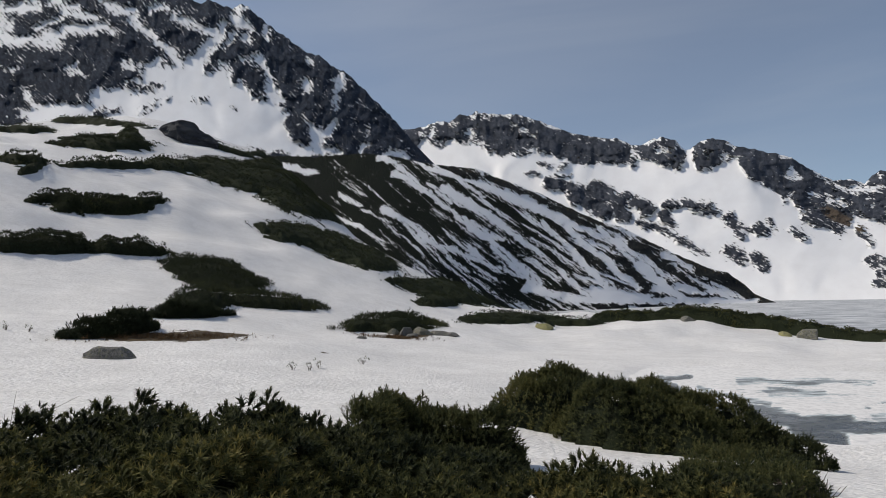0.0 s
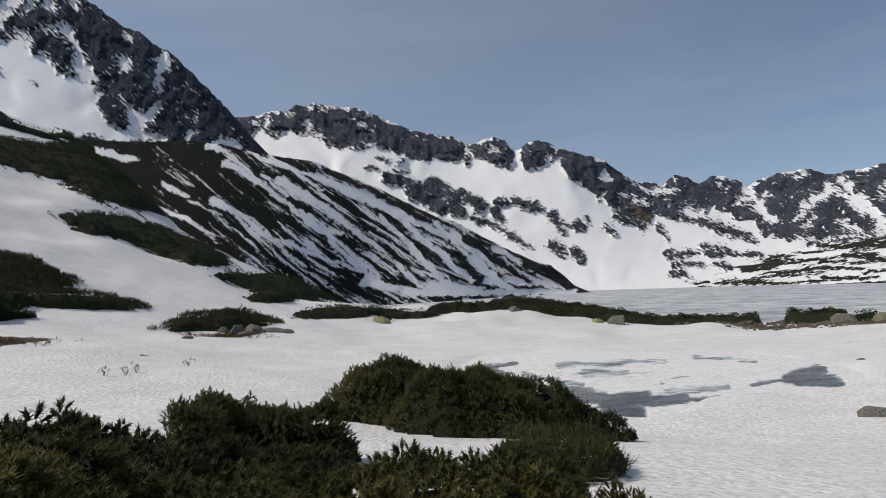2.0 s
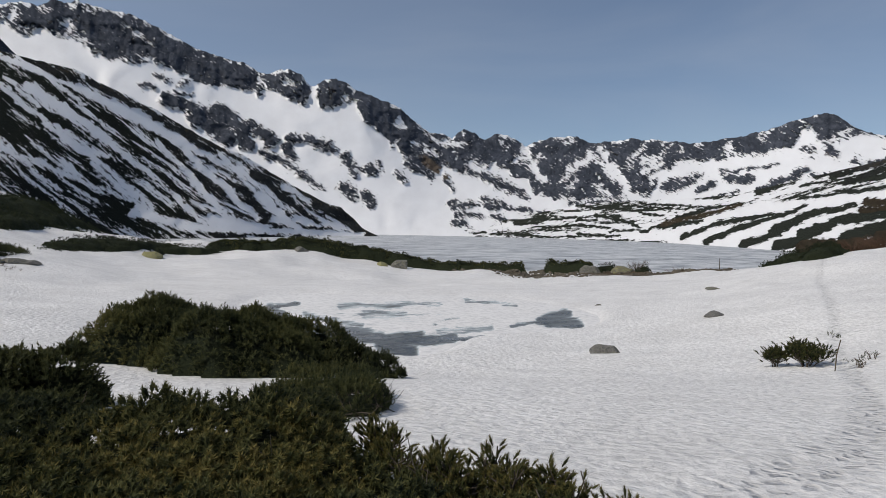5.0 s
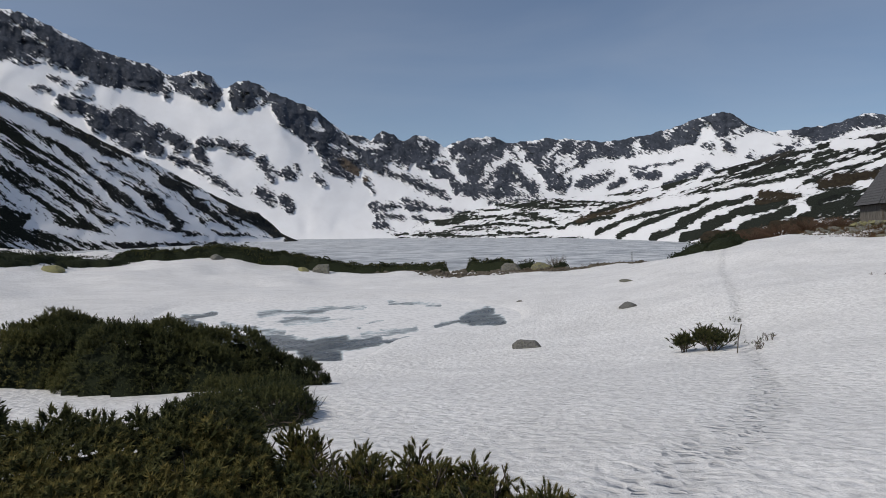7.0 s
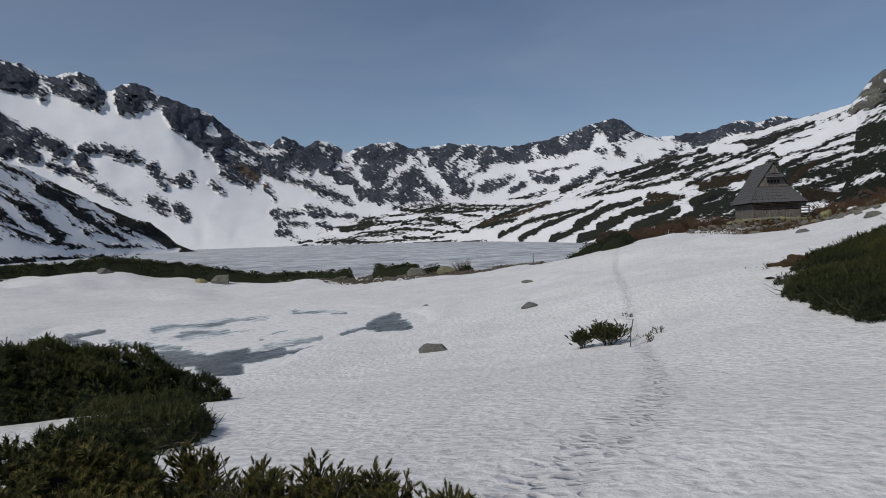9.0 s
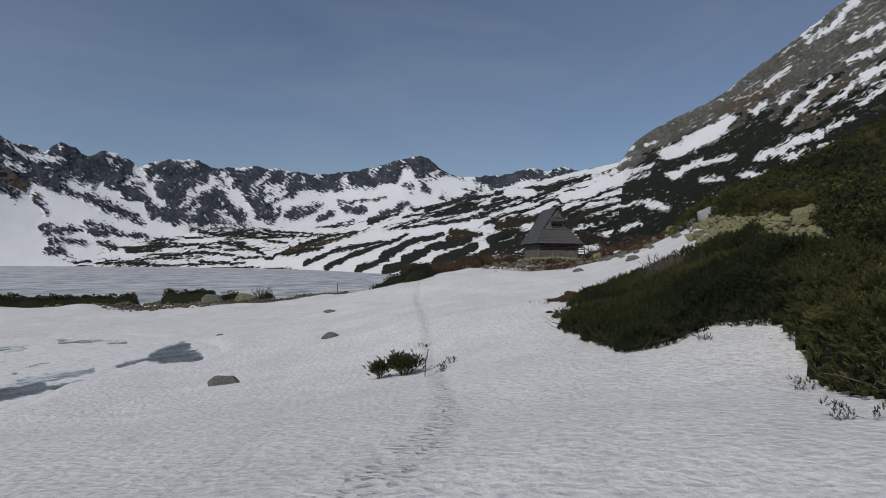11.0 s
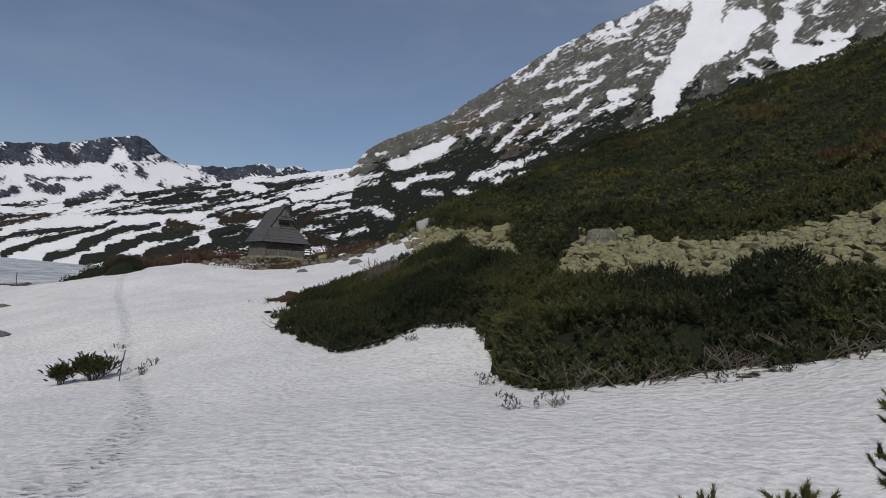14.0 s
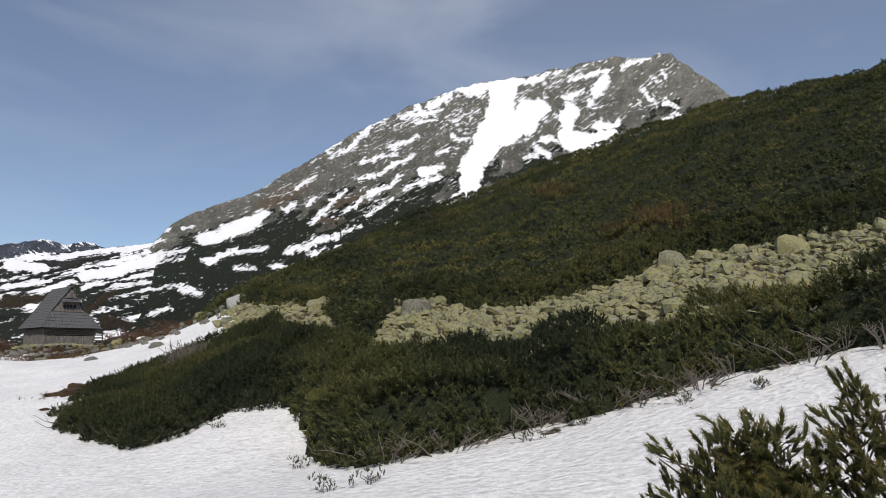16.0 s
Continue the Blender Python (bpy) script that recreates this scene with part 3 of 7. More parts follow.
def frayed(A, E, seed, wide=0.5):
    """The directions, pushed about so that strokes get uneven edges."""
    return A + wide * fbm(A * 0.9, E * 0.9, 5, seed, 0.68), E + 0.7 * wide * fbm(A * 0.9 + 40, E * 0.9, 5, seed + 1, 0.68)


def drawn(az, el, rows, soft=0.34):
    """Streaks as above, but as a height over their edges: 0 at the edge, 1 some way in, whatever their width."""
    best = np.full(np.shape(az), -2.0)
    for a0, e0, a1, e1, w in rows:
        da, de = a1 - a0, e1 - e0
        t = np.clip(((az - a0) * da + (el - e0) * de) / (da * da + de * de + 1e-9), 0, 1)
        d = np.hypot((az - a0 - t * da) * 0.98, el - e0 - t * de)
        best = np.maximum(best, np.clip((w * (1.12 - 0.35 * t) - d) / soft, -2.0, 1.5))
    return best


# snow and rock on the slopes: from azimuth and elevation to azimuth and elevation, half width
PEAK_SNOW_A = [(22.24, 15.78, 15.71, 14.86, 2.17), (19.06, 16.97, 19.02, 13.71, 1.93), (15.23, 14.41, 12.29, 13.47, 0.79), (23.99, 14.93, 22.23, 15.09, 1.18), (21.4, 19.47, 22.26, 17.13, 0.95), (20.01, 18.26, 17.17, 16.42, 1.16), (16.21, 16.72, 14.74, 14.43, 0.98), (25.71, 15.2, 27.78, 14.66, 0.46), (33.19, 14.28, 28.62, 15.74, 0.57), (28.63, 15.96, 25.76, 17.41, 0.68), (25.76, 17.19, 22.73, 18.43, 0.37), (28.44, 16.41, 29.81, 15.59, 0.36), (33.61, 15.87, 32.84, 14.54, 0.22), (11.29, 13.51, 9.28, 13.27, 0.3), (22.07, 18.73, 24.34, 21.07, 0.38), (24.34, 21.07, 25.88, 22.12, 0.28), (21.41, 19.91, 19.83, 22.07, 0.43), (19.83, 22.07, 19.38, 23.21, 0.24)]
PEAK_SNOW_B = [(19.83, 22.07, 21.46, 22.75, 0.29), (21.46, 22.75, 23.28, 23.14, 0.24), (32.82, 19.68, 30.76, 20.88, 0.22), (30.76, 20.88, 27.96, 21.58, 0.31), (31.88, 19.66, 32.47, 20.35, 0.26), (35.54, 19.73, 34.1, 19.44, 0.34), (34.11, 19.63, 32.25, 19.59, 0.22), (34.9, 21.43, 33.47, 22.14, 0.26), (33.41, 20.57, 31.56, 21.54, 0.17), (31.58, 22.13, 29.21, 22.18, 0.18), (28.42, 23.14, 26.32, 22.89, 0.23), (26.73, 22.4, 25.44, 21.98, 0.23), (29.98, 21.22, 28.39, 21.92, 0.18), (35.61, 21.46, 35.03, 20.23, 0.26), (32.36, 22.57, 30.82, 22.68, 0.18), (25.05, 23.51, 23.73, 23.5, 0.19), (18.45, 24.18, 17.74, 24.69, 0.2), (18.2, 23.56, 17.24, 23.22, 0.39)]
PEAK_SNOW_C = [(18.43, 22.44, 19.12, 21.49, 0.19), (15.78, 22.92, 15.29, 22.52, 0.22), (17.38, 22.33, 17.23, 22.12, 0.22), (16.35, 20.63, 15.26, 18.65, 0.39), (15.26, 18.65, 14.67, 17.29, 0.39), (19.33, 19.68, 19.55, 18.76, 0.34), (17.69, 20.51, 16.98, 20.89, 0.22), (12.3, 18.83, 12.3, 18.36, 0.4), (9.02, 19.45, 9.53, 17.3, 0.25), (9.89, 19.28, 9.28, 18.97, 0.2), (12.06, 20.94, 11.56, 20.73, 0.13), (9.69, 15.7, 10.69, 14.6, 0.2), (10.54, 14.7, 11.54, 13.69, 0.3), (7.25, 13.5, 6.64, 13.81, 0.25), (6.73, 15.09, 6.84, 15.18, 0.13), (4.69, 12.88, 3.15, 12.94, 0.3), (30.87, 18.18, 30.28, 18.02, 0.18), (27.28, 19.07, 25.37, 18.86, 0.18)]
PEAK_SNOW_D = [(34.57, 17.46, 34.56, 17.22, 0.09), (21.83, 18.08, 15.24, 15.6, 1.36), (15.24, 16.07, 11.29, 14.34, 0.99), (17.15, 14.77, 12.29, 13.47, 1.08), (23.63, 18.77, 26.57, 15.99, 1.21)]
PEAK_ROCK = [(20.58, 19.29, 19.66, 19.65, 0.34), (15.98, 17.67, 15.49, 17.47, 0.25), (26.4, 17.33, 24.27, 17.81, 0.19), (25.94, 15.71, 24.46, 16.63, 0.05), (29.62, 15.74, 29.34, 15.69, 0.13), (17.68, 20.06, 18.38, 18.86, 0.49), (16.48, 19.25, 16.71, 18.54, 0.59), (23.23, 21.09, 22.54, 20, 0.28), (24.54, 20.4, 23.64, 19.43, 0.2), (21.66, 21.2, 20.99, 21.94, 0.33), (13.28, 15.7, 12.29, 14.06, 0.6), (23.58, 16.55, 23.36, 16.44, 0.07), (21.36, 17, 20.99, 16.89, 0.07), (18.68, 16.45, 18.49, 16.37, 0.06)]
SPUR_SNOW_A = [(5.62, 12.73, 4.18, 12.24, 0.3), (4.19, 12.14, 1.12, 9.71, 0.2), (1.09, 11.82, -3.53, 10.38, 0.25), (-3.53, 10.38, -6.07, 9.3, 0.4), (-6.07, 9.3, -11.04, 6.87, 0.5), (-11.04, 6.77, -13.46, 5.78, 0.3), (-0.43, 9.94, -4.5, 7.32, 0.41), (-4.5, 7.32, -7.49, 4.96, 0.35), (-7.49, 4.96, -8.96, 3.66, 0.25), (4.19, 11.49, 0.61, 9.19, 0.25), (0.61, 9.19, -2.43, 6.6, 0.25), (-2.43, 6.6, -5.95, 3.99, 0.3), (-5.95, 3.99, -8.9, 1.4, 0.3), (5.24, 8.21, 2.7, 6.77, 0.35), (2.7, 6.67, -0.34, 4.09, 0.25), (-0.34, 3.83, -2.36, 2.52, 0.2), (9.29, 9.44, 7.27, 8.46, 0.22), (7.28, 7.95, 4.74, 7.09, 0.13)]
SPUR_SNOW_B = [(10.29, 7.68, 7.28, 6.44, 0.25), (7.28, 6.44, 5.26, 5.16, 0.18), (14, 11.8, 11.39, 11.34, 0.3), (-9.04, 6.69, -11.46, 4.35, 0.25), (-11.46, 4.35, -13.81, 1.8, 0.3), (-11.03, 6.37, -14.81, 2.76, 0.3), (-14.81, 2.76, -17.09, 0.75, 0.34), (-13.95, 6.01, -17.17, 2.69, 0.24), (-17.17, 2.69, -20.26, -0.03, 0.48), (-4.44, 4.53, -7.9, 1.42, 0.25), (-7.9, 1.42, -10.35, 0.12, 0.35), (-15.38, 5.45, -18.13, 3.64, 0.19), (-18.13, 3.64, -21.62, 0.66, 0.24), (-0.86, 4.59, -4.41, 3, 0.25), (-4.41, 3, -6.91, 1.94, 0.18), (-10.84, -0.14, -26.25, -0.53, 0.33), (-13.29, 0.42, -17.99, -0.04, 0.49), (-20.3, 0.78, -24.61, 0.05, 0.37)]
SPUR_SNOW_C = [(-7.39, 0.92, -11.34, 0.16, 0.3), (-1.93, 7.38, -3.96, 6.06, 0.2), (-3.96, 5.81, -5.47, 5.27, 0.25), (2.2, 5.65, -0.86, 4.33, 0.18), (1.11, 10.46, -0.93, 8.66, 0.22), (-19.92, 2.61, -22.48, 0.17, 0.24), (-16.28, 4.19, -19.41, 1.18, 0.19), (2.38, 12.33, -0.45, 11.1, 0.2), (-0.97, 11.19, -4.02, 9.11, 0.2), (-19.22, 3.68, -22.59, 1.39, 0.23), (-21.29, 1.39, -24.43, -0.33, 0.28), (-17.77, 3.2, -20.01, 1.39, 0.23), (-18.33, 0.7, -22.12, -0.54, 0.28), (-14.06, 3.78, -17.11, 0.71, 0.27), (-11.85, 3.71, -15.13, 0.05, 0.31), (-21.75, 3.03, -23.56, 1.39, 0.14), (-23.02, 1.06, -25.47, -0.29, 0.19), (-15.24, 5.13, -18.38, 2.89, 0.27), (-10.4, 2.41, -12.86, -0.15, 0.3)]
SPUR_ROCK = [(-22.13, 2.16, -24.67, 1.29, 0.46), (-24.26, 1.54, -26.08, 0.21, 0.41), (-20.18, 3.47, -22.14, 2.54, 0.19), (-4.06, 11.02, -8.6, 8.96, 0.25), (-8.6, 8.96, -13.48, 6.37, 0.2), (-16.77, 4.66, -20.34, 1.88, 0.34), (-20.34, 1.88, -22.49, 0.41, 0.24)]
CREST_SNOW = [(-1.29, 15.82, -1.63, 15.73, 0.18), (0.63, 15.28, 1.06, 14.26, 0.2), (1.54, 14.63, 1.93, 14.84, 0.18), (-3.92, 13.73, -3.4, 14.13, 0.19), (-2.66, 16.34, -4.41, 16.24, 0.07), (-6.19, 15.68, -8.45, 14.47, 0.07), (-17.21, 12.42, -16.92, 12.9, 0.22), (-24.27, 11.55, -25.07, 11.15, 0.25), (-29.22, 9.62, -29.62, 9.26, 0.25), (-19.36, 12.44, -19.81, 12.06, 0.22), (-2.64, 14.95, -2.89, 14.53, 0.2), (-7.97, 13.3, -8.89, 13.02, 0.2), (-21.48, 12.16, -21.59, 10, 0.2), (-17.5, 11.95, -17.18, 11.22, 0.22), (-28.66, 6.9, -29.19, 7.88, 0.2), (-30.71, 7.84, -32.71, 6.78, 0.1)]
MID_ROCK_A = [(-9.78, 10.34, -12.62, 9.45, 0.49), (-12.13, 9.06, -14.54, 7.53, 0.79), (-13.6, 9.47, -16.03, 8.42, 0.74), (-15.54, 8.27, -16.01, 7.04, 0.7), (-17.27, 8.03, -18.31, 7.29, 0.55), (-9.1, 11.96, -9.8, 11.76, 0.19), (-8.16, 11.13, -8.62, 11.01, 0.2), (-10.75, 11.56, -11.7, 11.59, 0.12), (-10.26, 11.07, -11.45, 10.77, 0.12), (-19.27, 7.78, -20.28, 7.78, 0.3), (-19.51, 7.03, -19.89, 6.03, 0.4), (-21.04, 7.77, -23.07, 7.5, 0.35), (-22.04, 7.01, -23.56, 6.74, 0.25), (-24.32, 6.23, -25.16, 4.95, 0.35), (-25.38, 5.55, -26.08, 5.19, 0.2), (-26.6, 5.43, -27.21, 5.16, 0.4), (-27.63, 5.91, -27.87, 5.4, 0.2), (-24.52, 3.54, -25.28, 2.92, 0.45)]
MID_ROCK_B = [(-26.55, 2.89, -26.85, 2.38, 0.51), (-21.98, 3.73, -22.48, 3.47, 0.2), (-30.18, 6.25, -31.67, 5.06, 0.3), (-31.68, 5.56, -32.42, 4.53, 0.25), (-33.68, 4.75, -34.06, 3.63, 0.2), (-29.39, 5.12, -30.04, 4.34, 0.22), (-17.24, 6.54, -20.48, 4.77, 0.25), (-20.48, 4.77, -22.48, 3.47, 0.22), (-34.64, 2.46, -35.38, 2.19, 0.3), (-35.88, 2.58, -36.52, 2.41, 0.22), (-34.62, 1.6, -36.6, 1.4, 0.22), (-34.61, 0.95, -35.6, 0.57, 0.25), (-37.12, 2.89, -38.58, 2.7, 0.22), (-37.58, 1.53, -38.79, 1, 0.2), (-35.58, -0.08, -36.57, -0.2, 0.1), (-38.54, 0.61, -38.78, 0.56, 0.1)]
RING_SNOW_A = [(-40.53, 7.53, -41.13, 6.13, 0.3), (-41.13, 6.13, -42.38, 4.37, 0.4), (-37.84, 5.63, -41.36, 3.71, 0.45), (-35.6, 6.01, -38.34, 5.13, 0.25), (-44.94, 6.11, -46.47, 6.59, 0.35), (-44.42, 5.61, -43.91, 4.61, 0.2), (-46.21, 6.85, -47.48, 6.08, 0.3), (-47.28, 7.33, -47.98, 5.82, 0.25), (-47.98, 5.82, -49.49, 3.79, 0.45), (-49.29, 3.79, -50.24, 3.02, 0.4), (-50.52, 7.52, -49.5, 6.05, 0.2), (-50.77, 6.52, -52.02, 6.74, 0.25), (-51.52, 6.26, -51.01, 4.52, 0.25), (-52.02, 6, -50.51, 5.53, 0.3), (-46.96, 4.07, -47.71, 3.31, 0.3), (-48.98, 3.14, -53.5, 2.97, 0.25), (-43.89, 3.19, -45.03, 4.7, 0.2), (-52.01, 5.25, -55.49, 6.01, 0.35)]
RING_SNOW_B = [(-53.51, 5.96, -56.95, 6.21, 0.4), (-56.95, 6.11, -60.3, 6.62, 0.39), (-41.9, 7.23, -41.64, 6.38, 0.13), (-38.62, 7.52, -38.12, 8.11, 0.13), (-39.87, 6.48, -40.37, 6.63, 0.22), (-33.41, 7.76, -35.12, 7.59, 0.25), (-31.48, 8.87, -33.4, 7.36, 0.12), (-44.95, 8.1, -43.94, 8.01, 0.1), (-52.53, 7.72, -52.27, 6.98, 0.17), (-57.44, 7.56, -57.2, 6.84, 0.22), (-59.83, 7.94, -60.11, 8.16, 0.12), (-53.62, 7.34, -53.81, 6.94, 0.12), (-35.33, 4.12, -37.81, 3.37, 0.5), (-41.35, 3.36, -42.37, 3.1, 0.25), (-55.49, 5.42, -62.63, 6.38, 0.39), (-62.63, 6.61, -62.86, 8.26, 0.19), (-65.34, 7.88, -65.87, 8.68, 0.19), (-64.9, 7.21, -65.56, 6.24, 0.38)]
RING_ROCK = [(-37.33, 4.88, -38.58, 4.13, 0.4), (-38.58, 4.23, -41.1, 3.11, 0.3), (-42.47, 3.86, -43.39, 3.35, 0.4), (-43.39, 4.11, -44.4, 3.34, 0.35), (-44.91, 3.34, -45.42, 3.08, 0.22), (-52.51, 3.99, -53.51, 4.67, 0.4), (-53.51, 4.22, -54.75, 4.94, 0.3), (-54.75, 4.94, -55.48, 5.22, 0.2), (-64.22, 7.1, -64.67, 6.61, 0.28), (-62.95, 6.93, -63.18, 6.59, 0.24), (-66.01, 6.07, -66.45, 6.01, 0.2), (-66.22, 8.47, -66.53, 8.08, 0.28), (-63.99, 9.13, -64.67, 8.29, 0.43), (-64.45, 8.31, -65.07, 7.62, 0.19), (-68.17, 6.7, -68.81, 6.47, 0.09), (-69.23, 7.63, -69.48, 6.62, 0.11), (-70.48, 7.09, -71.09, 7.49, 0.36), (-71.29, 7.26, -73.28, 7.76, 0.4)]
RING_FLOOR = [(-73.28, 7.94, -75.2, 8.03, 0.35), (-75.2, 7.81, -79.15, 8.54, 0.26), (-63.54, 8.45, -63.82, 7.5, 0.19)]
FLOOR_BAND_A = [(-37.3, 2.37, -41.08, 1.84, 0.22), (-37.31, 2.87, -38.31, 2.62, 0.13), (-34.07, 2.52, -34.56, 2.22, 0.25), (-35.31, 2.52, -35.8, 2.37, 0.17), (-34.55, 1.62, -36.54, 1.46, 0.17), (-34.29, 0.87, -35.38, 0.66, 0.22), (-37.79, 1.35, -39.05, 0.99, 0.18), (-39.8, 0.78, -42.35, 1.02, 0.2), (-41.84, 1.68, -42.61, 1.83, 0.2), (-42.86, 1.57, -44.13, 1.46, 0.1), (-42.34, 0.56, -45.4, 0.74, 0.13), (-44.38, 0.8, -47.95, 0.61, 0.13), (-45.41, 1.25, -46.93, 1.18, 0.13), (-46.94, 1.64, -48.97, 1.62, 0.18), (-48.46, 1.52, -50.48, 0.74, 0.18), (-44.4, 2.73, -50.49, 2.92, 0.1), (-45.42, 2.47, -49.48, 2.22, 0.13), (-48.98, 2.53, -53, 2.38, 0.13)]
FLOOR_BAND_B = [(-50.49, 2.01, -52.5, 1.73, 0.13), (-50.49, 2.77, -55.48, 2.54, 0.12), (-40.81, -0.34, -45.39, -0.23, 0.1), (-45.4, -0.08, -48.96, -0.11, 0.13), (-47.95, 0.26, -50.98, 0.48, 0.1), (-36.27, -0.15, -37.27, -0.06, 0.13), (-38.28, -0.02, -39.29, 0.08, 0.08), (-50.73, 0.23, -53.49, 1.47, 0.13), (-53.49, 1.47, -55.97, 2.43, 0.22), (-55.97, 2.43, -58.39, 2.78, 0.12), (-52.24, 0.72, -55.47, 1.34, 0.22)]
RIB = [(-53.98, -0.05, -56.94, 1.17, 0.2), (-56.94, 1.17, -60.77, 1.95, 0.2), (-55.86, -0.46, -57.91, 0.66, 0.25), (-57.91, 0.66, -60.77, 1.61, 0.24), (-60.77, 1.61, -63.09, 2.67, 0.19), (-58.63, -0.58, -60.77, 0.38, 0.29), (-60.77, 0.38, -62.63, 1.57, 0.39), (-62.63, 1.72, -66.23, 2.69, 0.24), (-61.24, -0.6, -63.09, 0.12, 0.43), (-63.09, 0.36, -64.9, 1.29, 0.48), (-64.9, 1.48, -67.54, 2, 0.28), (-67.11, 2.19, -69.25, 2.51, 0.19), (-63.09, -0.71, -67.55, -0.26, 0.57), (-65.8, 0.09, -67.98, 1.14, 0.47), (-66.68, 0.55, -69.25, 1.58, 0.46), (-69.67, 0.51, -70.91, 1.36, 0.37), (-70.91, 1.55, -73.7, 2.37, 0.36), (-69.26, -0.27, -72.53, 0.34, 0.36)]
RIB_UPPER_A = [(-55.48, 4.08, -56.27, 4.51, 0.35), (-57.43, 4.87, -59.11, 4.82, 0.29), (-56.46, 3.17, -57.91, 3.78, 0.12), (-59.59, 3.73, -60.77, 4.19, 0.29), (-60.77, 4.28, -62.63, 4.94, 0.29), (-62.17, 5.2, -63.32, 5.63, 0.24), (-56.95, 5.38, -60.77, 5.74, 0.12), (-63.54, 4.91, -64.45, 5.11, 0.19), (-64.67, 4.87, -67.53, 5.67, 0.21), (-62.63, 4.23, -66.23, 4.8, 0.12), (-66.67, 4.55, -70.49, 5.29, 0.23), (-68.39, 5.86, -70.48, 6.19, 0.16), (-69.66, 5.11, -73.29, 6.01, 0.16), (-70.89, 6.39, -72.89, 6.7, 0.2), (-73.29, 6.23, -75.58, 6.93, 0.22), (-75.58, 6.71, -79.16, 7.85, 0.21), (-67.1, 5.69, -69.23, 6.27, 0.16), (-62.63, 3.26, -67.11, 3.83, 0.12)]
RIB_UPPER_B = [(-67.11, 3.83, -70.49, 4.38, 0.12), (-72.51, 4.73, -75.22, 5.02, 0.22), (-74.84, 5.26, -79.17, 6.41, 0.26), (-70.08, 3.63, -71.31, 4.03, 0.18), (-65.54, 4.35, -68.58, 5.12, 0.22), (-69.62, 4.5, -74.18, 5.65, 0.18), (-70.61, 5.7, -74.15, 6.61, 0.18), (-73.64, 6.65, -77.42, 7.24, 0.22), (-74.72, 4.65, -78.73, 5.5, 0.2), (-75.72, 5.34, -80.2, 6.43, 0.22), (-65.64, 1.55, -68.68, 2.17, 0.4), (-70.72, 2.24, -73.24, 3.24, 0.4), (-77.77, 4.22, -81.22, 5.3, 0.3), (-78.73, 5.4, -82.18, 6.06, 0.2), (-77.28, 3.71, -80.76, 4.04, 0.3), (-65.57, 3.58, -68.62, 3.95, 0.13), (-74.12, 7.67, -78.64, 8.4, 0.22), (-77.2, 6.48, -80.67, 7.28, 0.12)]
BROWN = [(-72.12, 3.77, -74.84, 4.17, 0.4), (-66.67, 2.3, -69.67, 2.59, 0.23), (-52.49, 0.97, -58.39, 2.63, 0.22), (-63.09, -0.71, -67.55, -0.26, 0.57), (-67.98, 0.3, -70.5, 0.64, 0.46), (-76.72, 2.57, -79.18, 4.76, 0.34), (-67.12, 2.88, -69.17, 2.7, 0.3), (-71.19, 3.53, -73.23, 3.59, 0.35), (-74.75, 3.89, -75.76, 4.02, 0.25), (-78.82, 2.48, -80.81, 2.04, 0.5)]
TALUS_SNOW_A = [(-112.33, 23, -111.74, 19.86, 1.34), (-114.67, 21.21, -112.79, 19.33, 1.13), (-111.2, 19.38, -109.59, 16.93, 1.34), (-109.59, 16.93, -108.94, 14.67, 1.03), (-108.52, 14.17, -107.2, 13.31, 0.41), (-110.18, 23.06, -108.57, 23.33, 0.47), (-115.73, 21.4, -114.64, 19.75, 0.77), (-107.5, 23.48, -111.27, 23.66, 0.42), (-111.26, 23.51, -116.07, 24.19, 0.36), (-116.08, 24.38, -117.66, 24.55, 0.2), (-105.34, 22.03, -107.49, 23, 0.36), (-104.16, 21.78, -104.81, 21.4, 0.26), (-118.57, 20.98, -118.09, 19.08, 0.81), (-118.48, 18.56, -121, 18.29, 0.75), (-118.97, 17.95, -122.02, 18.79, 0.65), (-121.06, 19.59, -122.56, 19.7, 0.4), (-119.96, 17.39, -120.47, 17.75, 0.25), (-118.67, 23.73, -122.29, 24.32, 0.25)]
TALUS_SNOW_B = [(-121.19, 22.66, -121.75, 23.64, 0.5), (-120.65, 21.77, -120.12, 21.34, 0.3), (-118.36, 22.19, -119.66, 22.7, 0.3), (-123.29, 24.3, -124.32, 24.82, 0.2), (-123.91, 24.69, -125.79, 24.73, 0.22), (-126.7, 23.65, -126.89, 22.95, 0.2), (-125.17, 22.47, -126.05, 20.98, 0.22), (-127.01, 21, -128.15, 20.4, 0.22), (-126.92, 19.62, -128.11, 19.8, 0.19), (-124.62, 21.38, -125.08, 20.86, 0.12), (-115.38, 18.24, -116.38, 17.21, 0.3), (-114.31, 17.2, -115.88, 17.63, 0.2), (-115.92, 18.86, -117.45, 18.53, 0.25), (-115.84, 16.24, -116.47, 16.71, 0.2), (-102.94, 21.08, -106.42, 21.6, 0.31), (-104.28, 20.61, -106.15, 20.87, 0.21), (-101.65, 18.29, -104.55, 19.33, 0.21), (-99.09, 15.42, -101.68, 16.39, 0.2)]
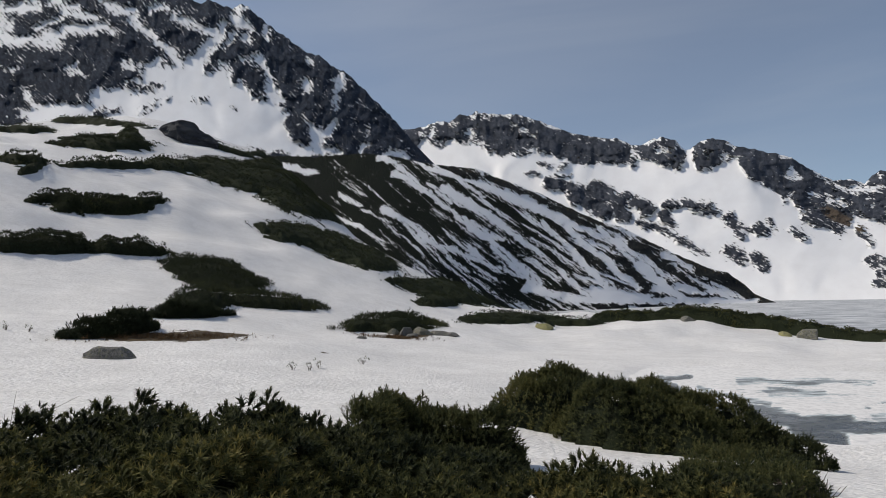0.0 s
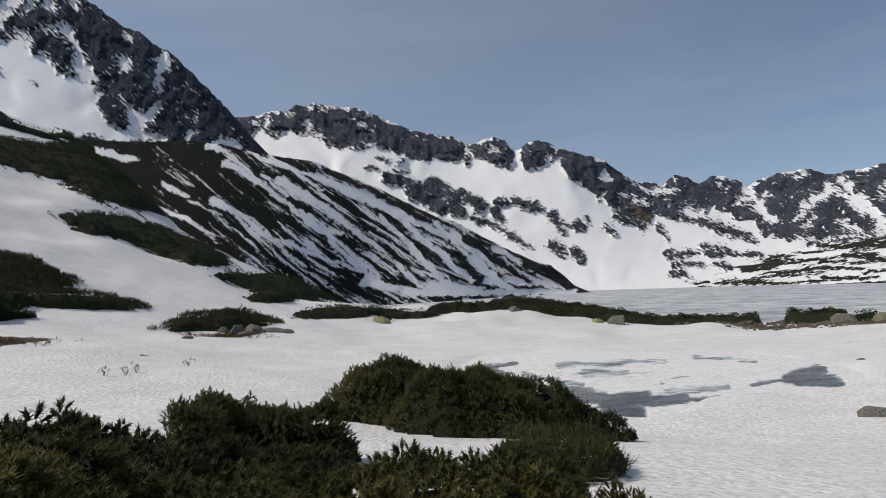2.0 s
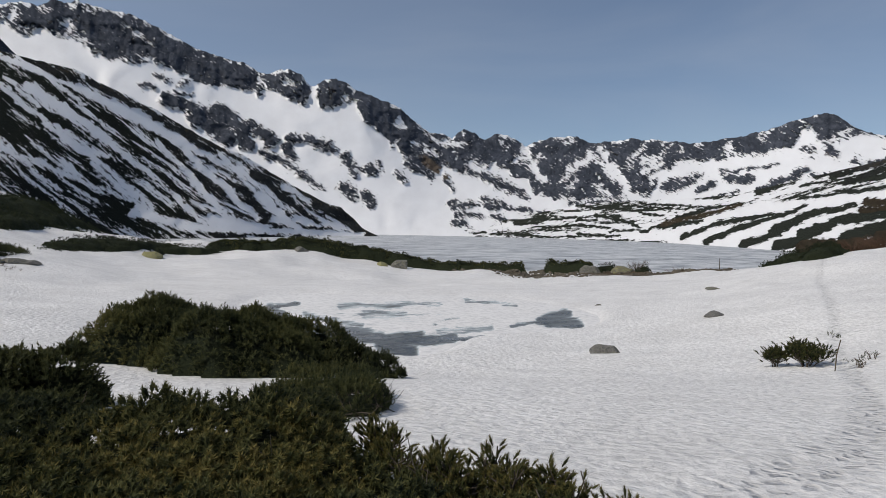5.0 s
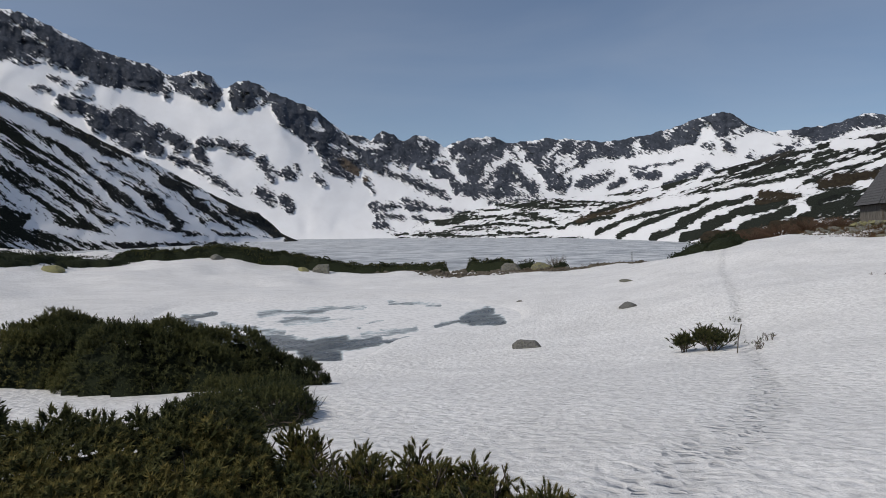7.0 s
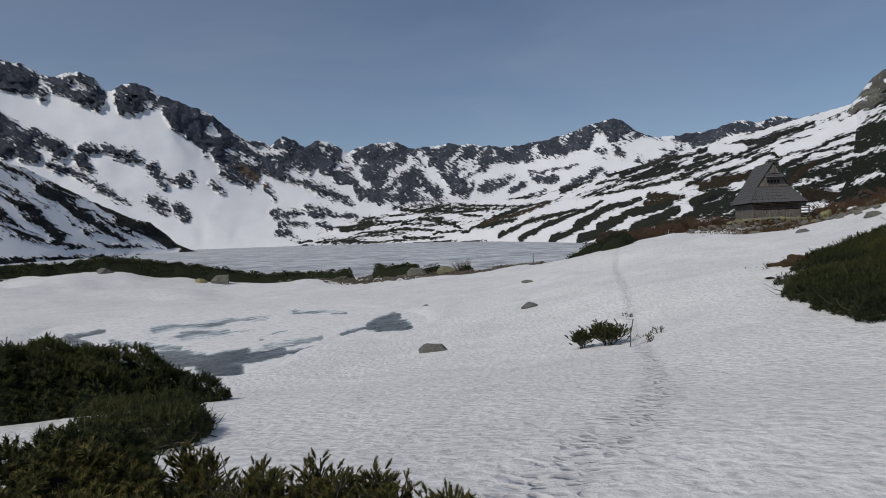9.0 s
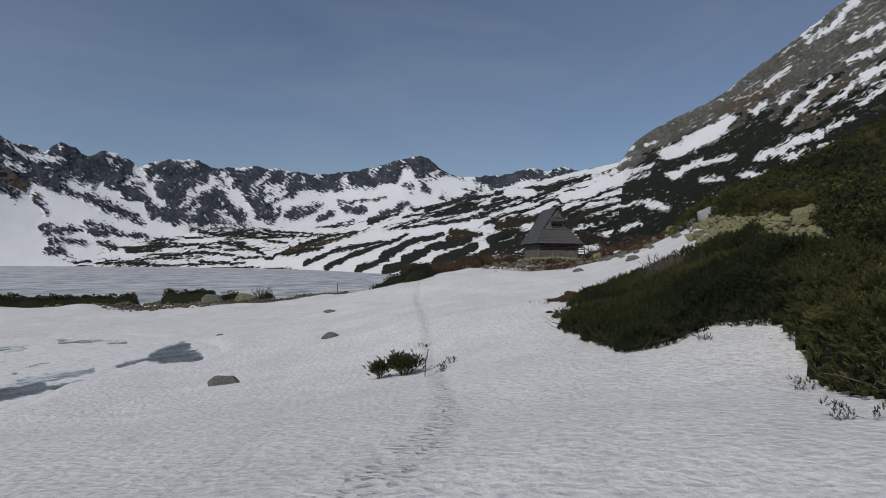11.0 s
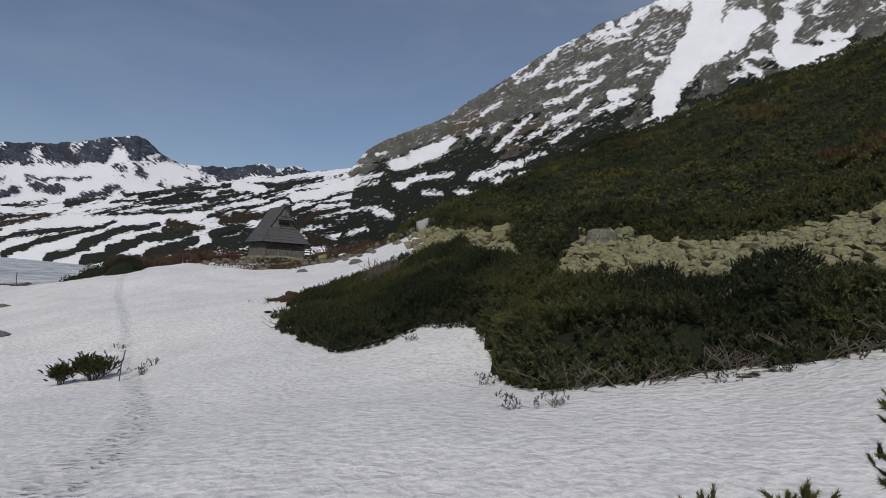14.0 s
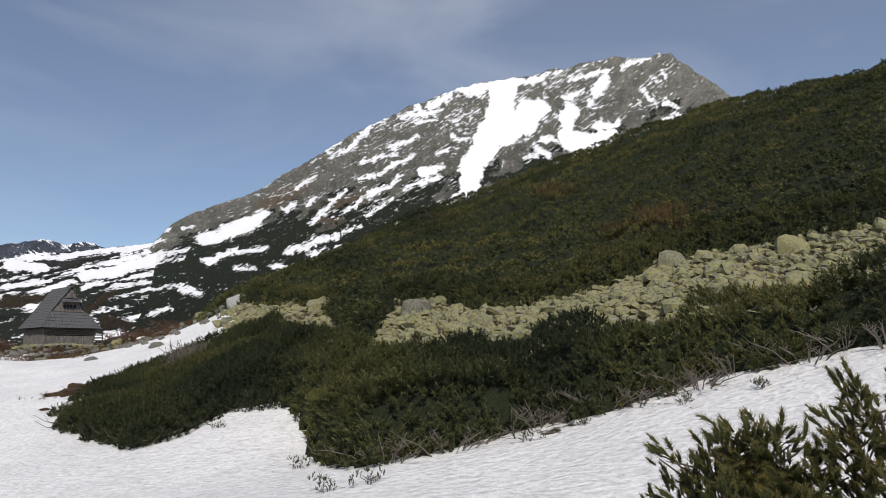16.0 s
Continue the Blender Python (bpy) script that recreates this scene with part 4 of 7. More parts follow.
TALUS_SNOW_C = [(-101.68, 16.39, -104.03, 17.84, 0.26), (-104.84, 16.14, -106.63, 16.85, 0.36), (-104.58, 15.33, -106.42, 15.85, 0.31), (-94.93, 11.26, -96.58, 13.32, 0.25), (-96.58, 13.32, -97.67, 14.47, 0.25), (-100.15, 14.04, -101.7, 14.79, 0.31), (-101.7, 14.79, -102.53, 15.71, 0.2), (-99.67, 12.21, -102.23, 13.79, 0.2), (-97.62, 12.36, -99.54, 13.83, 0.22), (-100.03, 20.55, -97.99, 18.16, 0.31), (-97.99, 18.16, -96.36, 17.1, 0.18), (-101.61, 21.24, -100.14, 20.21, 0.21), (-95.93, 17.76, -97.04, 18.51, 0.2), (-85.63, 9.51, -89.29, 10.59, 0.53), (-89.28, 10.79, -90.57, 11.94, 0.59), (-87.42, 10.39, -90.2, 11.62, 0.49), (-86.19, 7.72, -88.44, 8.79, 0.34), (-88.45, 8.55, -90.79, 9.2, 0.24)]
TALUS_SNOW_D = [(-91.45, 7.3, -93.77, 7.37, 0.25), (-88.52, 7.19, -89.92, 7.25, 0.17), (-92.74, 8.73, -95.18, 9.57, 0.3), (-95.17, 9.82, -97.16, 10.43, 0.3), (-97.19, 9.37, -99.21, 9.52, 0.2), (-94.71, 8.8, -96.19, 9.14, 0.2), (-84.1, 5.35, -85.45, 5.02, 0.24), (-84.54, 5.27, -85.9, 4.94, 0.24), (-81.21, 9.85, -82.91, 10.22, 0.12), (-84.01, 10.3, -84.9, 10.51, 0.19), (-92.35, 12.43, -93.32, 12.98, 0.22), (-94.32, 13.03, -95.15, 13.56, 0.25), (-102.26, 11.45, -102.88, 11.87, 0.2), (-97.66, 10.85, -99.18, 11.29, 0.2), (-99.06, 16.91, -102.18, 17.9, 0.22), (-93.51, 14.57, -94.98, 15.64, 0.22), (-103.27, 14.66, -104.58, 15.53, 0.22), (-107.49, 20.67, -109.09, 21.14, 0.16)]
TALUS_SNOW_E = [(-111.13, 14.13, -112.18, 14.87, 0.2), (-106.15, 17.7, -107.48, 18.35, 0.21), (-125.69, 23.1, -126.86, 22.49, 0.12), (-107.48, 19.44, -109.08, 18.93, 0.22)]
TERRACE_SNOW = [(-77.02, 5.93, -82.23, 7.51, 0.41), (-78.97, 6.4, -82.63, 8, 0.46), (-73.76, 4.44, -76.28, 5.44, 0.26), (-72.14, 6.47, -74.32, 6.41, 0.39), (-75.36, 7.36, -78.82, 8.29, 0.22), (-80.05, 8.38, -82.54, 9.26, 0.28), (-73.85, 3.38, -71.72, 3.51, 0.21), (-71.95, 4.77, -74.76, 5.57, 0.21), (-77.09, 5.04, -78.63, 5.57, 0.18), (-76.39, 4.13, -75.31, 3.43, 0.18), (-81.34, 5.01, -84.52, 5.65, 0.16), (-82.09, 3.19, -83.34, 3.68, 0.19), (-86.93, 2.59, -88.69, 3.81, 0.19), (-82.63, 8.0, -84.56, 8.68, 0.19), (-82.23, 7.46, -84.16, 7.94, 0.14), (-79.05, 5.36, -81.49, 5.8, 0.14)]
PEAK_LINE = [(44.75, 18.23), (38.95, 20.66), (35.66, 22.79), (31.26, 24.18), (25.94, 24.72), (23.31, 24.73), (21.95, 24.59), (21.26, 24.35), (20.67, 24.77), (19.87, 24.61), (19.16, 24.36), (18.59, 24.34), (17.98, 24.75), (17.26, 24.57), (15.79, 23.58), (14.31, 22.73), (12.31, 21.52), (11.05, 21.22), (9.78, 20.45), (8.76, 20.07), (7.23, 18.8), (5.95, 17.72), (4.67, 16.43), (3.9, 15.61), (3.13, 14.72), (2.1, 13.63), (0.57, 12.22), (-2.48, 9.14)]
RING_LINE_A = [(8, 14.5), (5, 15), (2.92, 15.24), (1.52, 15.48), (0.29, 15.95), (-0.74, 15.77), (-1.81, 16.47), (-2.66, 16.34), (-3.32, 16.67), (-5.3, 16.4), (-7.11, 16.32), (-8.94, 15.64), (-10.34, 15.03), (-12, 14.41), (-12.72, 14.21), (-14.66, 13.8), (-16.14, 13.6), (-16.92, 13), (-17.72, 13.01), (-18.63, 13.31), (-19.64, 13.51), (-20.64, 13.03), (-21.33, 12.16), (-21.79, 12.25), (-22.41, 12.74), (-23.17, 12.97), (-24.19, 12.82), (-25.2, 12.17), (-26.72, 11.7), (-29.25, 10.76), (-30.99, 9.32), (-31.99, 8.69), (-33.25, 8.65), (-33.99, 8.22), (-34.5, 8.79), (-35, 9.07), (-35.99, 8.83), (-36.86, 8.1), (-37.71, 8.65), (-38.68, 8.65)]
RING_LINE_B = [(-39.88, 8.19), (-40.59, 7.62), (-41.54, 8.1), (-42.96, 8.49), (-45.03, 8.49), (-46.15, 7.9), (-47.48, 8.03), (-48.79, 8.16), (-49.65, 8.37), (-50.5, 8.07), (-51.54, 8.2), (-52.97, 7.94), (-54.55, 7.71), (-55.71, 7.77), (-56.96, 8.01), (-58.88, 8.32), (-60.77, 8.8), (-62.17, 9.24), (-63.31, 9.49), (-63.99, 9.68), (-64.67, 9.54), (-65.34, 9.08), (-66.22, 8.38), (-67.53, 7.83), (-68.81, 7.79), (-70.06, 7.93), (-71.29, 7.92), (-72.49, 8.18), (-73.28, 8.46), (-74.05, 8.65), (-74.82, 8.49), (-75.57, 8.25), (-76.31, 8.51), (-77.03, 8.69), (-80, 7.6)]
TALUS_LINE_A = [(-74, -2), (-76, 0), (-78, 2), (-80, 4.8), (-81.5, 8.4), (-82.5, 9.86), (-83.23, 10.72), (-84.17, 11.4), (-85.49, 11.98), (-87.29, 12.79), (-88.22, 13.15), (-89.85, 13.85), (-91.03, 14.66), (-91.98, 15.46), (-93.94, 16.57), (-95.93, 17.91), (-97.45, 18.97), (-98.99, 19.78), (-101.08, 20.73), (-102.14, 21.25), (-103.2, 21.86), (-105.34, 22.47), (-107.5, 23.34), (-110.19, 23.92), (-112.88, 24.17), (-114.75, 24.22), (-116.08, 24.57), (-117.41, 24.76), (-118.18, 24.56), (-119.76, 25.03), (-121.31, 25.07), (-122.84, 25.27), (-123.58, 25), (-125.79, 24.77), (-126.54, 24.98), (-127.73, 24.81), (-128.17, 24.21), (-128.85, 23.8), (-129.94, 22.73), (-131.03, 21.98), (-131.87, 21.22)]
TALUS_LINE_B = [(-132.86, 19.81), (-140, 16), (-150, 12)]
SPUR_LINE = [(45, 9), (30, 10), (22.21, 14.17), (19.01, 13.15), (15.7, 12.66), (11.29, 12.72), (7.25, 13.11), (4.69, 12.93), (2.64, 12.44), (-0.98, 11.95), (-3.56, 11.64), (-4.57, 11.01), (-6.1, 10.46), (-9.11, 9.2), (-11.56, 7.85), (-13.97, 6.65), (-15.87, 6.07), (-18.17, 4.7), (-20.41, 3.46), (-22.57, 2.34), (-24.27, 1.82), (-25.4, 0.81), (-26.46, -0.35), (-27.62, -1.26)]
CREST_FOOT_A = [(3.54, 13.07), (2.16, 13.63), (1.54, 14.46), (0.94, 14.18), (-0.08, 13.76), (-1.01, 14.37), (-1.97, 14.02), (-3.27, 14.12), (-3.91, 13.5), (-5.23, 12.82), (-7.04, 12.93), (-8.89, 13.02), (-10.76, 12.36), (-12.19, 11.84), (-13.4, 11.63), (-15.36, 11.67), (-16.59, 11.36), (-16.98, 10.88), (-17.49, 11.7), (-18, 11.95), (-18.84, 11.57), (-19.58, 10.89), (-20.59, 10.69), (-21.21, 11.23), (-21.48, 12.06), (-21.78, 11.96), (-22.21, 10.49), (-23.12, 10.38), (-24.15, 10.86), (-24.93, 11.34), (-25.42, 10.35), (-26.17, 9.6), (-27.43, 8.83), (-28.42, 7.3), (-29.08, 7.54), (-29.42, 6.78), (-30.68, 5.94), (-31.93, 5.05), (-32.93, 5.02), (-33.45, 5.86)]
CREST_FOOT_B = [(-37.33, 4.73), (-39.34, 4.73), (-40.96, 5.03), (-41.86, 3.36), (-45.42, 2.98), (-48.98, 3.14), (-49.99, 3.78), (-51.25, 3.61), (-52.27, 5.49), (-54.01, 6.35), (-55.49, 6.21), (-57.19, 6.54), (-57.92, 6.86), (-59.35, 6.61), (-60.77, 7.03), (-61.94, 7.31), (-62.54, 8.28), (-63, 8.86), (-63.54, 7.61), (-64.67, 7.92), (-65.43, 8.11), (-66, 7.93), (-67.1, 7.77), (-68.81, 7.66), (-70.48, 7.09), (-72.5, 7.39), (-75.2, 7.86), (-77.04, 8.27)]


def peak_mask(A, E, u, n, top):
    a, e = frayed(A, E, 90, 0.9)
    snow, rock = drawn(a, e, PEAK_SNOW_A + PEAK_SNOW_B + PEAK_SNOW_C + PEAK_SNOW_D), drawn(a, e, PEAK_ROCK)
    p, q = turned(A, E, -35)
    bare = np.maximum(np.minimum(1.15 + 1.6 * fbm(p * 0.8, q * 2.0, 5, 5, 0.7), -snow - 0.3), rock)
    bare = bare - 0.3 * step(24.5, 27, A) * step(21.2, 22.3, E) * (0.6 + 0.8 * fbm(A * 0.9, E * 1.4, 4, 8))
    return bare, np.full_like(A, -1.0), -0.6 + 0.35 * step(6, 2, A)


def spur_mask(A, E, u, n, top):
    a, e = frayed(A, E, 91, 0.45)
    snow, rock = drawn(a, e, SPUR_SNOW_A + SPUR_SNOW_B + SPUR_SNOW_C, 0.2), drawn(a, e, SPUR_ROCK, 0.22)
    p, q = turned(A, E - 8 - 0.012 * np.clip(-A, 0, 30) ** 2, -41)
    q = q + 0.3 * vnoise(p * 0.22, q * 0.4, 3) + 0.1 * fbm(p * 0.9, q * 0.9, 3, 33)
    bands = 0.35 * vnoise(p * 0.25, q * 2.6, 31) + 0.75 * fbm(p * 0.42 + 9, q * 4.6, 3, 32)
    thick = step(-2, 6, A + 0.5 * (E - 8)) + 0.25 * step(3.5, 1.5, E + 0.32 * A + 3.0)
    streaks = 0.36 + 2.3 * bands + 0.9 * np.clip(thick, 0, 1) + 0.35 * fbm(p * 0.9, q * 2.0, 5, 12, 0.65)
    bare = np.maximum(np.minimum(np.clip(streaks, -1, 1.2), -1.1 * snow + 0.12), rock)
    return bare, 0.15 + 0.8 * thick - 0.9 * step(-8, -18, A) - 0.5 * step(1.2, 0.2, top - E), -0.8 + 0.7 * step(1.0, 0.2, top - E) * step(6, 0, A)


def cirque_mask(A, E, u, n, top):
    a, e = frayed(A, E, 92, 0.7)
    crest = np.clip((e - along(CREST_FOOT_A + CREST_FOOT_B, a)) / 0.3, -2, 1.15)
    # drifts along the top edge and in the clefts
    p, q = turned(A, E, -38)
    crest = crest - 1.5 * step(0.45, 0.05, top - E) * step(0.0, 0.35, vnoise(A * 0.8, A * 0, 57) + 0.5 * vnoise(A * 2.6, E, 58)) - 2.6 * step(0.16, 0.5, ridged(p * 1.1, q * 2.4, 4, 59) - 0.35) * step(-0.2, 0.25, fbm(A * 0.5, E * 0.7, 3, 60))
    snow = np.maximum(drawn(a, e, CREST_SNOW), drawn(a, e, RING_SNOW_A + RING_SNOW_B))
    rock = np.maximum(drawn(a, e, MID_ROCK_A + MID_ROCK_B), drawn(a, e, RING_ROCK + RING_FLOOR))
    bare = np.minimum(crest, -snow) + 0.75 * fbm(A * 1.6, E * 1.6, 5, 19, 0.65) * step(-1.9, -0.5, crest)
    upper = drawn(a, e, RIB_UPPER_A + RIB_UPPER_B, 0.2)
    bare = np.maximum(bare, np.maximum(rock, upper) + 0.25 * fbm(A * 1.3, E * 1.6, 5, 44, 0.65))
    bare = np.maximum(bare, drawn(a, e, FLOOR_BAND_A + FLOOR_BAND_B, 0.22))
    return bare, np.full_like(A, -1.0), -0.7 + 1.3 * spots(A, E, [(-32.0, 6.0, 1.6, 0.7, -40, 1), (-33.6, 5.0, 1.0, 0.5, -45, 0.9), (-63.8, 6.6, 1.0, 0.5, 0, 0.8)])


def terrace_mask(A, E, u, n, top):
    a, e = frayed(A, E, 94, 0.32)
    w = step(-53, -62, A)
    p, q = turned(A + 57, E - 1, 4 + 14 * w)
    small = 1.9 * fbm(p * 0.34, q * 3.2, 4, 61, 0.6) - 0.26
    marks = np.maximum(drawn(a, e, FLOOR_BAND_A + FLOOR_BAND_B, 0.2), drawn(a, e, RIB_UPPER_A + RIB_UPPER_B, 0.2))
    ribs = drawn(a, e, RIB, 0.2)
    snow = drawn(a, e, TERRACE_SNOW, 0.16)
    near = step(-52, -55, A) * step(-72, -68, A) * step(3.1, 2.4, E - 0.12 * (-60 - A))
    lawn = step(-70, -74, A) * step(6.5, 4.5, E)
    bare = np.maximum(np.maximum(small * (1 - near) - 0.8 * near + 0.35 * lawn, marks), 1.1 * ribs)
    bare = np.minimum(bare, -snow)
    brown = drawn(a, e, BROWN, 0.3)
    return np.maximum(bare, brown), 0.45 + 0.7 * fbm(p * 0.2, q * 1.2, 3, 9) - 0.4 * step(4, 6, E) - 1.3 * step(-0.3, 0.4, brown), -0.35 + 0.7 * fbm(p * 0.25, q, 3, 29) + 1.1 * step(-0.3, 0.4, brown)


def talus_mask(A, E, u, n, top):
    a, e = frayed(A, E, 96, 0.6)
    p, q = turned(A + 92, E - 9, 26 - 10 * step(11, 7, E))
    flecks = fbm(p * 0.7, q * 2.2, 5, 71, 0.68)
    snow = np.maximum(drawn(a, e, TERRACE_SNOW, 0.2), drawn(a, e, TALUS_SNOW_A + TALUS_SNOW_B + TALUS_SNOW_C + TALUS_SNOW_D + TALUS_SNOW_E, 0.2))
    bare = 0.85 + 1.5 * flecks - 0.35 * step(17, 21, E) * step(-124, -120, A)
    lower = step(12.5, 10.5, E + 0.05 * (A + 90))
    bare = bare * (1 - lower) + lower * (1.2 + 1.4 * flecks)
    bare = np.minimum(bare, -snow)
    low = step(16.5, 10.5, E + 0.22 * (A + 97)) * step(0.7, 1.8, top - E)
    ledge = fbm(p * 0.45, q * 1.2, 4, 76, 0.65)
    return bare, -0.75 + 1.25 * low + 1.9 * ledge * step(0.0, 0.5, low) + 0.2 * low, -0.55 + 0.9 * spots(A, E, [(-97, 12.5, 6, 2, 25, 1), (-80, 8, 4, 1.5, 15, 0.8), (-92, 13.5, 5, 1.2, 28, 0.9)])


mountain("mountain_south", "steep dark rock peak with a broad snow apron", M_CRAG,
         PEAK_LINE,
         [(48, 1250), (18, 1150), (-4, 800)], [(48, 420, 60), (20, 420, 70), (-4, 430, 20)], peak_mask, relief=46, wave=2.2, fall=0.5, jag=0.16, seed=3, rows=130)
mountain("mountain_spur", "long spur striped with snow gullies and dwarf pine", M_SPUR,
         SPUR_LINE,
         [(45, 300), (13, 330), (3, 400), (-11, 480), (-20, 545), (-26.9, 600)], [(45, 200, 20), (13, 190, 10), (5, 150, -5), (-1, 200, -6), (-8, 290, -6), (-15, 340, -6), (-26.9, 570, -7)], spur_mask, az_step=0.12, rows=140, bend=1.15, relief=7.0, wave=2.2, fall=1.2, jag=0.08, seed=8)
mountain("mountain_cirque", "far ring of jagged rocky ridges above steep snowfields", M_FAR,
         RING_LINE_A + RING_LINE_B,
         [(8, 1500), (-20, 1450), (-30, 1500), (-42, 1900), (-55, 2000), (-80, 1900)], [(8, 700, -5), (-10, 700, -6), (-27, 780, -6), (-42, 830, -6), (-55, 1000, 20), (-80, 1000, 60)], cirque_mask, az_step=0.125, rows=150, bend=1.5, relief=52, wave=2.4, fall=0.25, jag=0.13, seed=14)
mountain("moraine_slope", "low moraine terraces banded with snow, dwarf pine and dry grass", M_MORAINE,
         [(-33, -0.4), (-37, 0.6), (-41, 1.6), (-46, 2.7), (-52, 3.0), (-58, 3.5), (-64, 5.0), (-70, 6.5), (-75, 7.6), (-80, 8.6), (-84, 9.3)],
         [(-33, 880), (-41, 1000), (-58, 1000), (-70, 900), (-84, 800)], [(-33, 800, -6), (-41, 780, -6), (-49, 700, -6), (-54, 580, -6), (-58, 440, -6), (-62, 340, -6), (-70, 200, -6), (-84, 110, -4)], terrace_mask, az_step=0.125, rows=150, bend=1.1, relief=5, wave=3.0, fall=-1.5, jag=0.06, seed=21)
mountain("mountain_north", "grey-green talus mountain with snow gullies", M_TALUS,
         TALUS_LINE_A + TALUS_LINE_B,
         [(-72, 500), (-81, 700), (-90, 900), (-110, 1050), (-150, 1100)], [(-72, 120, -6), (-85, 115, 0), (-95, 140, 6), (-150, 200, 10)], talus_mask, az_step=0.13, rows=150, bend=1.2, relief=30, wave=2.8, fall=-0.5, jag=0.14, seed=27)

# ---- dwarf pine ----


def shoot(rng, needles, blade, length, radius, root, way, core, spread):
    """A bottle-brush of needles along a twig from root towards way."""
    v, f, tone = [], [], []
    way = way.normalized()
    sx = way.orthogonal().normalized()
    sy = way.cross(sx)
    for k in range(needles):
        h = (k + 0.5) / needles
        a = k * 2.39996 + rng.uniform(-0.4, 0.4)
        lean = spread * (1.2 - 0.6 * h**2) + rng.uniform(-0.2, 0.2)
        out = sx * math.cos(a) + sy * math.sin(a)
        d = out * math.sin(lean) + way * math.cos(lean)
        side = way.cross(out)
        base = root + way * length * (0.12 + 0.8 * h)
        reach = radius * rng.uniform(0.8, 1.15) * (1 - 0.25 * h**3)
        i = len(v)
        v += [tuple(base - side * blade * 0.5), tuple(base + side * blade * 0.5), tuple(base + d * reach)]
        f.append((i, i + 1, i + 2))
        # darker root, paler tip: needle colour together with shade inside the brush
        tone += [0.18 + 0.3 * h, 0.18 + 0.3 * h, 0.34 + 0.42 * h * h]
    # the close inner mass of the needles, its inner shade set in the tone
    if core:
        i, turn = len(v), 2 * math.pi / core
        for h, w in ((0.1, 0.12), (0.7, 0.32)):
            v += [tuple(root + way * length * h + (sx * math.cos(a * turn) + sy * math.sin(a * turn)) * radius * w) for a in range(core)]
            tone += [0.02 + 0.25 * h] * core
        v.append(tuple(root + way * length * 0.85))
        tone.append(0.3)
        for a in range(core):
            b = (a + 1) % core
            f += [(i + a, i + b, i + core + a), (i + b, i + core + b, i + core + a), (i + core + a, i + core + b, i + 2 * core)]
    return v, f, tone


def cluster(needles, blade, length, radius, shoots, seed, core=0, spread=1.0, fan=1.0):
    """Several shoots fanning out from one twig; with a small fan they stand side by side. Returns corners, triangles and tones."""
    rng = random.Random(seed)
    v, f, tone = [], [], []
    for k in range(shoots):
        a = k * 2.39996 + 0.5
        lean = 0.0 if k == 0 else fan * rng.uniform(0.45, 1.0)
        way = Vector((math.cos(a) * math.sin(lean), math.sin(a) * math.sin(lean), math.cos(lean)))
        root = Vector((0, 0, 0)) - way * 0.1 * length * (k > 0) + Vector((0, 0, 0.35 * length * (k == 0))) + Vector((math.cos(a), math.sin(a), 0)) * length * (1 - fan) * 1.5 * (k > 0)
        vv, ff, tt = shoot(rng, needles, blade, length * rng.uniform(0.8, 1.15), radius, root, way, core, spread)
        f += [tuple(c + len(v) for c in t) for t in ff]
        v += vv
        tone += tt
    return np.array(v), np.array(f), np.array(tone)


TUFTS = {"near": cluster(26, 0.0095, 0.070, 0.044, 4, 1, 4, 1.12, 0.75), "mid": cluster(9, 0.025, 0.12, 0.072, 3, 2, 0, 0.85, 0.8), "far": cluster(5, 0.10, 0.20, 0.15, 3, 3, 0, 1.0)}


def scatter(name, kind, points, normals, scales, tones, mat, parent, rng, label="", loose=0.28):
    """One mesh of many shoots set on the points."""
    bv, bf, bt = TUFTS[kind]
    n = len(points)
    up = normals + rng.normal(0, loose, (n, 3))
    up /= np.linalg.norm(up, axis=1, keepdims=True)
    spin = rng.uniform(0, 2 * np.pi, n)
    ref = np.stack([np.cos(spin), np.sin(spin), np.zeros(n)], -1)
    sx = np.cross(up, ref)
    sx /= np.linalg.norm(sx, axis=1, keepdims=True)
    sy = np.cross(up, sx)
    v = bv[None, :, 0:1] * sx[:, None] + bv[None, :, 1:2] * sy[:, None] + bv[None, :, 2:3] * up[:, None]
    v = v * scales[:, None, None] + points[:, None]
    f = bf[None] + (np.arange(n) * len(bv))[:, None, None]
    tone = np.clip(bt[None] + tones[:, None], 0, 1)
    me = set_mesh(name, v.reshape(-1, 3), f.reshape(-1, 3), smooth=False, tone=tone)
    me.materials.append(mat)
    ob = new(name, me)
    ob.parent = parent
    return tagged(ob, label, kind="stuff")


def twig_curve(points, r0, r1):
    """Corners and quads of a tapered twig through the points, five-sided."""
    pts = [Vector(p) for p in points]
    v, f = [], []
    for i, p in enumerate(pts):
        d = (pts[min(i + 1, len(pts) - 1)] - pts[max(i - 1, 0)]).normalized()
        sx = d.orthogonal().normalized()
        sy = d.cross(sx)
        r = r0 + (r1 - r0) * i / (len(pts) - 1)
        v += [tuple(p + (sx * math.cos(a * 1.2566) + sy * math.sin(a * 1.2566)) * r) for a in range(5)]
    for i in range(len(pts) - 1):
        f += [(i * 5 + a, i * 5 + (a + 1) % 5, i * 5 + 5 + (a + 1) % 5, i * 5 + 5 + a) for a in range(5)]
    return v, f


def twigs(name, lines, mat, parent):
    """One mesh of several twigs: rows of (points, first radius, last radius)."""
    v, f = [], []
    for points, r0, r1 in lines:
        vv, ff = twig_curve(points, r0, r1)
        f += [tuple(c + len(v) for c in q) for q in ff]
        v += vv
    me = set_mesh(name, np.array(v), np.array(f))
    me.materials.append(mat)
    ob = new(name, me)
    ob.parent = parent
    return ob


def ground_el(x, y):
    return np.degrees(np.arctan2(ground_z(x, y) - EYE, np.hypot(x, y)))


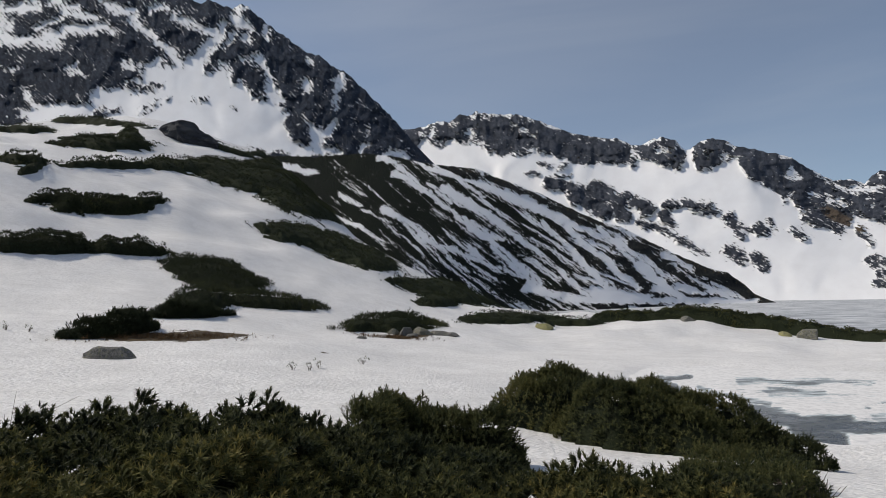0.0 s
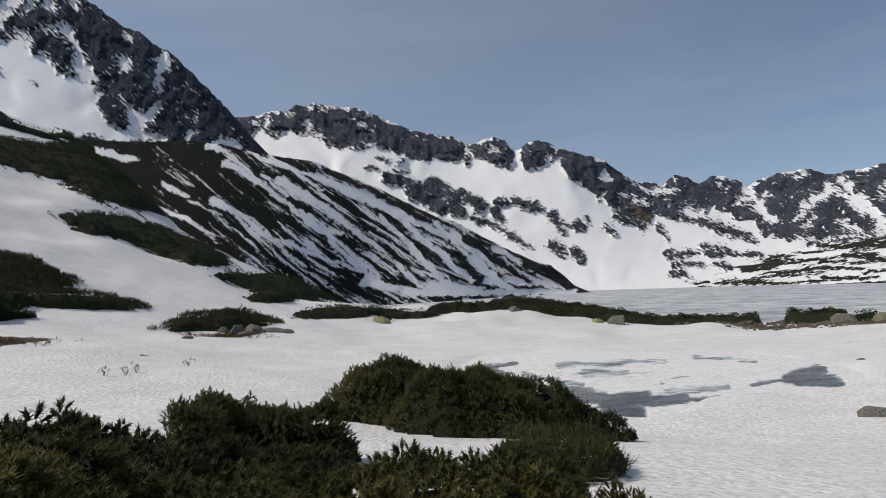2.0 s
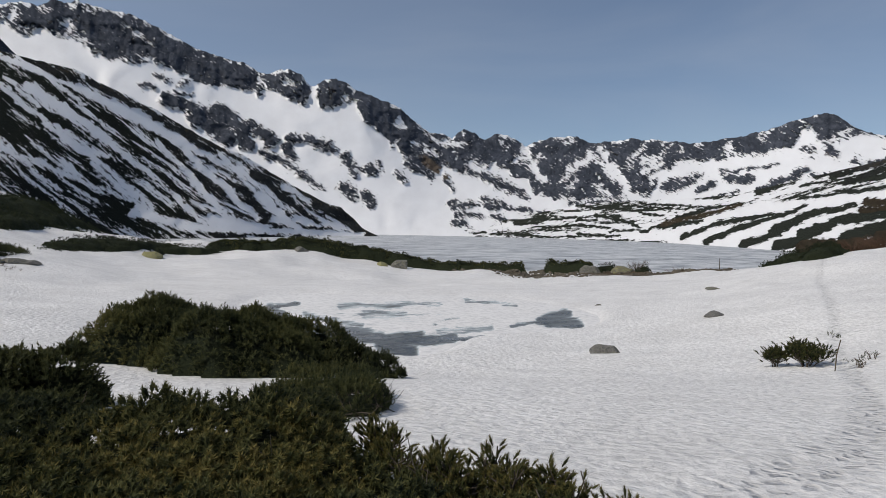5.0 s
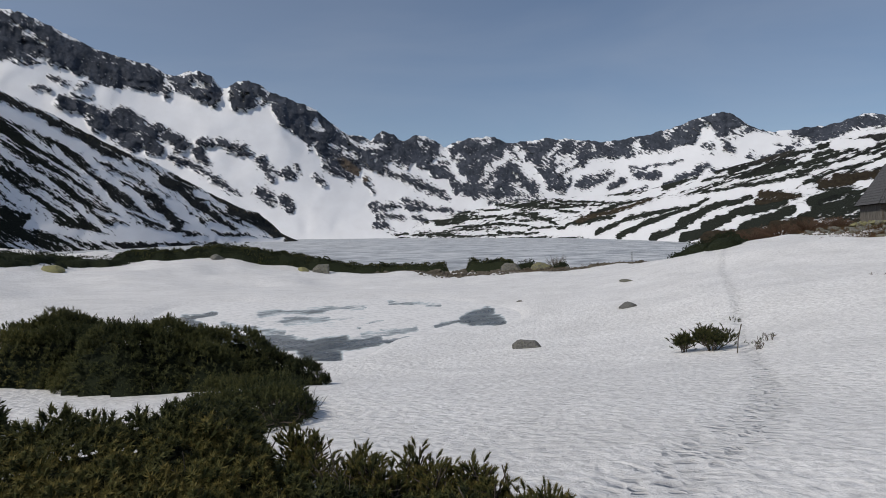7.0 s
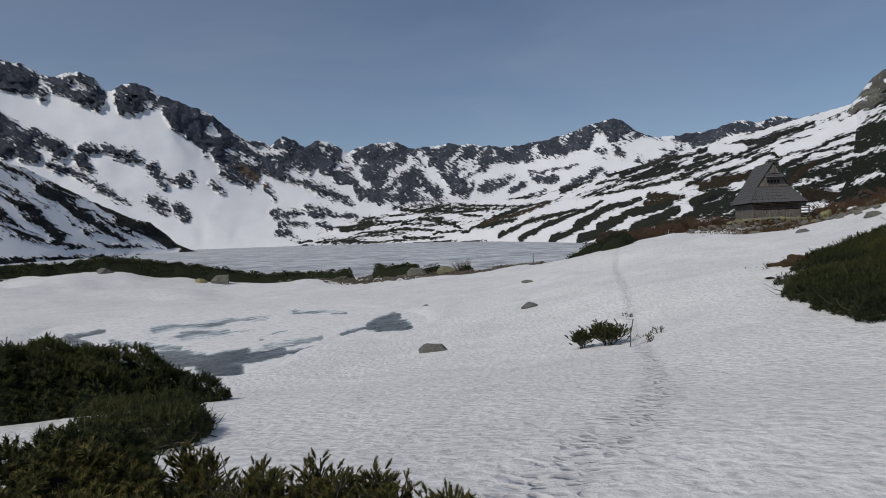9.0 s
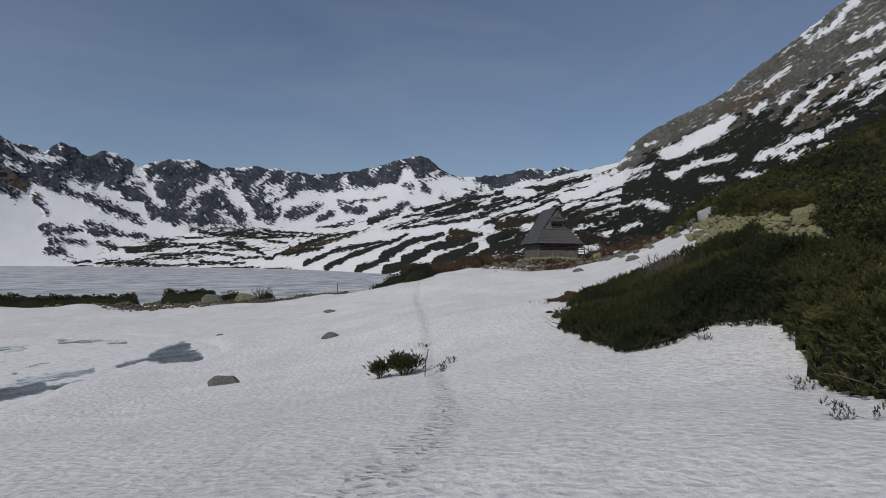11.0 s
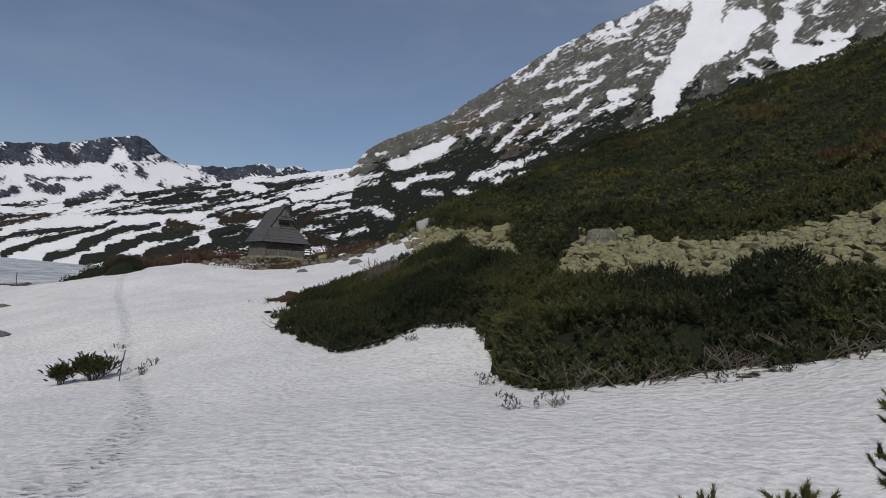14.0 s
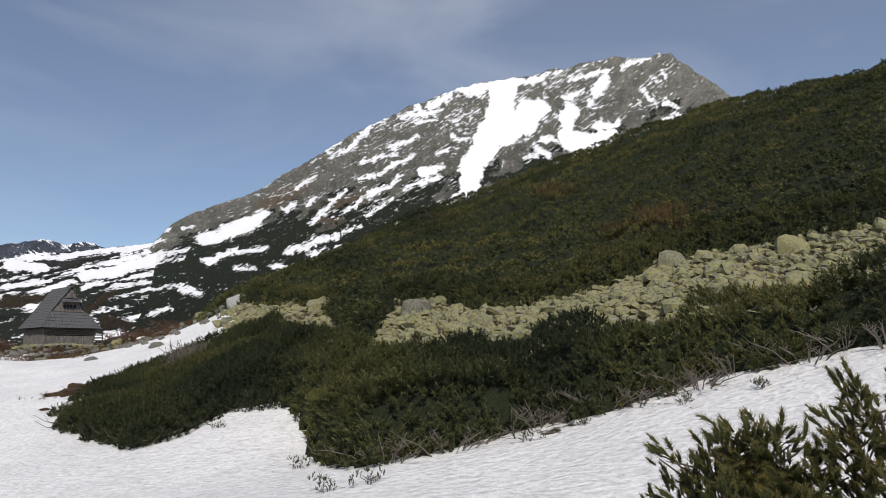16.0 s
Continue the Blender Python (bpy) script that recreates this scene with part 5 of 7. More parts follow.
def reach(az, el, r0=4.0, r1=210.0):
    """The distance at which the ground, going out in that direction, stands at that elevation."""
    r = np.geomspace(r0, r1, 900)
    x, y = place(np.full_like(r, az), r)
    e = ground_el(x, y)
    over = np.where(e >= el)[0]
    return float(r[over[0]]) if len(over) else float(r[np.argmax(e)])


def thicket(label, shape, span, height, kind, count, seed, size=1.0, hue_and_light=0.0, cell=1.0, thin=0.0, name="dwarf_pine", loose=0.28, branches=0, body=0.88, ragged=0.30):
    """A dwarf pine thicket: shape(az, r, el) is above 0 inside, span holds its azimuths and distances; height by
    azimuth. A dark mound, standing in for the shaded inside, carries the shoots.
    """
    rng = np.random.default_rng(seed)
    a0, a1, r0, r1 = span
    mid = 0.5 * (r0 + r1)
    step_m = cell * (0.16 if kind == "near" else 0.3 if kind == "mid" else 0.8)
    az = np.linspace(a0, a1, max(8, int(abs(a1 - a0) / 57.3 * mid / step_m)))
    r = np.linspace(r0, r1, max(8, int((r1 - r0) / step_m)))
    A, Rr = np.meshgrid(az, r)

    def lift(A, Rr):
        x, y = place(A, Rr)
        s = shape(A, Rr, ground_el(x, y)) + ragged * fbm(x / 1.3 / size, y / 1.3 / size, 3, seed + 2)
        bumps = 0.78 + 0.38 * fbm(x / (1.5 * size), y / (1.5 * size), 3, seed) + (0.24 * fbm(x / 0.45, y / 0.45, 2, seed + 8) if kind == "near" else 0.2 * fbm(x / 0.8, y / 0.8, 2, seed + 8) if kind == "mid" else 0.0) + 0.2 * fbm(x / 5, y / 5, 2, seed + 1)
        return s, along(height, A) * (0.12 + 0.88 * step(0.0, 0.5, s)) * step(-0.04, 0.06, s) * np.clip(bumps, 0.7 if kind == "near" else 0.5, 1.35)

    S, H = lift(A, Rr)
    X, Y = place(A, Rr)
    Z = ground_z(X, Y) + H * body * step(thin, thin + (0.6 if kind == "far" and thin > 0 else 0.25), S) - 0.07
    faces = grid_faces(len(r), len(az))
    if a1 < a0:
        faces = faces[:, ::-1]
    faces = faces[(S.ravel()[faces] > thin).any(1)]
    used = np.unique(faces)
    remap = np.zeros(X.size, int)
    remap[used] = np.arange(len(used))
    thing = tagged(new(name), label, "dwarf pine", "dwarf pine thickets")
    cx, cy = float(X.ravel()[used].mean()), float(Y.ravel()[used].mean())
    thing.location = (cx, cy, float(ground_z(cx, cy)))
    off = np.array(thing.location)
    # added sheet under the shoots, coloured as the thicket's inner shade
    me = set_mesh("shaded_inside", np.stack([X, Y, Z], -1).reshape(-1, 3)[used] - off, remap[faces][:, ::-1])
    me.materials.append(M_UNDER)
    under = new("shaded_inside", me)
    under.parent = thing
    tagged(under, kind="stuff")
    share = max(0.02, len(faces) / max(1, (len(r) - 1) * (len(az) - 1)))
    tries = int(count * 1.6 / share)
    ta = rng.uniform(min(a0, a1), max(a0, a1), tries)
    tr = np.sqrt(rng.uniform(r0**2, r1**2, tries))
    s, h = lift(ta, tr)
    keep = np.where(s > 0.0)[0][:count]
    ta, tr, s, h = ta[keep], tr[keep], s[keep], h[keep]
    tx, ty = place(ta, tr)
    e = 0.25 * size
    ax, rx = polar(tx + e, ty)
    ay, ry = polar(tx, ty + e)
    gz = ground_z(tx, ty)
    gzx = (lift(ax, rx)[1] - h + ground_z(tx + e, ty) - gz) / e
    gzy = (lift(ay, ry)[1] - h + ground_z(tx, ty + e) - gz) / e
    nrm = np.stack([-0.5 * gzx, -0.5 * gzy, np.ones_like(tx)], -1)
    nrm /= np.linalg.norm(nrm, axis=1, keepdims=True)
    down = rng.uniform(0, 1, len(tx)) ** 1.5
    z = gz + h * (1 - 0.9 * down * step(0.75, 0.0, s)) - 0.02 * size
    if kind != "far":
        z = z + 0.16 * size * rng.uniform(0, 1, len(tx)) ** 4  # single shoots stand above the rest
    pts = np.stack([tx, ty, z], -1) - off
    # tone: patchy needle colour, plus sunlit paleness set into the near rim
    tone = 0.55 * fbm(tx / 2.4 / size, ty / 2.4 / size, 3, seed + 5) * (1.0 if kind == "near" else 0.8) + (0.45 * fbm(tx / 7.0, ty / 7.0, 3, seed + 6) if count > 15000 else 0.0) + (0.28 * step(5.0, 4.3, tr) * step(9, 2, ta) * step(-0.1, 0.25, fbm(tx / 0.9, ty / 0.9, 3, seed + 7)) + 0.12 * step(-18, -26, ta) if kind == "near" else 0.0) - (0.26 * step(-104, -92, ta) if kind == "mid" and count > 15000 else 0.0) + rng.normal(0, 0.13 if kind == "near" else 0.08, len(tx)) + hue_and_light - 0.05
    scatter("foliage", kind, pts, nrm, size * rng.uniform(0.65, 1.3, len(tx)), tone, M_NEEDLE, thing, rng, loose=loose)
    # bare limbs that show at the rim
    if branches:
        rim = np.where((s > 0.0) & (s < 0.35))[0]
        lines = []
        for i in rng.choice(rim, min(branches, len(rim)), replace=False):
            p = np.array([tx[i], ty[i], gz[i] + 0.03]) - off
            d = np.array([rng.normal(), rng.normal(), 0.0]) * 0.25 * size
            lines.append(([p - d * 0.8 - (0, 0, 0.05), p + (0, 0, 0.08 * size), p + d * 0.7 + (0, 0, 0.16 * size), p + d * 1.1 + (0, 0, 0.34 * size)], 0.014 * size, 0.004 * size))
        tagged(twigs("branch", lines, M_BARK, thing), kind="stuff")
    return thing


def patches(rows):
    """A shape of ellipses in azimuth and elevation of the ground: degrees, degrees, half width, half height, turn up to the right."""
    def shape(az, r, el):
        best = np.full(np.shape(az), -9.0)
        for a, e, ra, re, turn in rows:
            c, s = math.cos(radians(turn)), math.sin(radians(turn))
            da, de = -(az - a), el - e
            best = np.maximum(best, 1 - np.sqrt(((da * c + de * s) / ra) ** 2 + ((-da * s + de * c) / re) ** 2))
        return best
    return shape


# the low default puts the hill pines' backlit darkness into needle colour
def pine(label, rows, height, kind, count, seed, size=1.0, hue_and_light=-0.4, cell=0.45, near=8.0, far=215.0, thin=0.0, branches=0):
    """A thicket where the ground shows within the given ellipses."""
    a0, a1 = max(a + ra * 1.3 for a, e, ra, re, t in rows), min(a - ra * 1.3 for a, e, ra, re, t in rows)
    lo = min(e - re * 1.3 for a, e, ra, re, t in rows)
    hi = max(e + re * 1.3 for a, e, ra, re, t in rows)
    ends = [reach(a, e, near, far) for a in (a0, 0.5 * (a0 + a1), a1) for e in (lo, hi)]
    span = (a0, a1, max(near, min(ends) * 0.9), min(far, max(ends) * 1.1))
    if isinstance(height, (int, float)):
        height = [(0, height)]
    return thicket(label, patches(rows), span, height, kind, count, seed, size, hue_and_light, cell, thin, branches=branches, body=0.7, ragged=0.28)


# close to the standing place: shapes in azimuth and distance
def front_shape(az, r, el):
    inner = along([(50, 3.0), (10, 2.5), (-12, 2.3), (-24, 2.4), (-35, 2.9), (-54, 3.0)], az)
    outer = along([(50, 7.0), (34, 6.8), (20, 6.4), (8, 5.9), (0, 5.5), (-10, 5.2), (-18, 5.2), (-23, 5.6), (-26, 5.8), (-28.5, 4.6), (-33, 4.2), (-45, 4.1), (-54, 3.6), (-56, 3.2)], az)
    return np.minimum(np.minimum((outer - r) / 0.5, (r - inner) / 0.4), np.minimum(1.0, (44.5 - az) / 4.0 - 0.5 * np.abs(r - 5.0) / 2)) + 0.06


def lobes(rows):
    """A shape of round lobes: azimuth, distance, half widths across and in depth."""
    def shape(az, r, el):
        best = np.full(np.shape(az), -9.0)
        for a, d, across, deep in rows:
            best = np.maximum(best, 1 - np.sqrt(((az - a) * d / 57.3 / across) ** 2 + ((r - d) / deep) ** 2))
        return best
    return shape


big_shape = lobes([(-9.0, 16.4, 1.2, 1.6), (-11, 16.4, 1.8, 2.0), (-14.5, 16.2, 1.8, 1.9), (-18, 15.8, 1.7, 1.6), (-21.5, 15.6, 1.6, 1.3), (-25, 15.4, 1.4, 1.0), (-27.6, 15.2, 0.9, 0.7), (-29.2, 15.0, 0.5, 0.4), (-14, 14.6, 1.5, 0.7), (-18, 14.0, 1.2, 0.55), (-21.5, 13.9, 1.1, 0.5)])
low_shape = lobes([(-22, 9.2, 0.5, 0.4), (-24.5, 9.5, 0.7, 0.6), (-26.6, 9.0, 0.5, 0.8), (-25.4, 11.2, 0.7, 0.45), (-27.6, 10.4, 0.4, 0.5), (-22.6, 11.6, 0.5, 0.3)])


def side_shape(az, r, el):
    best = np.full(np.shape(az), -9.0)
    for a, d, across, deep in ((3.6, 10.6, 0.95, 0.7), (-0.5, 10.4, 0.8, 0.55), (-3.6, 10.3, 0.6, 0.5), (6.6, 9.6, 0.5, 0.4)):
        best = np.maximum(best, 1 - np.sqrt(((az - a) * d / 57.3 / across) ** 2 + ((r - d) / deep) ** 2))
    return best


# first thicket: needle tone raised to carry sunlit brightness
thicket("dense dark green dwarf pine thicket rising from the snow", front_shape, (48, -57, 2.1, 7.4), [(40, 1.28), (30, 1.18), (19, 0.95), (9, 0.72), (0, 0.60), (-6, 0.55), (-20, 0.54), (-25, 0.45), (-29, 0.30), (-36, 0.2), (-54, 0.15)], "near", 5600, 101, 1.0, 0.10, branches=110, body=0.84, ragged=0.42)
thicket("broad rounded dwarf pine thicket beside the pond", big_shape, (-2, -33, 12.4, 19.6), [(-4, 1.45), (-6, 1.52), (-9, 1.55), (-12, 1.52), (-15, 1.45), (-18, 1.32), (-21, 1.18), (-24.5, 1.02), (-28, 0.8), (-31, 0.5)], "mid", 8500, 103, 0.8, -0.02, branches=90, body=0.8, ragged=0.5)
thicket("low sprawling dwarf pine half under the snow", low_shape, (-12, -32, 7.6, 14), [(-14, 0.36), (-20, 0.38), (-27, 0.45)], "mid", 1100, 105, 0.72, -0.16, branches=120, body=0.5, ragged=0.75, thin=0.12)
thicket("small dwarf pine bush in the snow", side_shape, (11, -9.5, 8.6, 11.9), [(5, 1.0), (1, 0.92), (-3, 0.95)], "mid", 2200, 104, 0.85, -0.03, branches=20)
pine("dark dwarf pine patch on the snowy hillside", [(12.26, 5.72, 4.65, 0.95, -10), (8.29, 4.22, 4.75, 1.06, -18)], 1.5, "far", 3600, 110, 0.7)
pine("long low dwarf pine strip across the snow slope", [(32.15, 4.37, 4.23, 0.52, 0), (26.3, 4.26, 3.29, 0.37, -5)], 1.4, "far", 4200, 111, 0.55)
pine("dwarf pine patch on the upper snow slope", [(28.21, 7.7, 3.8, 0.65, 2), (31.52, 8.05, 2.25, 0.18, 8), (25.55, 8.05, 2.1, 0.18, 12)], 1.6, "far", 4000, 112, 0.7)
pine("dwarf pine mound beside bare brown turf", [(19.78, 2.25, 4.29, 1.29, -14), (15.6, -0.16, 4.95, 0.49, -6), (20.64, -0.08, 3.12, 0.76, 8)], 1.25, "mid", 4600, 113, 1.5, cell=0.8, branches=40)
pine("dwarf pine fringe along bare brown turf", [(26.36, -2.34, 2.44, 0.27, 5), (29.13, -2.54, 2.01, 0.18, 0), (21.73, -1.1, 3.29, 0.18, 0)], 1.1, "mid", 3200, 114, 1.35, cell=0.8, branches=40)
pine("low dwarf pine bush on a stony rise", [(4.81, -2.43, 4.63, 0.5, 0), (7.32, -2.64, 1.75, 0.18, 0)], 1.1, "mid", 2400, 115, 1.35, cell=0.8, branches=30)
pine("dense dark dwarf pine over the whole shoulder", [(17.58, 10.74, 5.16, 1.25, -12), (13.5, 9.71, 4.87, 1.87, -20), (11.28, 8.07, 4.2, 0.7, -14), (22.16, 11.35, 3.55, 0.47, 0), (14.24, 11.8, 3.88, 0.54, 0)], 1.8, "far", 8000, 116, 1.0, cell=1.0)
pine("dwarf pine bank at the foot of the spur", [(-0.8, 0.61, 5.58, 0.91, -10), (-7.36, -0.49, 5.49, 0.35, -6), (3.26, 1.53, 2.29, 0.2, -6), (0.23, -0.28, 2.54, 0.41, 0)], 1.5, "far", 2900, 117, 0.68)
pine("dwarf pine strip between snow and shore", [(-4.81, -1.92, 3.78, 0.4, 0), (-11.51, -2.32, 2.82, 0.2, 0), (-8.82, -1.91, 2.48, 0.18, 0)], 1.2, "far", 2400, 118, 0.55)
thicket("dwarf pine hedge along the lake shore", lambda az, r, el: np.minimum((2.6 - np.abs(r - along([(-13, 92), (-20, 95), (-28, 96), (-41, 96)], az))) / 1.6, np.minimum((-13.0 - az) / 1.2, (az + 41.0) / 0.7)), (-12, -41.5, 87, 101), [(-14, 1.3), (-24, 1.7), (-30, 1.8), (-36, 1.7), (-40, 1.9)], "far", 8500, 119, 0.62, -0.05, body=0.98, ragged=0.12)
thicket("dwarf pine hedge along the lake shore", lambda az, r, el: np.minimum((2.0 - np.abs(r - 97.5)) / 1.3, np.minimum((-42.6 - az) / 0.6, (az + 47.0) / 0.6)), (-42, -47.6, 94, 101), [(-43, 2.0), (-46.5, 1.7)], "far", 2000, 123, 0.5, body=0.98, ragged=0.12)
pine("low dwarf pine clump on the lake shore", [(-47.8, -3.1, 1.8, 0.2, 5), (-52, -2.9, 1.5, 0.15, 5)], 1.3, "far", 800, 120, 0.5, far=112)
pine("dark dwarf pine at the end of the shore", [(-57.5, -2.2, 1.0, 0.15, 8), (-62, -1.7, 2.2, 0.25, 15), (-64.5, -1.3, 1.6, 0.2, 15)], 1.4, "far", 1300, 121, 0.5, far=112)
pine("dwarf pine patches under the crest of the hill", [(28.14, 12.69, 3.83, 0.44, 4), (33.8, 10.8, 1.97, 0.29, 0), (33.24, 10.22, 1.01, 0.21, 30), (27.69, 10.99, 4.26, 0.18, 4), (26.51, 13.47, 0.83, 0.36, 0)], 1.7, "far", 3800, 122, 1.0, cell=0.8)
pine("dark dwarf pine line along the crest of the hill", [(33.88, 13.1, 2.15, 0.18, 6), (28.58, 14.31, 4.01, 0.18, 2), (19.01, 13.0, 2.78, 0.19, -14), (15.21, 12.63, 2.41, 0.18, -4)], 1.6, "far", 1700, 124, 0.9, cell=0.8)

LOW_EDGE = [(-75.8, 23), (-78.3, 20.5), (-80.6, 17.8), (-83.3, 15.9), (-87, 16.3), (-90, 17.1), (-94.5, 16.4), (-96.6, 15.0), (-97.8, 12.2), (-99.5, 11), (-102, 10.2), (-107, 10.8), (-117, 12), (-125, 12), (-130, 12.4), (-136, 12.8), (-141, 12.2), (-155, 12)]


def lower_slope(az, r, el):
    d = np.minimum((r - along(LOW_EDGE, az)) / 2.0, (along(SCREE_IN, az) + 1.6 * step(-89, -93, az) * step(-125, -119, az) - r) / 2.0)
    return np.minimum(np.minimum(d, 0.8), np.minimum((-77.9 - az) * r / 57 / 2.0, (az + 152) / 2.0))


def upper_slope(az, r, el):
    d = np.minimum((r - along(SCREE_OUT, az)) / 3.0, (92 - r) / 4.0)
    return np.minimum(np.minimum(d, 0.8), np.minimum((-86 - az) * r / 57 / 3.0, (az + 152) / 2.0))


thicket("wide dwarf pine thicket along the foot of the slope", lower_slope, (-74, -153, 9, 31), [(-77, 0.3), (-80, 0.4), (-85, 0.62), (-92, 0.88), (-100, 1.25), (-150, 1.4)], "mid", 17500, 203, 1.05, 0.11, thin=0.12, branches=240, body=0.72, ragged=0.42)
thicket("dense dwarf pine covering the hillside above the boulders", upper_slope, (-86, -153, 19, 93), [(-90, 1.3), (-150, 1.6)], "far", 31000, 204, 1.0, 0.07, cell=0.8, thin=0.2, body=0.62)


def scree_rim(az, r, el):
    d = (2.2 - np.abs(r - along(SCREE_OUT, az) - 2.0)) / 2.2
    return np.minimum(d, np.minimum((-89 - az) * r / 57 / 2.0, (az + 152) / 2.0))


thicket("dwarf pine fringe hanging over the upper edge of the boulders", scree_rim, (-88, -153, 19, 58), [(-90, 1.0), (-150, 1.2)], "mid", 5000, 205, 1.5, 0.06, thin=0.3, body=0.6)

# ---- rocks ----


def stone_material(name, low, high, lichen, cover):
    mat, nt, bsdf = material(name)
    info = nt.nodes.new("ShaderNodeObjectInfo")
    grain = noise_node(nt, 9.0, 7.0, 0.7)
    stone = ramp_node(nt, grain, [(0.36, low), (0.64, high)])
    patch = math_node(nt, "ADD", noise_node(nt, 8.0, 7.0, 0.8), math_node(nt, "MULTIPLY", info.outputs["Random"], 0.16))
    grown = range_node(nt, patch, cover, cover + 0.12, 0.0, 0.9)
    nt.links.new(mix_node(nt, grown, stone, lichen), bsdf.inputs["Base Color"])
    bsdf.inputs["Roughness"].default_value = 0.85
    nt.links.new(bump_node(nt, grain, 0.7, 0.05), bsdf.inputs["Normal"])
    return mat


M_STONE = stone_material("grey_granite", (0.06, 0.06, 0.057), (0.22, 0.215, 0.20), (0.19, 0.19, 0.10), 0.6)
M_LICHEN = stone_material("lichen_covered_granite", (0.040, 0.040, 0.037), (0.25, 0.245, 0.215), (0.27, 0.255, 0.10), 0.52)
M_SHORE = stone_material("brown_shore_stone", (0.045, 0.038, 0.028), (0.17, 0.145, 0.105), (0.15, 0.13, 0.07), 0.6)
M_PALE = stone_material("pale_granite", (0.22, 0.22, 0.21), (0.42, 0.42, 0.40), (0.3, 0.3, 0.2), 0.75)


def stone_mesh(seed, mat, cuts=2, flat=0.62, rough=0.10):
    """A blocky boulder of unit half width, cut by planes."""
    rng = random.Random(seed)
    bm = bmesh.new()
    bmesh.ops.create_icosphere(bm, subdivisions=cuts, radius=1.0)
    planes = []
    for k in range(12):
        d = Vector((rng.uniform(-1, 1), rng.uniform(-1, 1), rng.uniform(-0.4, 1))).normalized()
        planes.append((d, rng.uniform(0.42, 0.8)))
    for v in bm.verts:
        for d, far in planes:
            over = v.co.dot(d) - far
            if over > 0:
                v.co -= d * over * 0.97
        v.co *= 1 + rough * noise.noise(v.co * 2.3 + Vector((seed, 0, 0))) + 0.5 * rough * noise.noise(v.co * 6.0 + Vector((0, seed, 0)))
        v.co.z *= flat
        v.co.x *= 1.25
    me = bpy.data.meshes.new("boulder")
    bm.to_mesh(me)
    bm.free()
    me.materials.append(mat)
    return me


def block_mesh(seed, mat, cuts):
    """A rough angular block, from a cube worn round at its corners."""
    rng = random.Random(seed)
    bm = bmesh.new()
    bmesh.ops.create_cube(bm, size=1.6)
    bmesh.ops.subdivide_edges(bm, edges=bm.edges[:], cuts=cuts, use_grid_fill=True)
    planes = [(Vector((rng.uniform(-1, 1), rng.uniform(-1, 1), rng.uniform(-0.6, 1))).normalized(), rng.uniform(0.55, 0.85)) for k in range(7)]
    for v in bm.verts:
        v.co = v.co.lerp(v.co.normalized(), 0.55)
        for d, far in planes:
            over = v.co.dot(d) - far
            if over > 0:
                v.co -= d * over * 0.9
        v.co *= 1 + 0.16 * noise.noise(v.co * 1.9 + Vector((seed, 0, 0)))
        v.co.x *= 1.2
        v.co.z *= 0.75
    me = bpy.data.meshes.new("boulder")
    bm.to_mesh(me)
    bm.free()
    me.materials.append(mat)
    return me


BLOCKS = [block_mesh(20 + k, M_LICHEN, 1) for k in range(8)]
STONES = {"stone": [stone_mesh(k, M_STONE, 3) for k in range(4)], "lichen": [block_mesh(20 + k, M_LICHEN, 2) for k in range(8)], "pale": [stone_mesh(50 + k, M_PALE, 3) for k in range(2)]}


def boulder(label, az, r, wide, high, kind="stone", pick=0, turn=0.0, name="boulder"):
    """A boulder half sunk in the snow."""
    ob = new(name, STONES[kind][pick % len(STONES[kind])])
    x, y = place(az, r)
    ob.matrix_world = pose(float(x), float(y), float(ground_z(x, y)) + 0.12 * high, 0, 0, az + turn) @ Matrix.Diagonal((wide * (0.36 if kind == "lichen" else 0.42), wide * 0.34, high * (0.9 if kind == "lichen" else 1.15), 1))
    return tagged(ob, label, "boulder", "boulders in the snow")


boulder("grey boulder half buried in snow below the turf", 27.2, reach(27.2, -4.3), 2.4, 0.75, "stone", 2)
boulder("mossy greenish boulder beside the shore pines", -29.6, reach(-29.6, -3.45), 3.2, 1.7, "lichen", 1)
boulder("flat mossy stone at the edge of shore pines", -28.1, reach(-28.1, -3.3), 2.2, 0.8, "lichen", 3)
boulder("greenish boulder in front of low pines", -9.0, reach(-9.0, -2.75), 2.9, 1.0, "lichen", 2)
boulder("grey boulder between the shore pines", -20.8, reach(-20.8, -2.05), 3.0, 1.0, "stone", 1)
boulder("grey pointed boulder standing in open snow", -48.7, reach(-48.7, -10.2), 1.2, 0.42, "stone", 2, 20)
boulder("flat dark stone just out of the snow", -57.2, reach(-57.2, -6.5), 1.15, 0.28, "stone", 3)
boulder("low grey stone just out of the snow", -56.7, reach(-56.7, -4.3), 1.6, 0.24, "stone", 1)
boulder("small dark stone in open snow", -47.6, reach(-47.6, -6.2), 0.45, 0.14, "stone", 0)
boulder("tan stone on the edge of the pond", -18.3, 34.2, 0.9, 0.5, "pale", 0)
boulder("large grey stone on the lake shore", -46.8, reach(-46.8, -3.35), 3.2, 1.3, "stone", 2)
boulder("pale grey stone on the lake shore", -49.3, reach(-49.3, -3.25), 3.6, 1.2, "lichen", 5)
boulder("pale angular boulder among hillside pines", -89.6, 50.0, 2.6, 1.7, "pale", 1, 10)
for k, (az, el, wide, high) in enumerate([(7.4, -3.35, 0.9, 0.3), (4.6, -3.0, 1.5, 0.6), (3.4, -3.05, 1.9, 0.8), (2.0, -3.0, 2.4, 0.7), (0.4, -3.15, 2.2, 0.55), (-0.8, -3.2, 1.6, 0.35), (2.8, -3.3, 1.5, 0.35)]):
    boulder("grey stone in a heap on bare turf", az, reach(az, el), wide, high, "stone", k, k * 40)
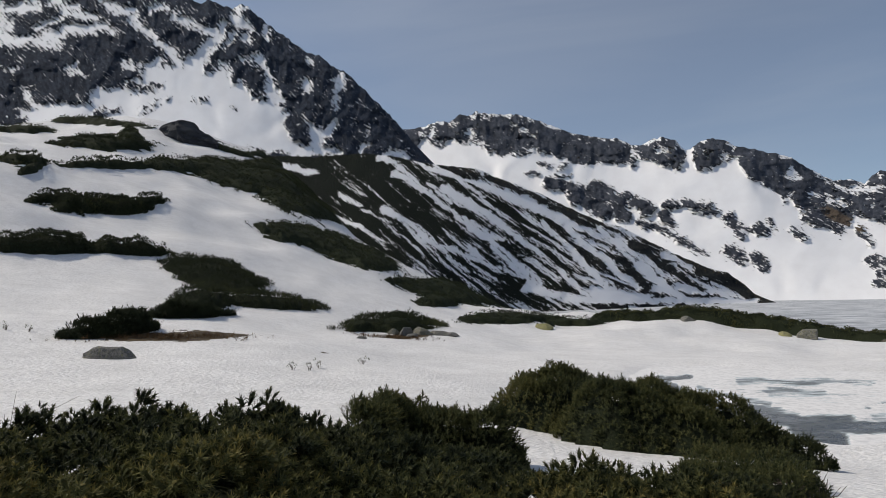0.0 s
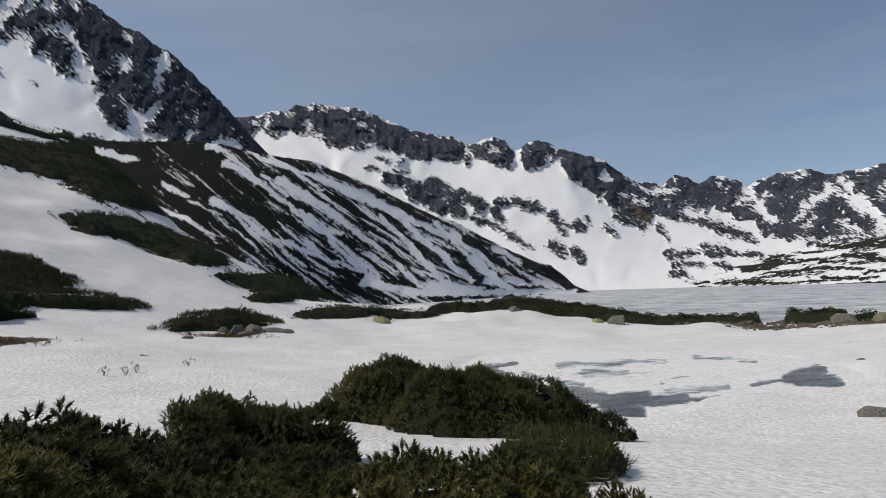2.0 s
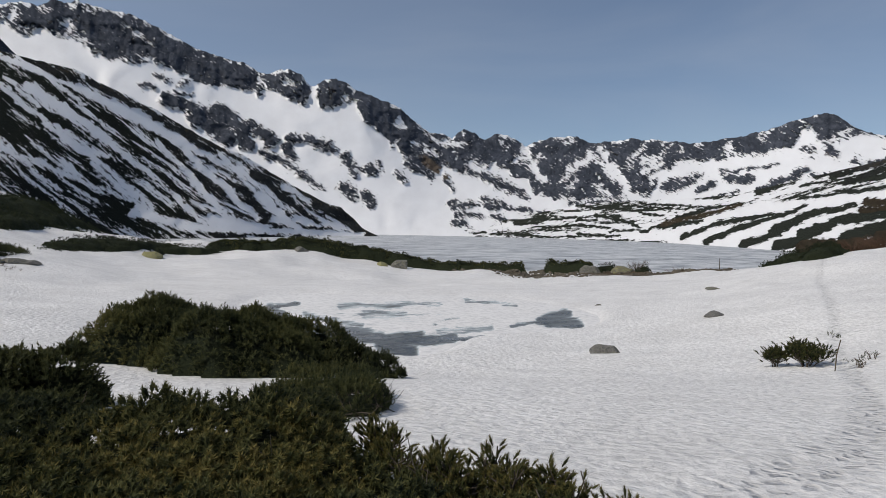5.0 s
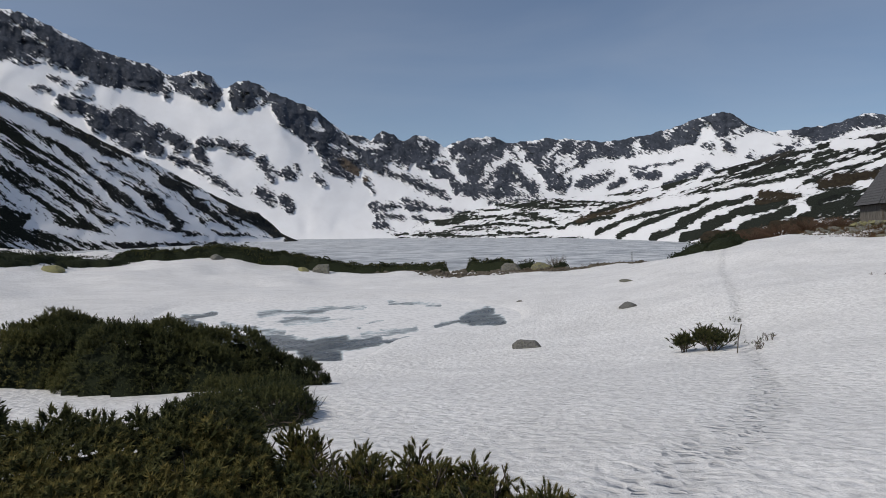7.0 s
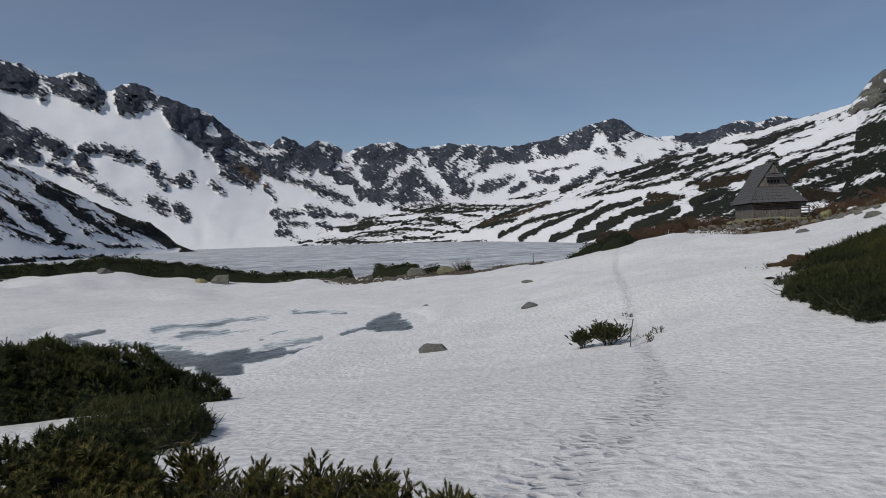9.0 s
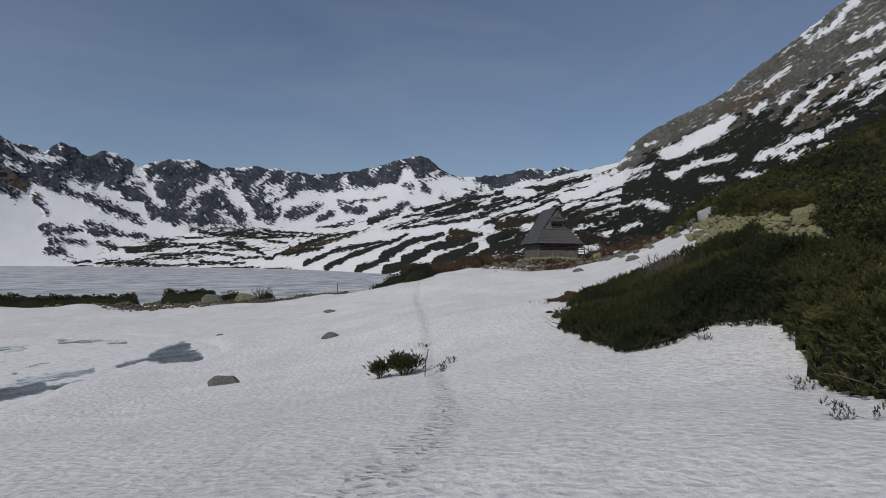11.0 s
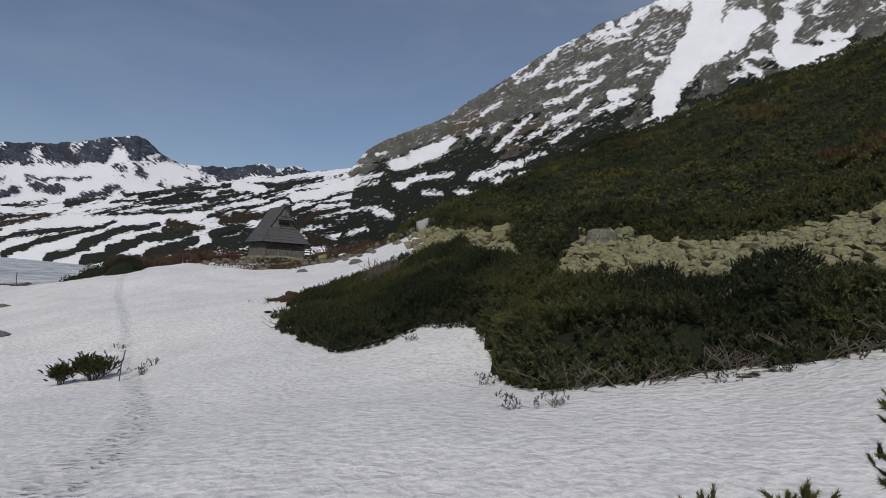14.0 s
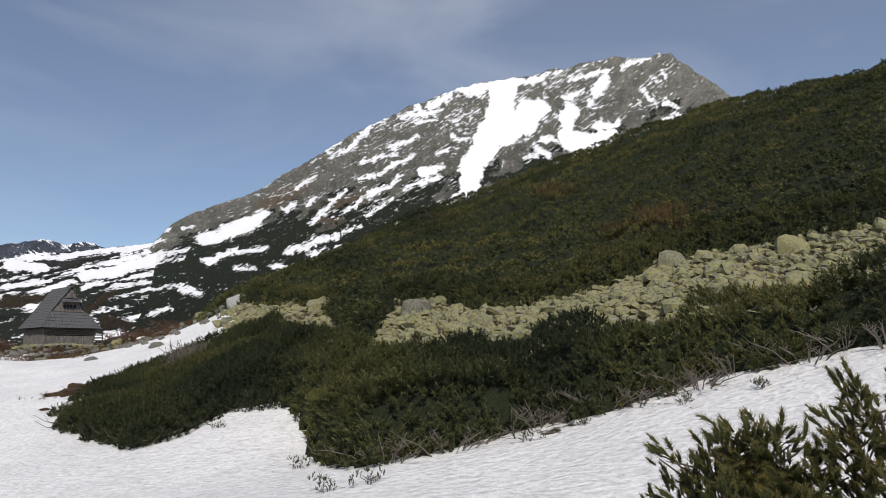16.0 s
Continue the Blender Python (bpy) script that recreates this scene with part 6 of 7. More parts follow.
for k, (az, r, wide, high) in enumerate([(-80.2, 62, 1.3, 0.8), (-81.0, 61, 0.9, 0.6), (-82.2, 63, 1.0, 0.5), (-79.4, 60.5, 0.8, 0.3), (-83.5, 60, 1.4, 0.6), (-85, 58, 1.2, 0.6), (-86.5, 57, 1.6, 0.7), (-84.2, 64, 1.2, 0.5), (-88, 53, 1.4, 0.7), (-77.5, 58, 0.9, 0.25), (-75.2, 52, 1.2, 0.25), (-78.6, 47, 1.3, 0.25)]):
    boulder("mossy stone on the bank below the hut", az, r, wide, high * 1.3, "lichen" if k % 3 == 0 else "stone", k, k * 53)


M_OUTCROP = plain("dark_outcrop", (0.018, 0.020, 0.024), (0.085, 0.088, 0.095), 1.3, 0.9, 1.0, 0.8)
STONES["crag"] = [stone_mesh(120 + k, M_OUTCROP, 4, 0.9, 0.32) for k in range(2)]
for k, (az, r, wide, high) in enumerate([(22.5, 165, 19.0, 5.2), (20.9, 163, 14.0, 3.0)]):
    tagged(boulder("dark rock outcrop on the crest of the hill", az, r, wide, high, "crag", 1, 50 * k, "rock_outcrop"), "dark rock outcrop on the crest of the hill", "rock outcrop")


def boulder_field():
    """Lichen-covered blocks: the nearest are parts, the rest is one mesh."""
    rng = np.random.default_rng(7)
    x0, y0 = place(-118, 24)
    field = tagged(new("boulder_field"), "slope of tumbled granite blocks covered with yellow-green lichen", "boulder field")
    field.location = (float(x0), float(y0), float(ground_z(x0, y0)))
    off = np.array(field.location)
    made, far_v, far_f = 0, [], []
    spotz = []
    for k in range(26000):
        az, r = rng.uniform(-153, -87), math.sqrt(rng.uniform(15**2, 55**2))
        inside = float(scree(np.array(az), np.array(r)))
        if inside < rng.uniform(-0.4, 0.8):
            continue
        big = 0.09 + 0.2 * rng.uniform() ** 2 + (0.36 * rng.uniform() if rng.uniform() < 0.05 else 0)
        x, y = place(az, r)
        if any((x - a) ** 2 + (y - b) ** 2 < (0.68 * (big + c)) ** 2 for a, b, c in spotz[-1400:]):
            continue
        spotz.append((x, y, big))
    for k, (x, y, big) in enumerate(sorted(spotz, key=lambda q: q[0] ** 2 + q[1] ** 2)):
        z = float(ground_z(x, y)) + big * 0.46
        m = pose(x - off[0], y - off[1], z - off[2], rng.uniform(-25, 25), rng.uniform(-25, 25), rng.uniform(0, 360)) @ Matrix.Diagonal((big, big * rng.uniform(0.7, 1.1), big * rng.uniform(0.75, 1.15), 1))
        me = STONES["lichen"][k % 8]
        if made < 300:
            ob = new("boulder", me)
            ob.parent = field
            ob.matrix_local = m
            made += 1
        else:
            me = BLOCKS[k % 8]
            n = len(far_v)
            far_v += [tuple(m @ v.co) for v in me.vertices]
            far_f += [tuple(n + c for c in p.vertices) for p in me.polygons]
    if far_f:
        me = set_mesh("far_boulders", np.array(far_v), np.array(far_f), smooth=False)
        me.materials.append(M_LICHEN)
        ob = new("far_boulders", me)
        ob.parent = field
        tagged(ob, kind="stuff")


boulder_field()
boulder("large lichen-yellow boulder at the top of the scree", -105.0, 30.0, 1.9, 1.0, "lichen", 4)
boulder("grey-green boulder on the upper scree", -127.0, 29.5, 1.7, 1.1, "lichen", 6)
boulder("grey-green boulder beside hillside pines", -136, 26.0, 1.5, 1.0, "lichen", 7)
boulder("rounded pale boulder at the scree's edge", -96.4, 33.5, 1.8, 1.1, "lichen", 0)


def pebbles(name, label, spans, count, size, mat_key, seed):
    """Small stones in one mesh."""
    rng = np.random.default_rng(seed)
    v, f = [], []
    for k in range(count):
        a, ra, r, rr = spans[k % len(spans)]
        az, d = a + rng.normal() * ra, r + rng.normal() * rr
        x, y = place(az, d)
        s = size * rng.uniform(0.4, 1.3)
        m = pose(x, y, float(ground_z(x, y)) + s * 0.2, rng.uniform(-20, 20), rng.uniform(-20, 20), rng.uniform(0, 360)) @ Matrix.Diagonal((s, s, s, 1))
        me = BLOCKS[k % 8]
        n = len(v)
        v += [tuple(m @ q.co) for q in me.vertices]
        f += [tuple(n + c for c in p.vertices) for p in me.polygons]
    me = set_mesh(name, np.array(v), np.array(f), smooth=False)
    me.materials.append(M_SHORE if mat_key == "shore" else M_STONE)
    return tagged(new(name, me), label, "stones", kind="stuff")


pebbles("shore_stones", "rubble of grey stones along the lake shore", [(-41, 2.6, 95, 2.0), (-46, 3, 95, 2), (-52, 3, 93, 2), (-37.5, 1.2, 91, 1.2), (-39.5, 1.6, 90, 1)], 240, 0.36, "shore", 31)
pebbles("bank_stones", "mossy stones strewn over the bank by the hut", [(-82, 2.5, 62, 4), (-86, 2.5, 57, 5), (-78, 2.5, 68, 3), (-73, 1.8, 70, 1.5)], 260, 0.34, "stone", 32)


# ---- hut ----
M_WOOD = plain("weathered_grey_wood", (0.07, 0.065, 0.06), (0.26, 0.24, 0.215), 7.0, 0.85, 0.5, 0.02, (1, 1, 0.25))
M_LOG = plain("brown_grey_log", (0.06, 0.05, 0.042), (0.21, 0.175, 0.145), 6.0, 0.85, 0.5, 0.02, (0.2, 1, 1))
M_SHINGLE = plain("dark_weathered_shingles", (0.05, 0.05, 0.053), (0.17, 0.17, 0.175), 9.0, 0.8, 0.6, 0.02, (1, 1, 0.4))
# windows and gaps behind boards: their shadow is put into this colour
M_SHADOWWOOD = plain("shadowed_window_wood", (0.012, 0.011, 0.010), (0.04, 0.036, 0.032), 5.0)


def part(name, bm, mat, parent, label=""):
    me = bpy.data.meshes.new(name)
    bm.to_mesh(me)
    bm.free()
    me.materials.append(mat)
    ob = new(name, me)
    ob.parent = parent
    return tagged(ob, label)


def box(x0, x1, y0, y1, z0, z1, bevel=0.012):
    bm = bmesh.new()
    bmesh.ops.create_cube(bm, size=1.0)
    for v in bm.verts:
        v.co = Vector(((x0, x1)[v.co.x > 0], (y0, y1)[v.co.y > 0], (z0, z1)[v.co.z > 0]))
    if bevel:
        bmesh.ops.bevel(bm, geom=bm.edges[:], offset=bevel, segments=1, affect="EDGES")
    return bm


def slab(corners, thick):
    """A thin board through four corners, thickened along its normal."""
    bm = bmesh.new()
    c = [Vector(p) for p in corners]
    n = (c[1] - c[0]).cross(c[-1] - c[0]).normalized() * thick
    low, high = [bm.verts.new(p) for p in c], [bm.verts.new(p + n) for p in c]
    bm.faces.new(low[::-1])
    bm.faces.new(high)
    k = len(c)
    for i in range(k):
        bm.faces.new((low[i], low[(i + 1) % k], high[(i + 1) % k], high[i]))
    return bm


def lerp(a, b, t):
    return tuple(p + (q - p) * t for p, q in zip(a, b))


def courses(name, a, b, c, d, rows, cols, mat, parent, rng, thick=0.035):
    """Shingle boards over the quad a b (eave) c d (ridge), in overlapping courses."""
    for i in range(rows):
        t0, t1 = i / rows, min(1.0, (i + 1.22) / rows)
        l0, l1, r0, r1 = lerp(a, d, t0), lerp(a, d, t1), lerp(b, c, t0), lerp(b, c, t1)
        n = (Vector(r0) - Vector(l0)).cross(Vector(l1) - Vector(l0)).normalized()
        width = (Vector(r0) - Vector(l0)).length
        count = max(2, int(cols * width))
        for k in range(count):
            s0, s1 = k / count + 0.003, (k + 1) / count - 0.003
            drop = n * (thick * 1.1 + rng.uniform(0, 0.012))
            low0, low1 = Vector(lerp(l0, r0, s0)) + drop, Vector(lerp(l0, r0, s1)) + drop
            top1, top0 = Vector(lerp(l1, r1, s1)), Vector(lerp(l1, r1, s0))
            slide = (low0 - top0).normalized() * rng.uniform(0, 0.05)
            part(name, slab((low0 + slide, low1 + slide, top1, top0), thick), mat, parent)


def build_hut(az, r):
    rng = random.Random(4)
    hut = tagged(new("hut"), "old weathered log hut with steep shingled roof and stone footing", "hut")
    x, y = place(az, r)
    z = float(ground_z(x, y))
    hut.matrix_world = pose(float(x), float(y), z, 0, 0, az + 20)
    W, D, F, H = 2.35, 6.0, 0.35, 2.2  # half width, depth, footing and wall top
    # footing of field stones
    foot = part("footing", box(-W - 0.15, W + 0.15, -0.15, D + 0.15, -1.0, F, 0.03), M_STONE, hut, "rough stone footing")
    for k in range(46):
        side = k % 2
        px, py = (-W - 0.18, rng.uniform(0, D)) if side else (rng.uniform(-W, W), -0.18)
        ob = new("stone", STONES["lichen"][k % 8])
        ob.parent = foot
        s = rng.uniform(0.12, 0.24)
        ob.matrix_local = pose(px, py, rng.uniform(-0.35, F), 0, 0, rng.uniform(0, 360)) @ Matrix.Diagonal((s, s, s * 1.2, 1))
    core = part("wall", box(-W + 0.1, W - 0.1, 0.1, D - 0.1, F - 0.1, H, 0), M_SHADOWWOOD, hut, "inner boarding in a shadow-dark colour")
    # front: upright boards below, logs above
    n = 22
    for k in range(n):
        a, b = -W + 2 * W * k / n, -W + 2 * W * (k + 1) / n
        part("board", box(a + 0.006, b - 0.006, -0.02 - rng.uniform(0, 0.02), 0.09, F - 0.12, F + 0.92 + rng.uniform(-0.04, 0.02), 0.006), M_WOOD, core)
    for k in range(5):
        z0 = F + 0.95 + k * 0.2
        part("log", box(-W - 0.12, W + 0.12, -0.06, 0.13, z0 + 0.012, z0 + 0.19, 0.05), M_LOG, core)
    part("post", box(W * 0.08, W * 0.08 + 0.1, -0.09, 0.0, F + 0.92, H, 0.01), M_LOG, core)
    for xx in (-W, W - 0.14):
        part("post", box(xx, xx + 0.14, -0.07, 0.1, F, H, 0.02), M_LOG, core)
    # side: upright boards with gaps
    n = 26
    for k in range(n):
        a, b = D * k / n, D * (k + 1) / n
        top = H + rng.uniform(-0.05, 0.0)
        part("board", box(-W - 0.03 - rng.uniform(0, 0.02), -W + 0.08, a + 0.012, b - 0.012, F - 0.1, top, 0.006), M_WOOD, core)
        part("board", box(W - 0.08, W + 0.03, a + 0.012, b - 0.012, F - 0.1, top, 0.006), M_WOOD, core)
    part("board", slab(((-W, D, F), (W, D, F), (0.05, D, 6.2), (-0.05, D, 6.2)), 0.06), M_WOOD, core)
    # lean-to rails at the far corner
    for k in range(4):
        part("rail", box(W + 0.1, W + 0.95, 0.3 + 0.02 * k, 0.38 + 0.02 * k, F + 0.1 + 0.3 * k, F + 0.22 + 0.3 * k, 0.02), M_LOG, hut)
    part("corner_post", box(W + 0.88, W + 0.98, 0.28, 0.40, F - 0.3, F + 1.3, 0.02), M_LOG, hut)
    # roof
    e, top, z0 = W + 0.45, 6.35, H - 0.18
    back = D + 0.4
    roof = part("roof", slab(((-e + 0.1, -0.3, z0 - 0.04), (e - 0.1, -0.3, z0 - 0.04), (e - 0.1, back, z0 - 0.04), (-e + 0.1, back, z0 - 0.04)), 0.03), M_SHADOWWOOD, hut, "steep roof of dark grey shingles")
    fx, fy, fz = 1.62, 0.95, 3.75  # top of the front skirt
    rx = 0.0
    ry = 0.75
    # two long sides, split where the front skirt meets them
    courses("shingle", (-e, back, z0), (-e, -0.5, z0), (-fx, fy, fz), (-fx, back, fz), 6, 3.0, M_SHINGLE, roof, rng)
    courses("shingle", (-fx, back, fz), (-fx, fy, fz), (rx, ry, top), (rx, back, top), 8, 3.0, M_SHINGLE, roof, rng)
    courses("shingle", (e, -0.5, z0), (e, back, z0), (fx, back, fz), (fx, fy, fz), 6, 3.0, M_SHINGLE, roof, rng)
    courses("shingle", (fx, fy, fz), (fx, back, fz), (rx, back, top), (rx, ry, top), 8, 3.0, M_SHINGLE, roof, rng)
    courses("shingle", (-e, -0.5, z0), (e, -0.5, z0), (fx, fy, fz), (-fx, fy, fz), 5, 4.0, M_SHINGLE, roof, rng)
    for quad in (((-e, back, z0), (-e, -0.5, z0), (-fx, fy, fz), (-fx, back, fz)), ((-fx, back, fz), (-fx, fy, fz), (rx, ry, top), (rx, back, top)), ((e, -0.5, z0), (e, back, z0), (fx, back, fz), (fx, fy, fz)), ((fx, fy, fz), (fx, back, fz), (rx, back, top), (rx, ry, top)), ((-e, -0.5, z0), (e, -0.5, z0), (fx, fy, fz), (-fx, fy, fz))):
        inward = (Vector(quad[1]) - Vector(quad[0])).cross(Vector(quad[3]) - Vector(quad[0])).normalized() * -0.05
        part("roof_boarding", slab([tuple(Vector(c) + inward) for c in quad], 0.03), M_SHADOWWOOD, roof)
    part("ridge_board", box(-0.09, 0.09, ry - 0.1, back, top - 0.02, top + 0.06, 0.02), M_WOOD, roof)
    # gable above the skirt
    gable = part("gable", slab(((-fx + 0.1, fy + 0.06, fz - 0.05), (fx - 0.1, fy + 0.06, fz - 0.05), (0.05, fy + 0.06, top - 0.1), (-0.05, fy + 0.06, top - 0.1)), 0.05), M_WOOD, hut, "boarded gable with a row of small windows")
    for k in range(11):
        a = -fx + 0.12 + (2 * fx - 0.24) * k / 11
        b = a + (2 * fx - 0.24) / 11 - 0.015
        edge = max(abs(a), abs(b))
        zt = fz + (top - fz) * (1 - edge / fx) - 0.05
        if zt > fz + 0.15:
            part("board", box(a, b, fy - 0.04, fy + 0.02, fz - 0.03, zt, 0.006), M_WOOD, gable)
    part("sill", box(-fx + 0.05, fx - 0.05, fy - 0.14, fy + 0.02, fz - 0.04, fz + 0.05, 0.01), M_LOG, gable)
    for k in range(4):
        a = -0.62 + k * 0.33
        w = part("window", box(a, a + 0.22, fy - 0.075, fy - 0.045, fz + 0.42, fz + 0.72, 0.0), M_SHADOWWOOD, gable, "small dark window")
        part("window_frame", box(a - 0.04, a + 0.26, fy - 0.095, fy - 0.05, fz + 0.35, fz + 0.40, 0.006), M_WOOD, w)
        part("window_frame", box(a - 0.04, a + 0.26, fy - 0.095, fy - 0.05, fz + 0.74, fz + 0.79, 0.006), M_WOOD, w)
    # hood over the windows, and the peak
    courses("shingle", (-0.98, fy - 0.5, fz + 0.95), (0.98, fy - 0.5, fz + 0.95), (0.72, fy + 0.02, fz + 1.45), (-0.72, fy + 0.02, fz + 1.45), 3, 5.0, M_SHINGLE, roof, rng)
    for k in range(6):
        a = -0.6 + 0.2 * k
        edge = max(abs(a), abs(a + 0.19))
        part("board", box(a, a + 0.185, fy - 0.30, fy - 0.27, fz + 1.40, fz + 1.40 + 1.15 * max(0.05, 1 - edge / 0.68), 0.004), M_WOOD, gable)
    return hut


build_hut(-76.85, 76.0)

def terrace_wall():
    """Dry-stone edge of the terrace that the hut stands on."""
    rng = random.Random(61)
    wall = tagged(new("stone_wall"), "low dry-stone wall edging the hut's turf terrace", "stone wall")
    x0, y0 = place(-76.2, 71.0)
    wall.location = (float(x0), float(y0), float(ground_z(x0, y0)))
    off = Vector(wall.location)
    for k in range(120):
        az = -73.4 - 5.8 * (k % 60) / 60 + rng.uniform(-0.04, 0.04)
        x, y = place(az, 71.0 + rng.uniform(-0.25, 0.25))
        s = rng.uniform(0.2, 0.34)
        ob = new("stone", STONES["lichen" if k % 4 == 0 else "stone"][k % 4] if k % 4 == 0 else BLOCKS[k % 8])
        ob.parent = wall
        ob.matrix_local = pose(float(x) - off.x, float(y) - off.y, float(ground_z(x, y)) - off.z + (0.1 if k < 60 else 0.42), rng.uniform(-15, 15), rng.uniform(-15, 15), rng.uniform(0, 360)) @ Matrix.Diagonal((s, s, s, 1))


terrace_wall()
# ---- sticks, posts, bare shrubs ----
M_TWIG = plain("bare_reddish_twigs", (0.06, 0.035, 0.025), (0.20, 0.13, 0.09), 20.0, 0.9)
M_GREYTWIG = plain("dead_grey_twigs", (0.08, 0.07, 0.06), (0.24, 0.21, 0.18), 20.0, 0.9)
M_RUST = plain("dry_rust_grass", (0.045, 0.028, 0.016), (0.16, 0.10, 0.05), 14.0, 0.9)


def at_ground(az, r):
    x, y = place(az, r)
    return np.array([float(x), float(y), float(ground_z(x, y))])


def bare_shrub(label, az, r, wide, high, count, mat, seed, thick=0.012, name="bare_shrub"):
    """A leafless shrub: forking twigs from one root."""
    rng = np.random.default_rng(seed)
    thing = tagged(new(name), label, "shrub", "leafless shrubs")
    p = at_ground(az, r)
    thing.location = p
    lines = []
    for k in range(count):
        a = rng.uniform(0, 2 * np.pi)
        d = np.array([math.cos(a), math.sin(a), 0]) * wide * rng.uniform(0.1, 0.5)
        h = high * rng.uniform(0.55, 1.0)
        root = d * 0.35
        lines.append(([root + (0, 0, -0.08), root + d * 0.35 + (0, 0, 0.4 * h), root + d * 0.8 + (0, 0, 0.75 * h), root + d + rng.normal(0, 0.04, 3) + (0, 0, h)], thick, thick * 0.3))
        for j in range(3):
            q = root + d * (0.3 + 0.2 * j) + np.array([0, 0, (0.4 + 0.18 * j) * h])
            s = np.array([rng.normal(), rng.normal(), 1.0]) * high * 0.16
            lines.append(([q, q + 0.6 * s, q + s], thick * 0.6, thick * 0.25))
    tagged(twigs("twig", lines, mat, thing), kind="stuff")
    return thing


bare_shrub("leafless grey shrub by the lake shore", -50.6, 97, 3.0, 2.2, 40, M_GREYTWIG, 1, 0.03)
bare_shrub("leafless reddish shrub by the lake shore", -54.6, 95, 5.0, 1.8, 60, M_TWIG, 2, 0.035)
bare_shrub("thin leafless shrub above the shore pines", -29.2, 99, 1.4, 2.0, 8, M_GREYTWIG, 3, 0.03)
for k, (az, r, wide, high) in enumerate([(-66.5, 82, 6, 1.5), (-68.5, 80, 6, 1.7), (-70.5, 79, 6, 1.6), (-72.2, 76, 4, 1.6), (-80.8, 74, 4, 1.6), (-82.5, 72, 5, 1.5), (-84.5, 70, 5, 1.3), (-64.5, 84, 5, 1.2)]):
    bare_shrub("reddish-brown leafless shrubs on the bank beside the hut", az, r, wide, high, 75, M_TWIG, 10 + k, 0.038)
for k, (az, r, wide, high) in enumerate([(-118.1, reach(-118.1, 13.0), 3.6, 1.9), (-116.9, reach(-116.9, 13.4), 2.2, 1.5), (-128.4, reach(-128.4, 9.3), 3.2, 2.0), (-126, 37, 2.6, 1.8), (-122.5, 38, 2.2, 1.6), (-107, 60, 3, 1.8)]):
    bare_shrub("rust-brown leafless shrub among hillside pines", az, r, wide, high, 70, M_RUST, 30 + k, 0.026)
for k, (az, r, wide, high) in enumerate([(-85.6, 27.5, 1.5, 1.5), (-86.8, 28.0, 1.2, 1.3)]):
    bare_shrub("leafless grey shrub rising from the dwarf pines", az, r, wide, high, 26, M_GREYTWIG, 90 + k, 0.022)
bare_shrub("small bare twigs out of the snow", 8.5, 15.5, 0.7, 0.45, 16, M_GREYTWIG, 40, 0.006)
bare_shrub("small bare twigs out of the snow", 34.3, 6.6, 0.25, 1.5, 3, M_GREYTWIG, 41, 0.005)
for k, (az, r, high) in enumerate([(10.6, 3.7, 0.8), (30.5, 3.6, 0.95), (-20.5, 4.2, 0.6), (-37.5, 4.0, 0.5)]):
    bare_shrub("dead grey branch standing out of the dwarf pines", az, r, 0.5, high, 3, M_GREYTWIG, 45 + k, 0.007, "dead_branch")
for k in range(16):
    az = -104.0 - 2.5 * k
    bare_shrub("dead grey branches under the rim of the thicket", az, float(along(LOW_EDGE, az)) + 0.5 + 0.35 * math.sin(k * 2.3), 1.7, 0.42, 16, M_GREYTWIG, 60 + k, 0.013, "dead_branches")
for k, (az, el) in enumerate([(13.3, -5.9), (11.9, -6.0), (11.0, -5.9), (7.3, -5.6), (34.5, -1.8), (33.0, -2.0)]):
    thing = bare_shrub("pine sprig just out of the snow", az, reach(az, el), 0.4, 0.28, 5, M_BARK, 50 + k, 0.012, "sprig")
    rg = np.random.default_rng(k)
    scatter("needles", "mid", rg.normal(0, 0.09, (5, 3)) + (0, 0, 0.22), np.tile([0, 0, 1.0], (5, 1)), rg.uniform(0.5, 0.9, 5), np.zeros(5), M_NEEDLE, thing, rg)


def pole(label, az, r, high, radius, bend=0.0, name="pole", mat=None):
    thing = tagged(new(name), label, "pole")
    thing.location = at_ground(az, r)
    side = np.array([math.cos(radians(az)), math.sin(radians(az)), 0.0])
    twigs("shaft", [([(0, 0, -0.3), side * bend * 0.3 + (0, 0, high * 0.5), side * bend + (0, 0, high)], radius, radius * 0.8)], mat or M_BARK, thing)
    return thing


pole("thin dark marker post by the lake shore", -57.1, 90, 2.6, 0.06)
pole("short thin post at the water's edge", -40.8, 99, 1.6, 0.05)
pole("tall thin mast behind the hut", -76.6, 150, 13.0, 0.10, name="mast", mat=M_GREYTWIG)
stick = pole("bent dead pine stem standing in the snow", -65.9, 17.6, 0.75, 0.016, 0.10, "stick")
rg = np.random.default_rng(5)
scatter("needles", "mid", rg.normal(0, 0.05, (7, 3)) * (1.8, 1.8, 0.6) + (0.05, 0.02, 0.82), np.tile([0, 0, 1.0], (7, 1)), rg.uniform(0.35, 0.6, 7), np.full(7, -0.1), M_NEEDLE, stick, rg)
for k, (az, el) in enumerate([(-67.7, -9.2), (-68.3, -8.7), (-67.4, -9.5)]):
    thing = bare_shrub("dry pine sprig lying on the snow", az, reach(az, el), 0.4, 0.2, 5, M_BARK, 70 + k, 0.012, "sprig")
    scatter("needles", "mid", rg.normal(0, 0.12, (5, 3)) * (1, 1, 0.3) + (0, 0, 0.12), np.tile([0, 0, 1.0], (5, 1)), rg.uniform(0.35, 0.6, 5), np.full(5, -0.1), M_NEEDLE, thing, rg)
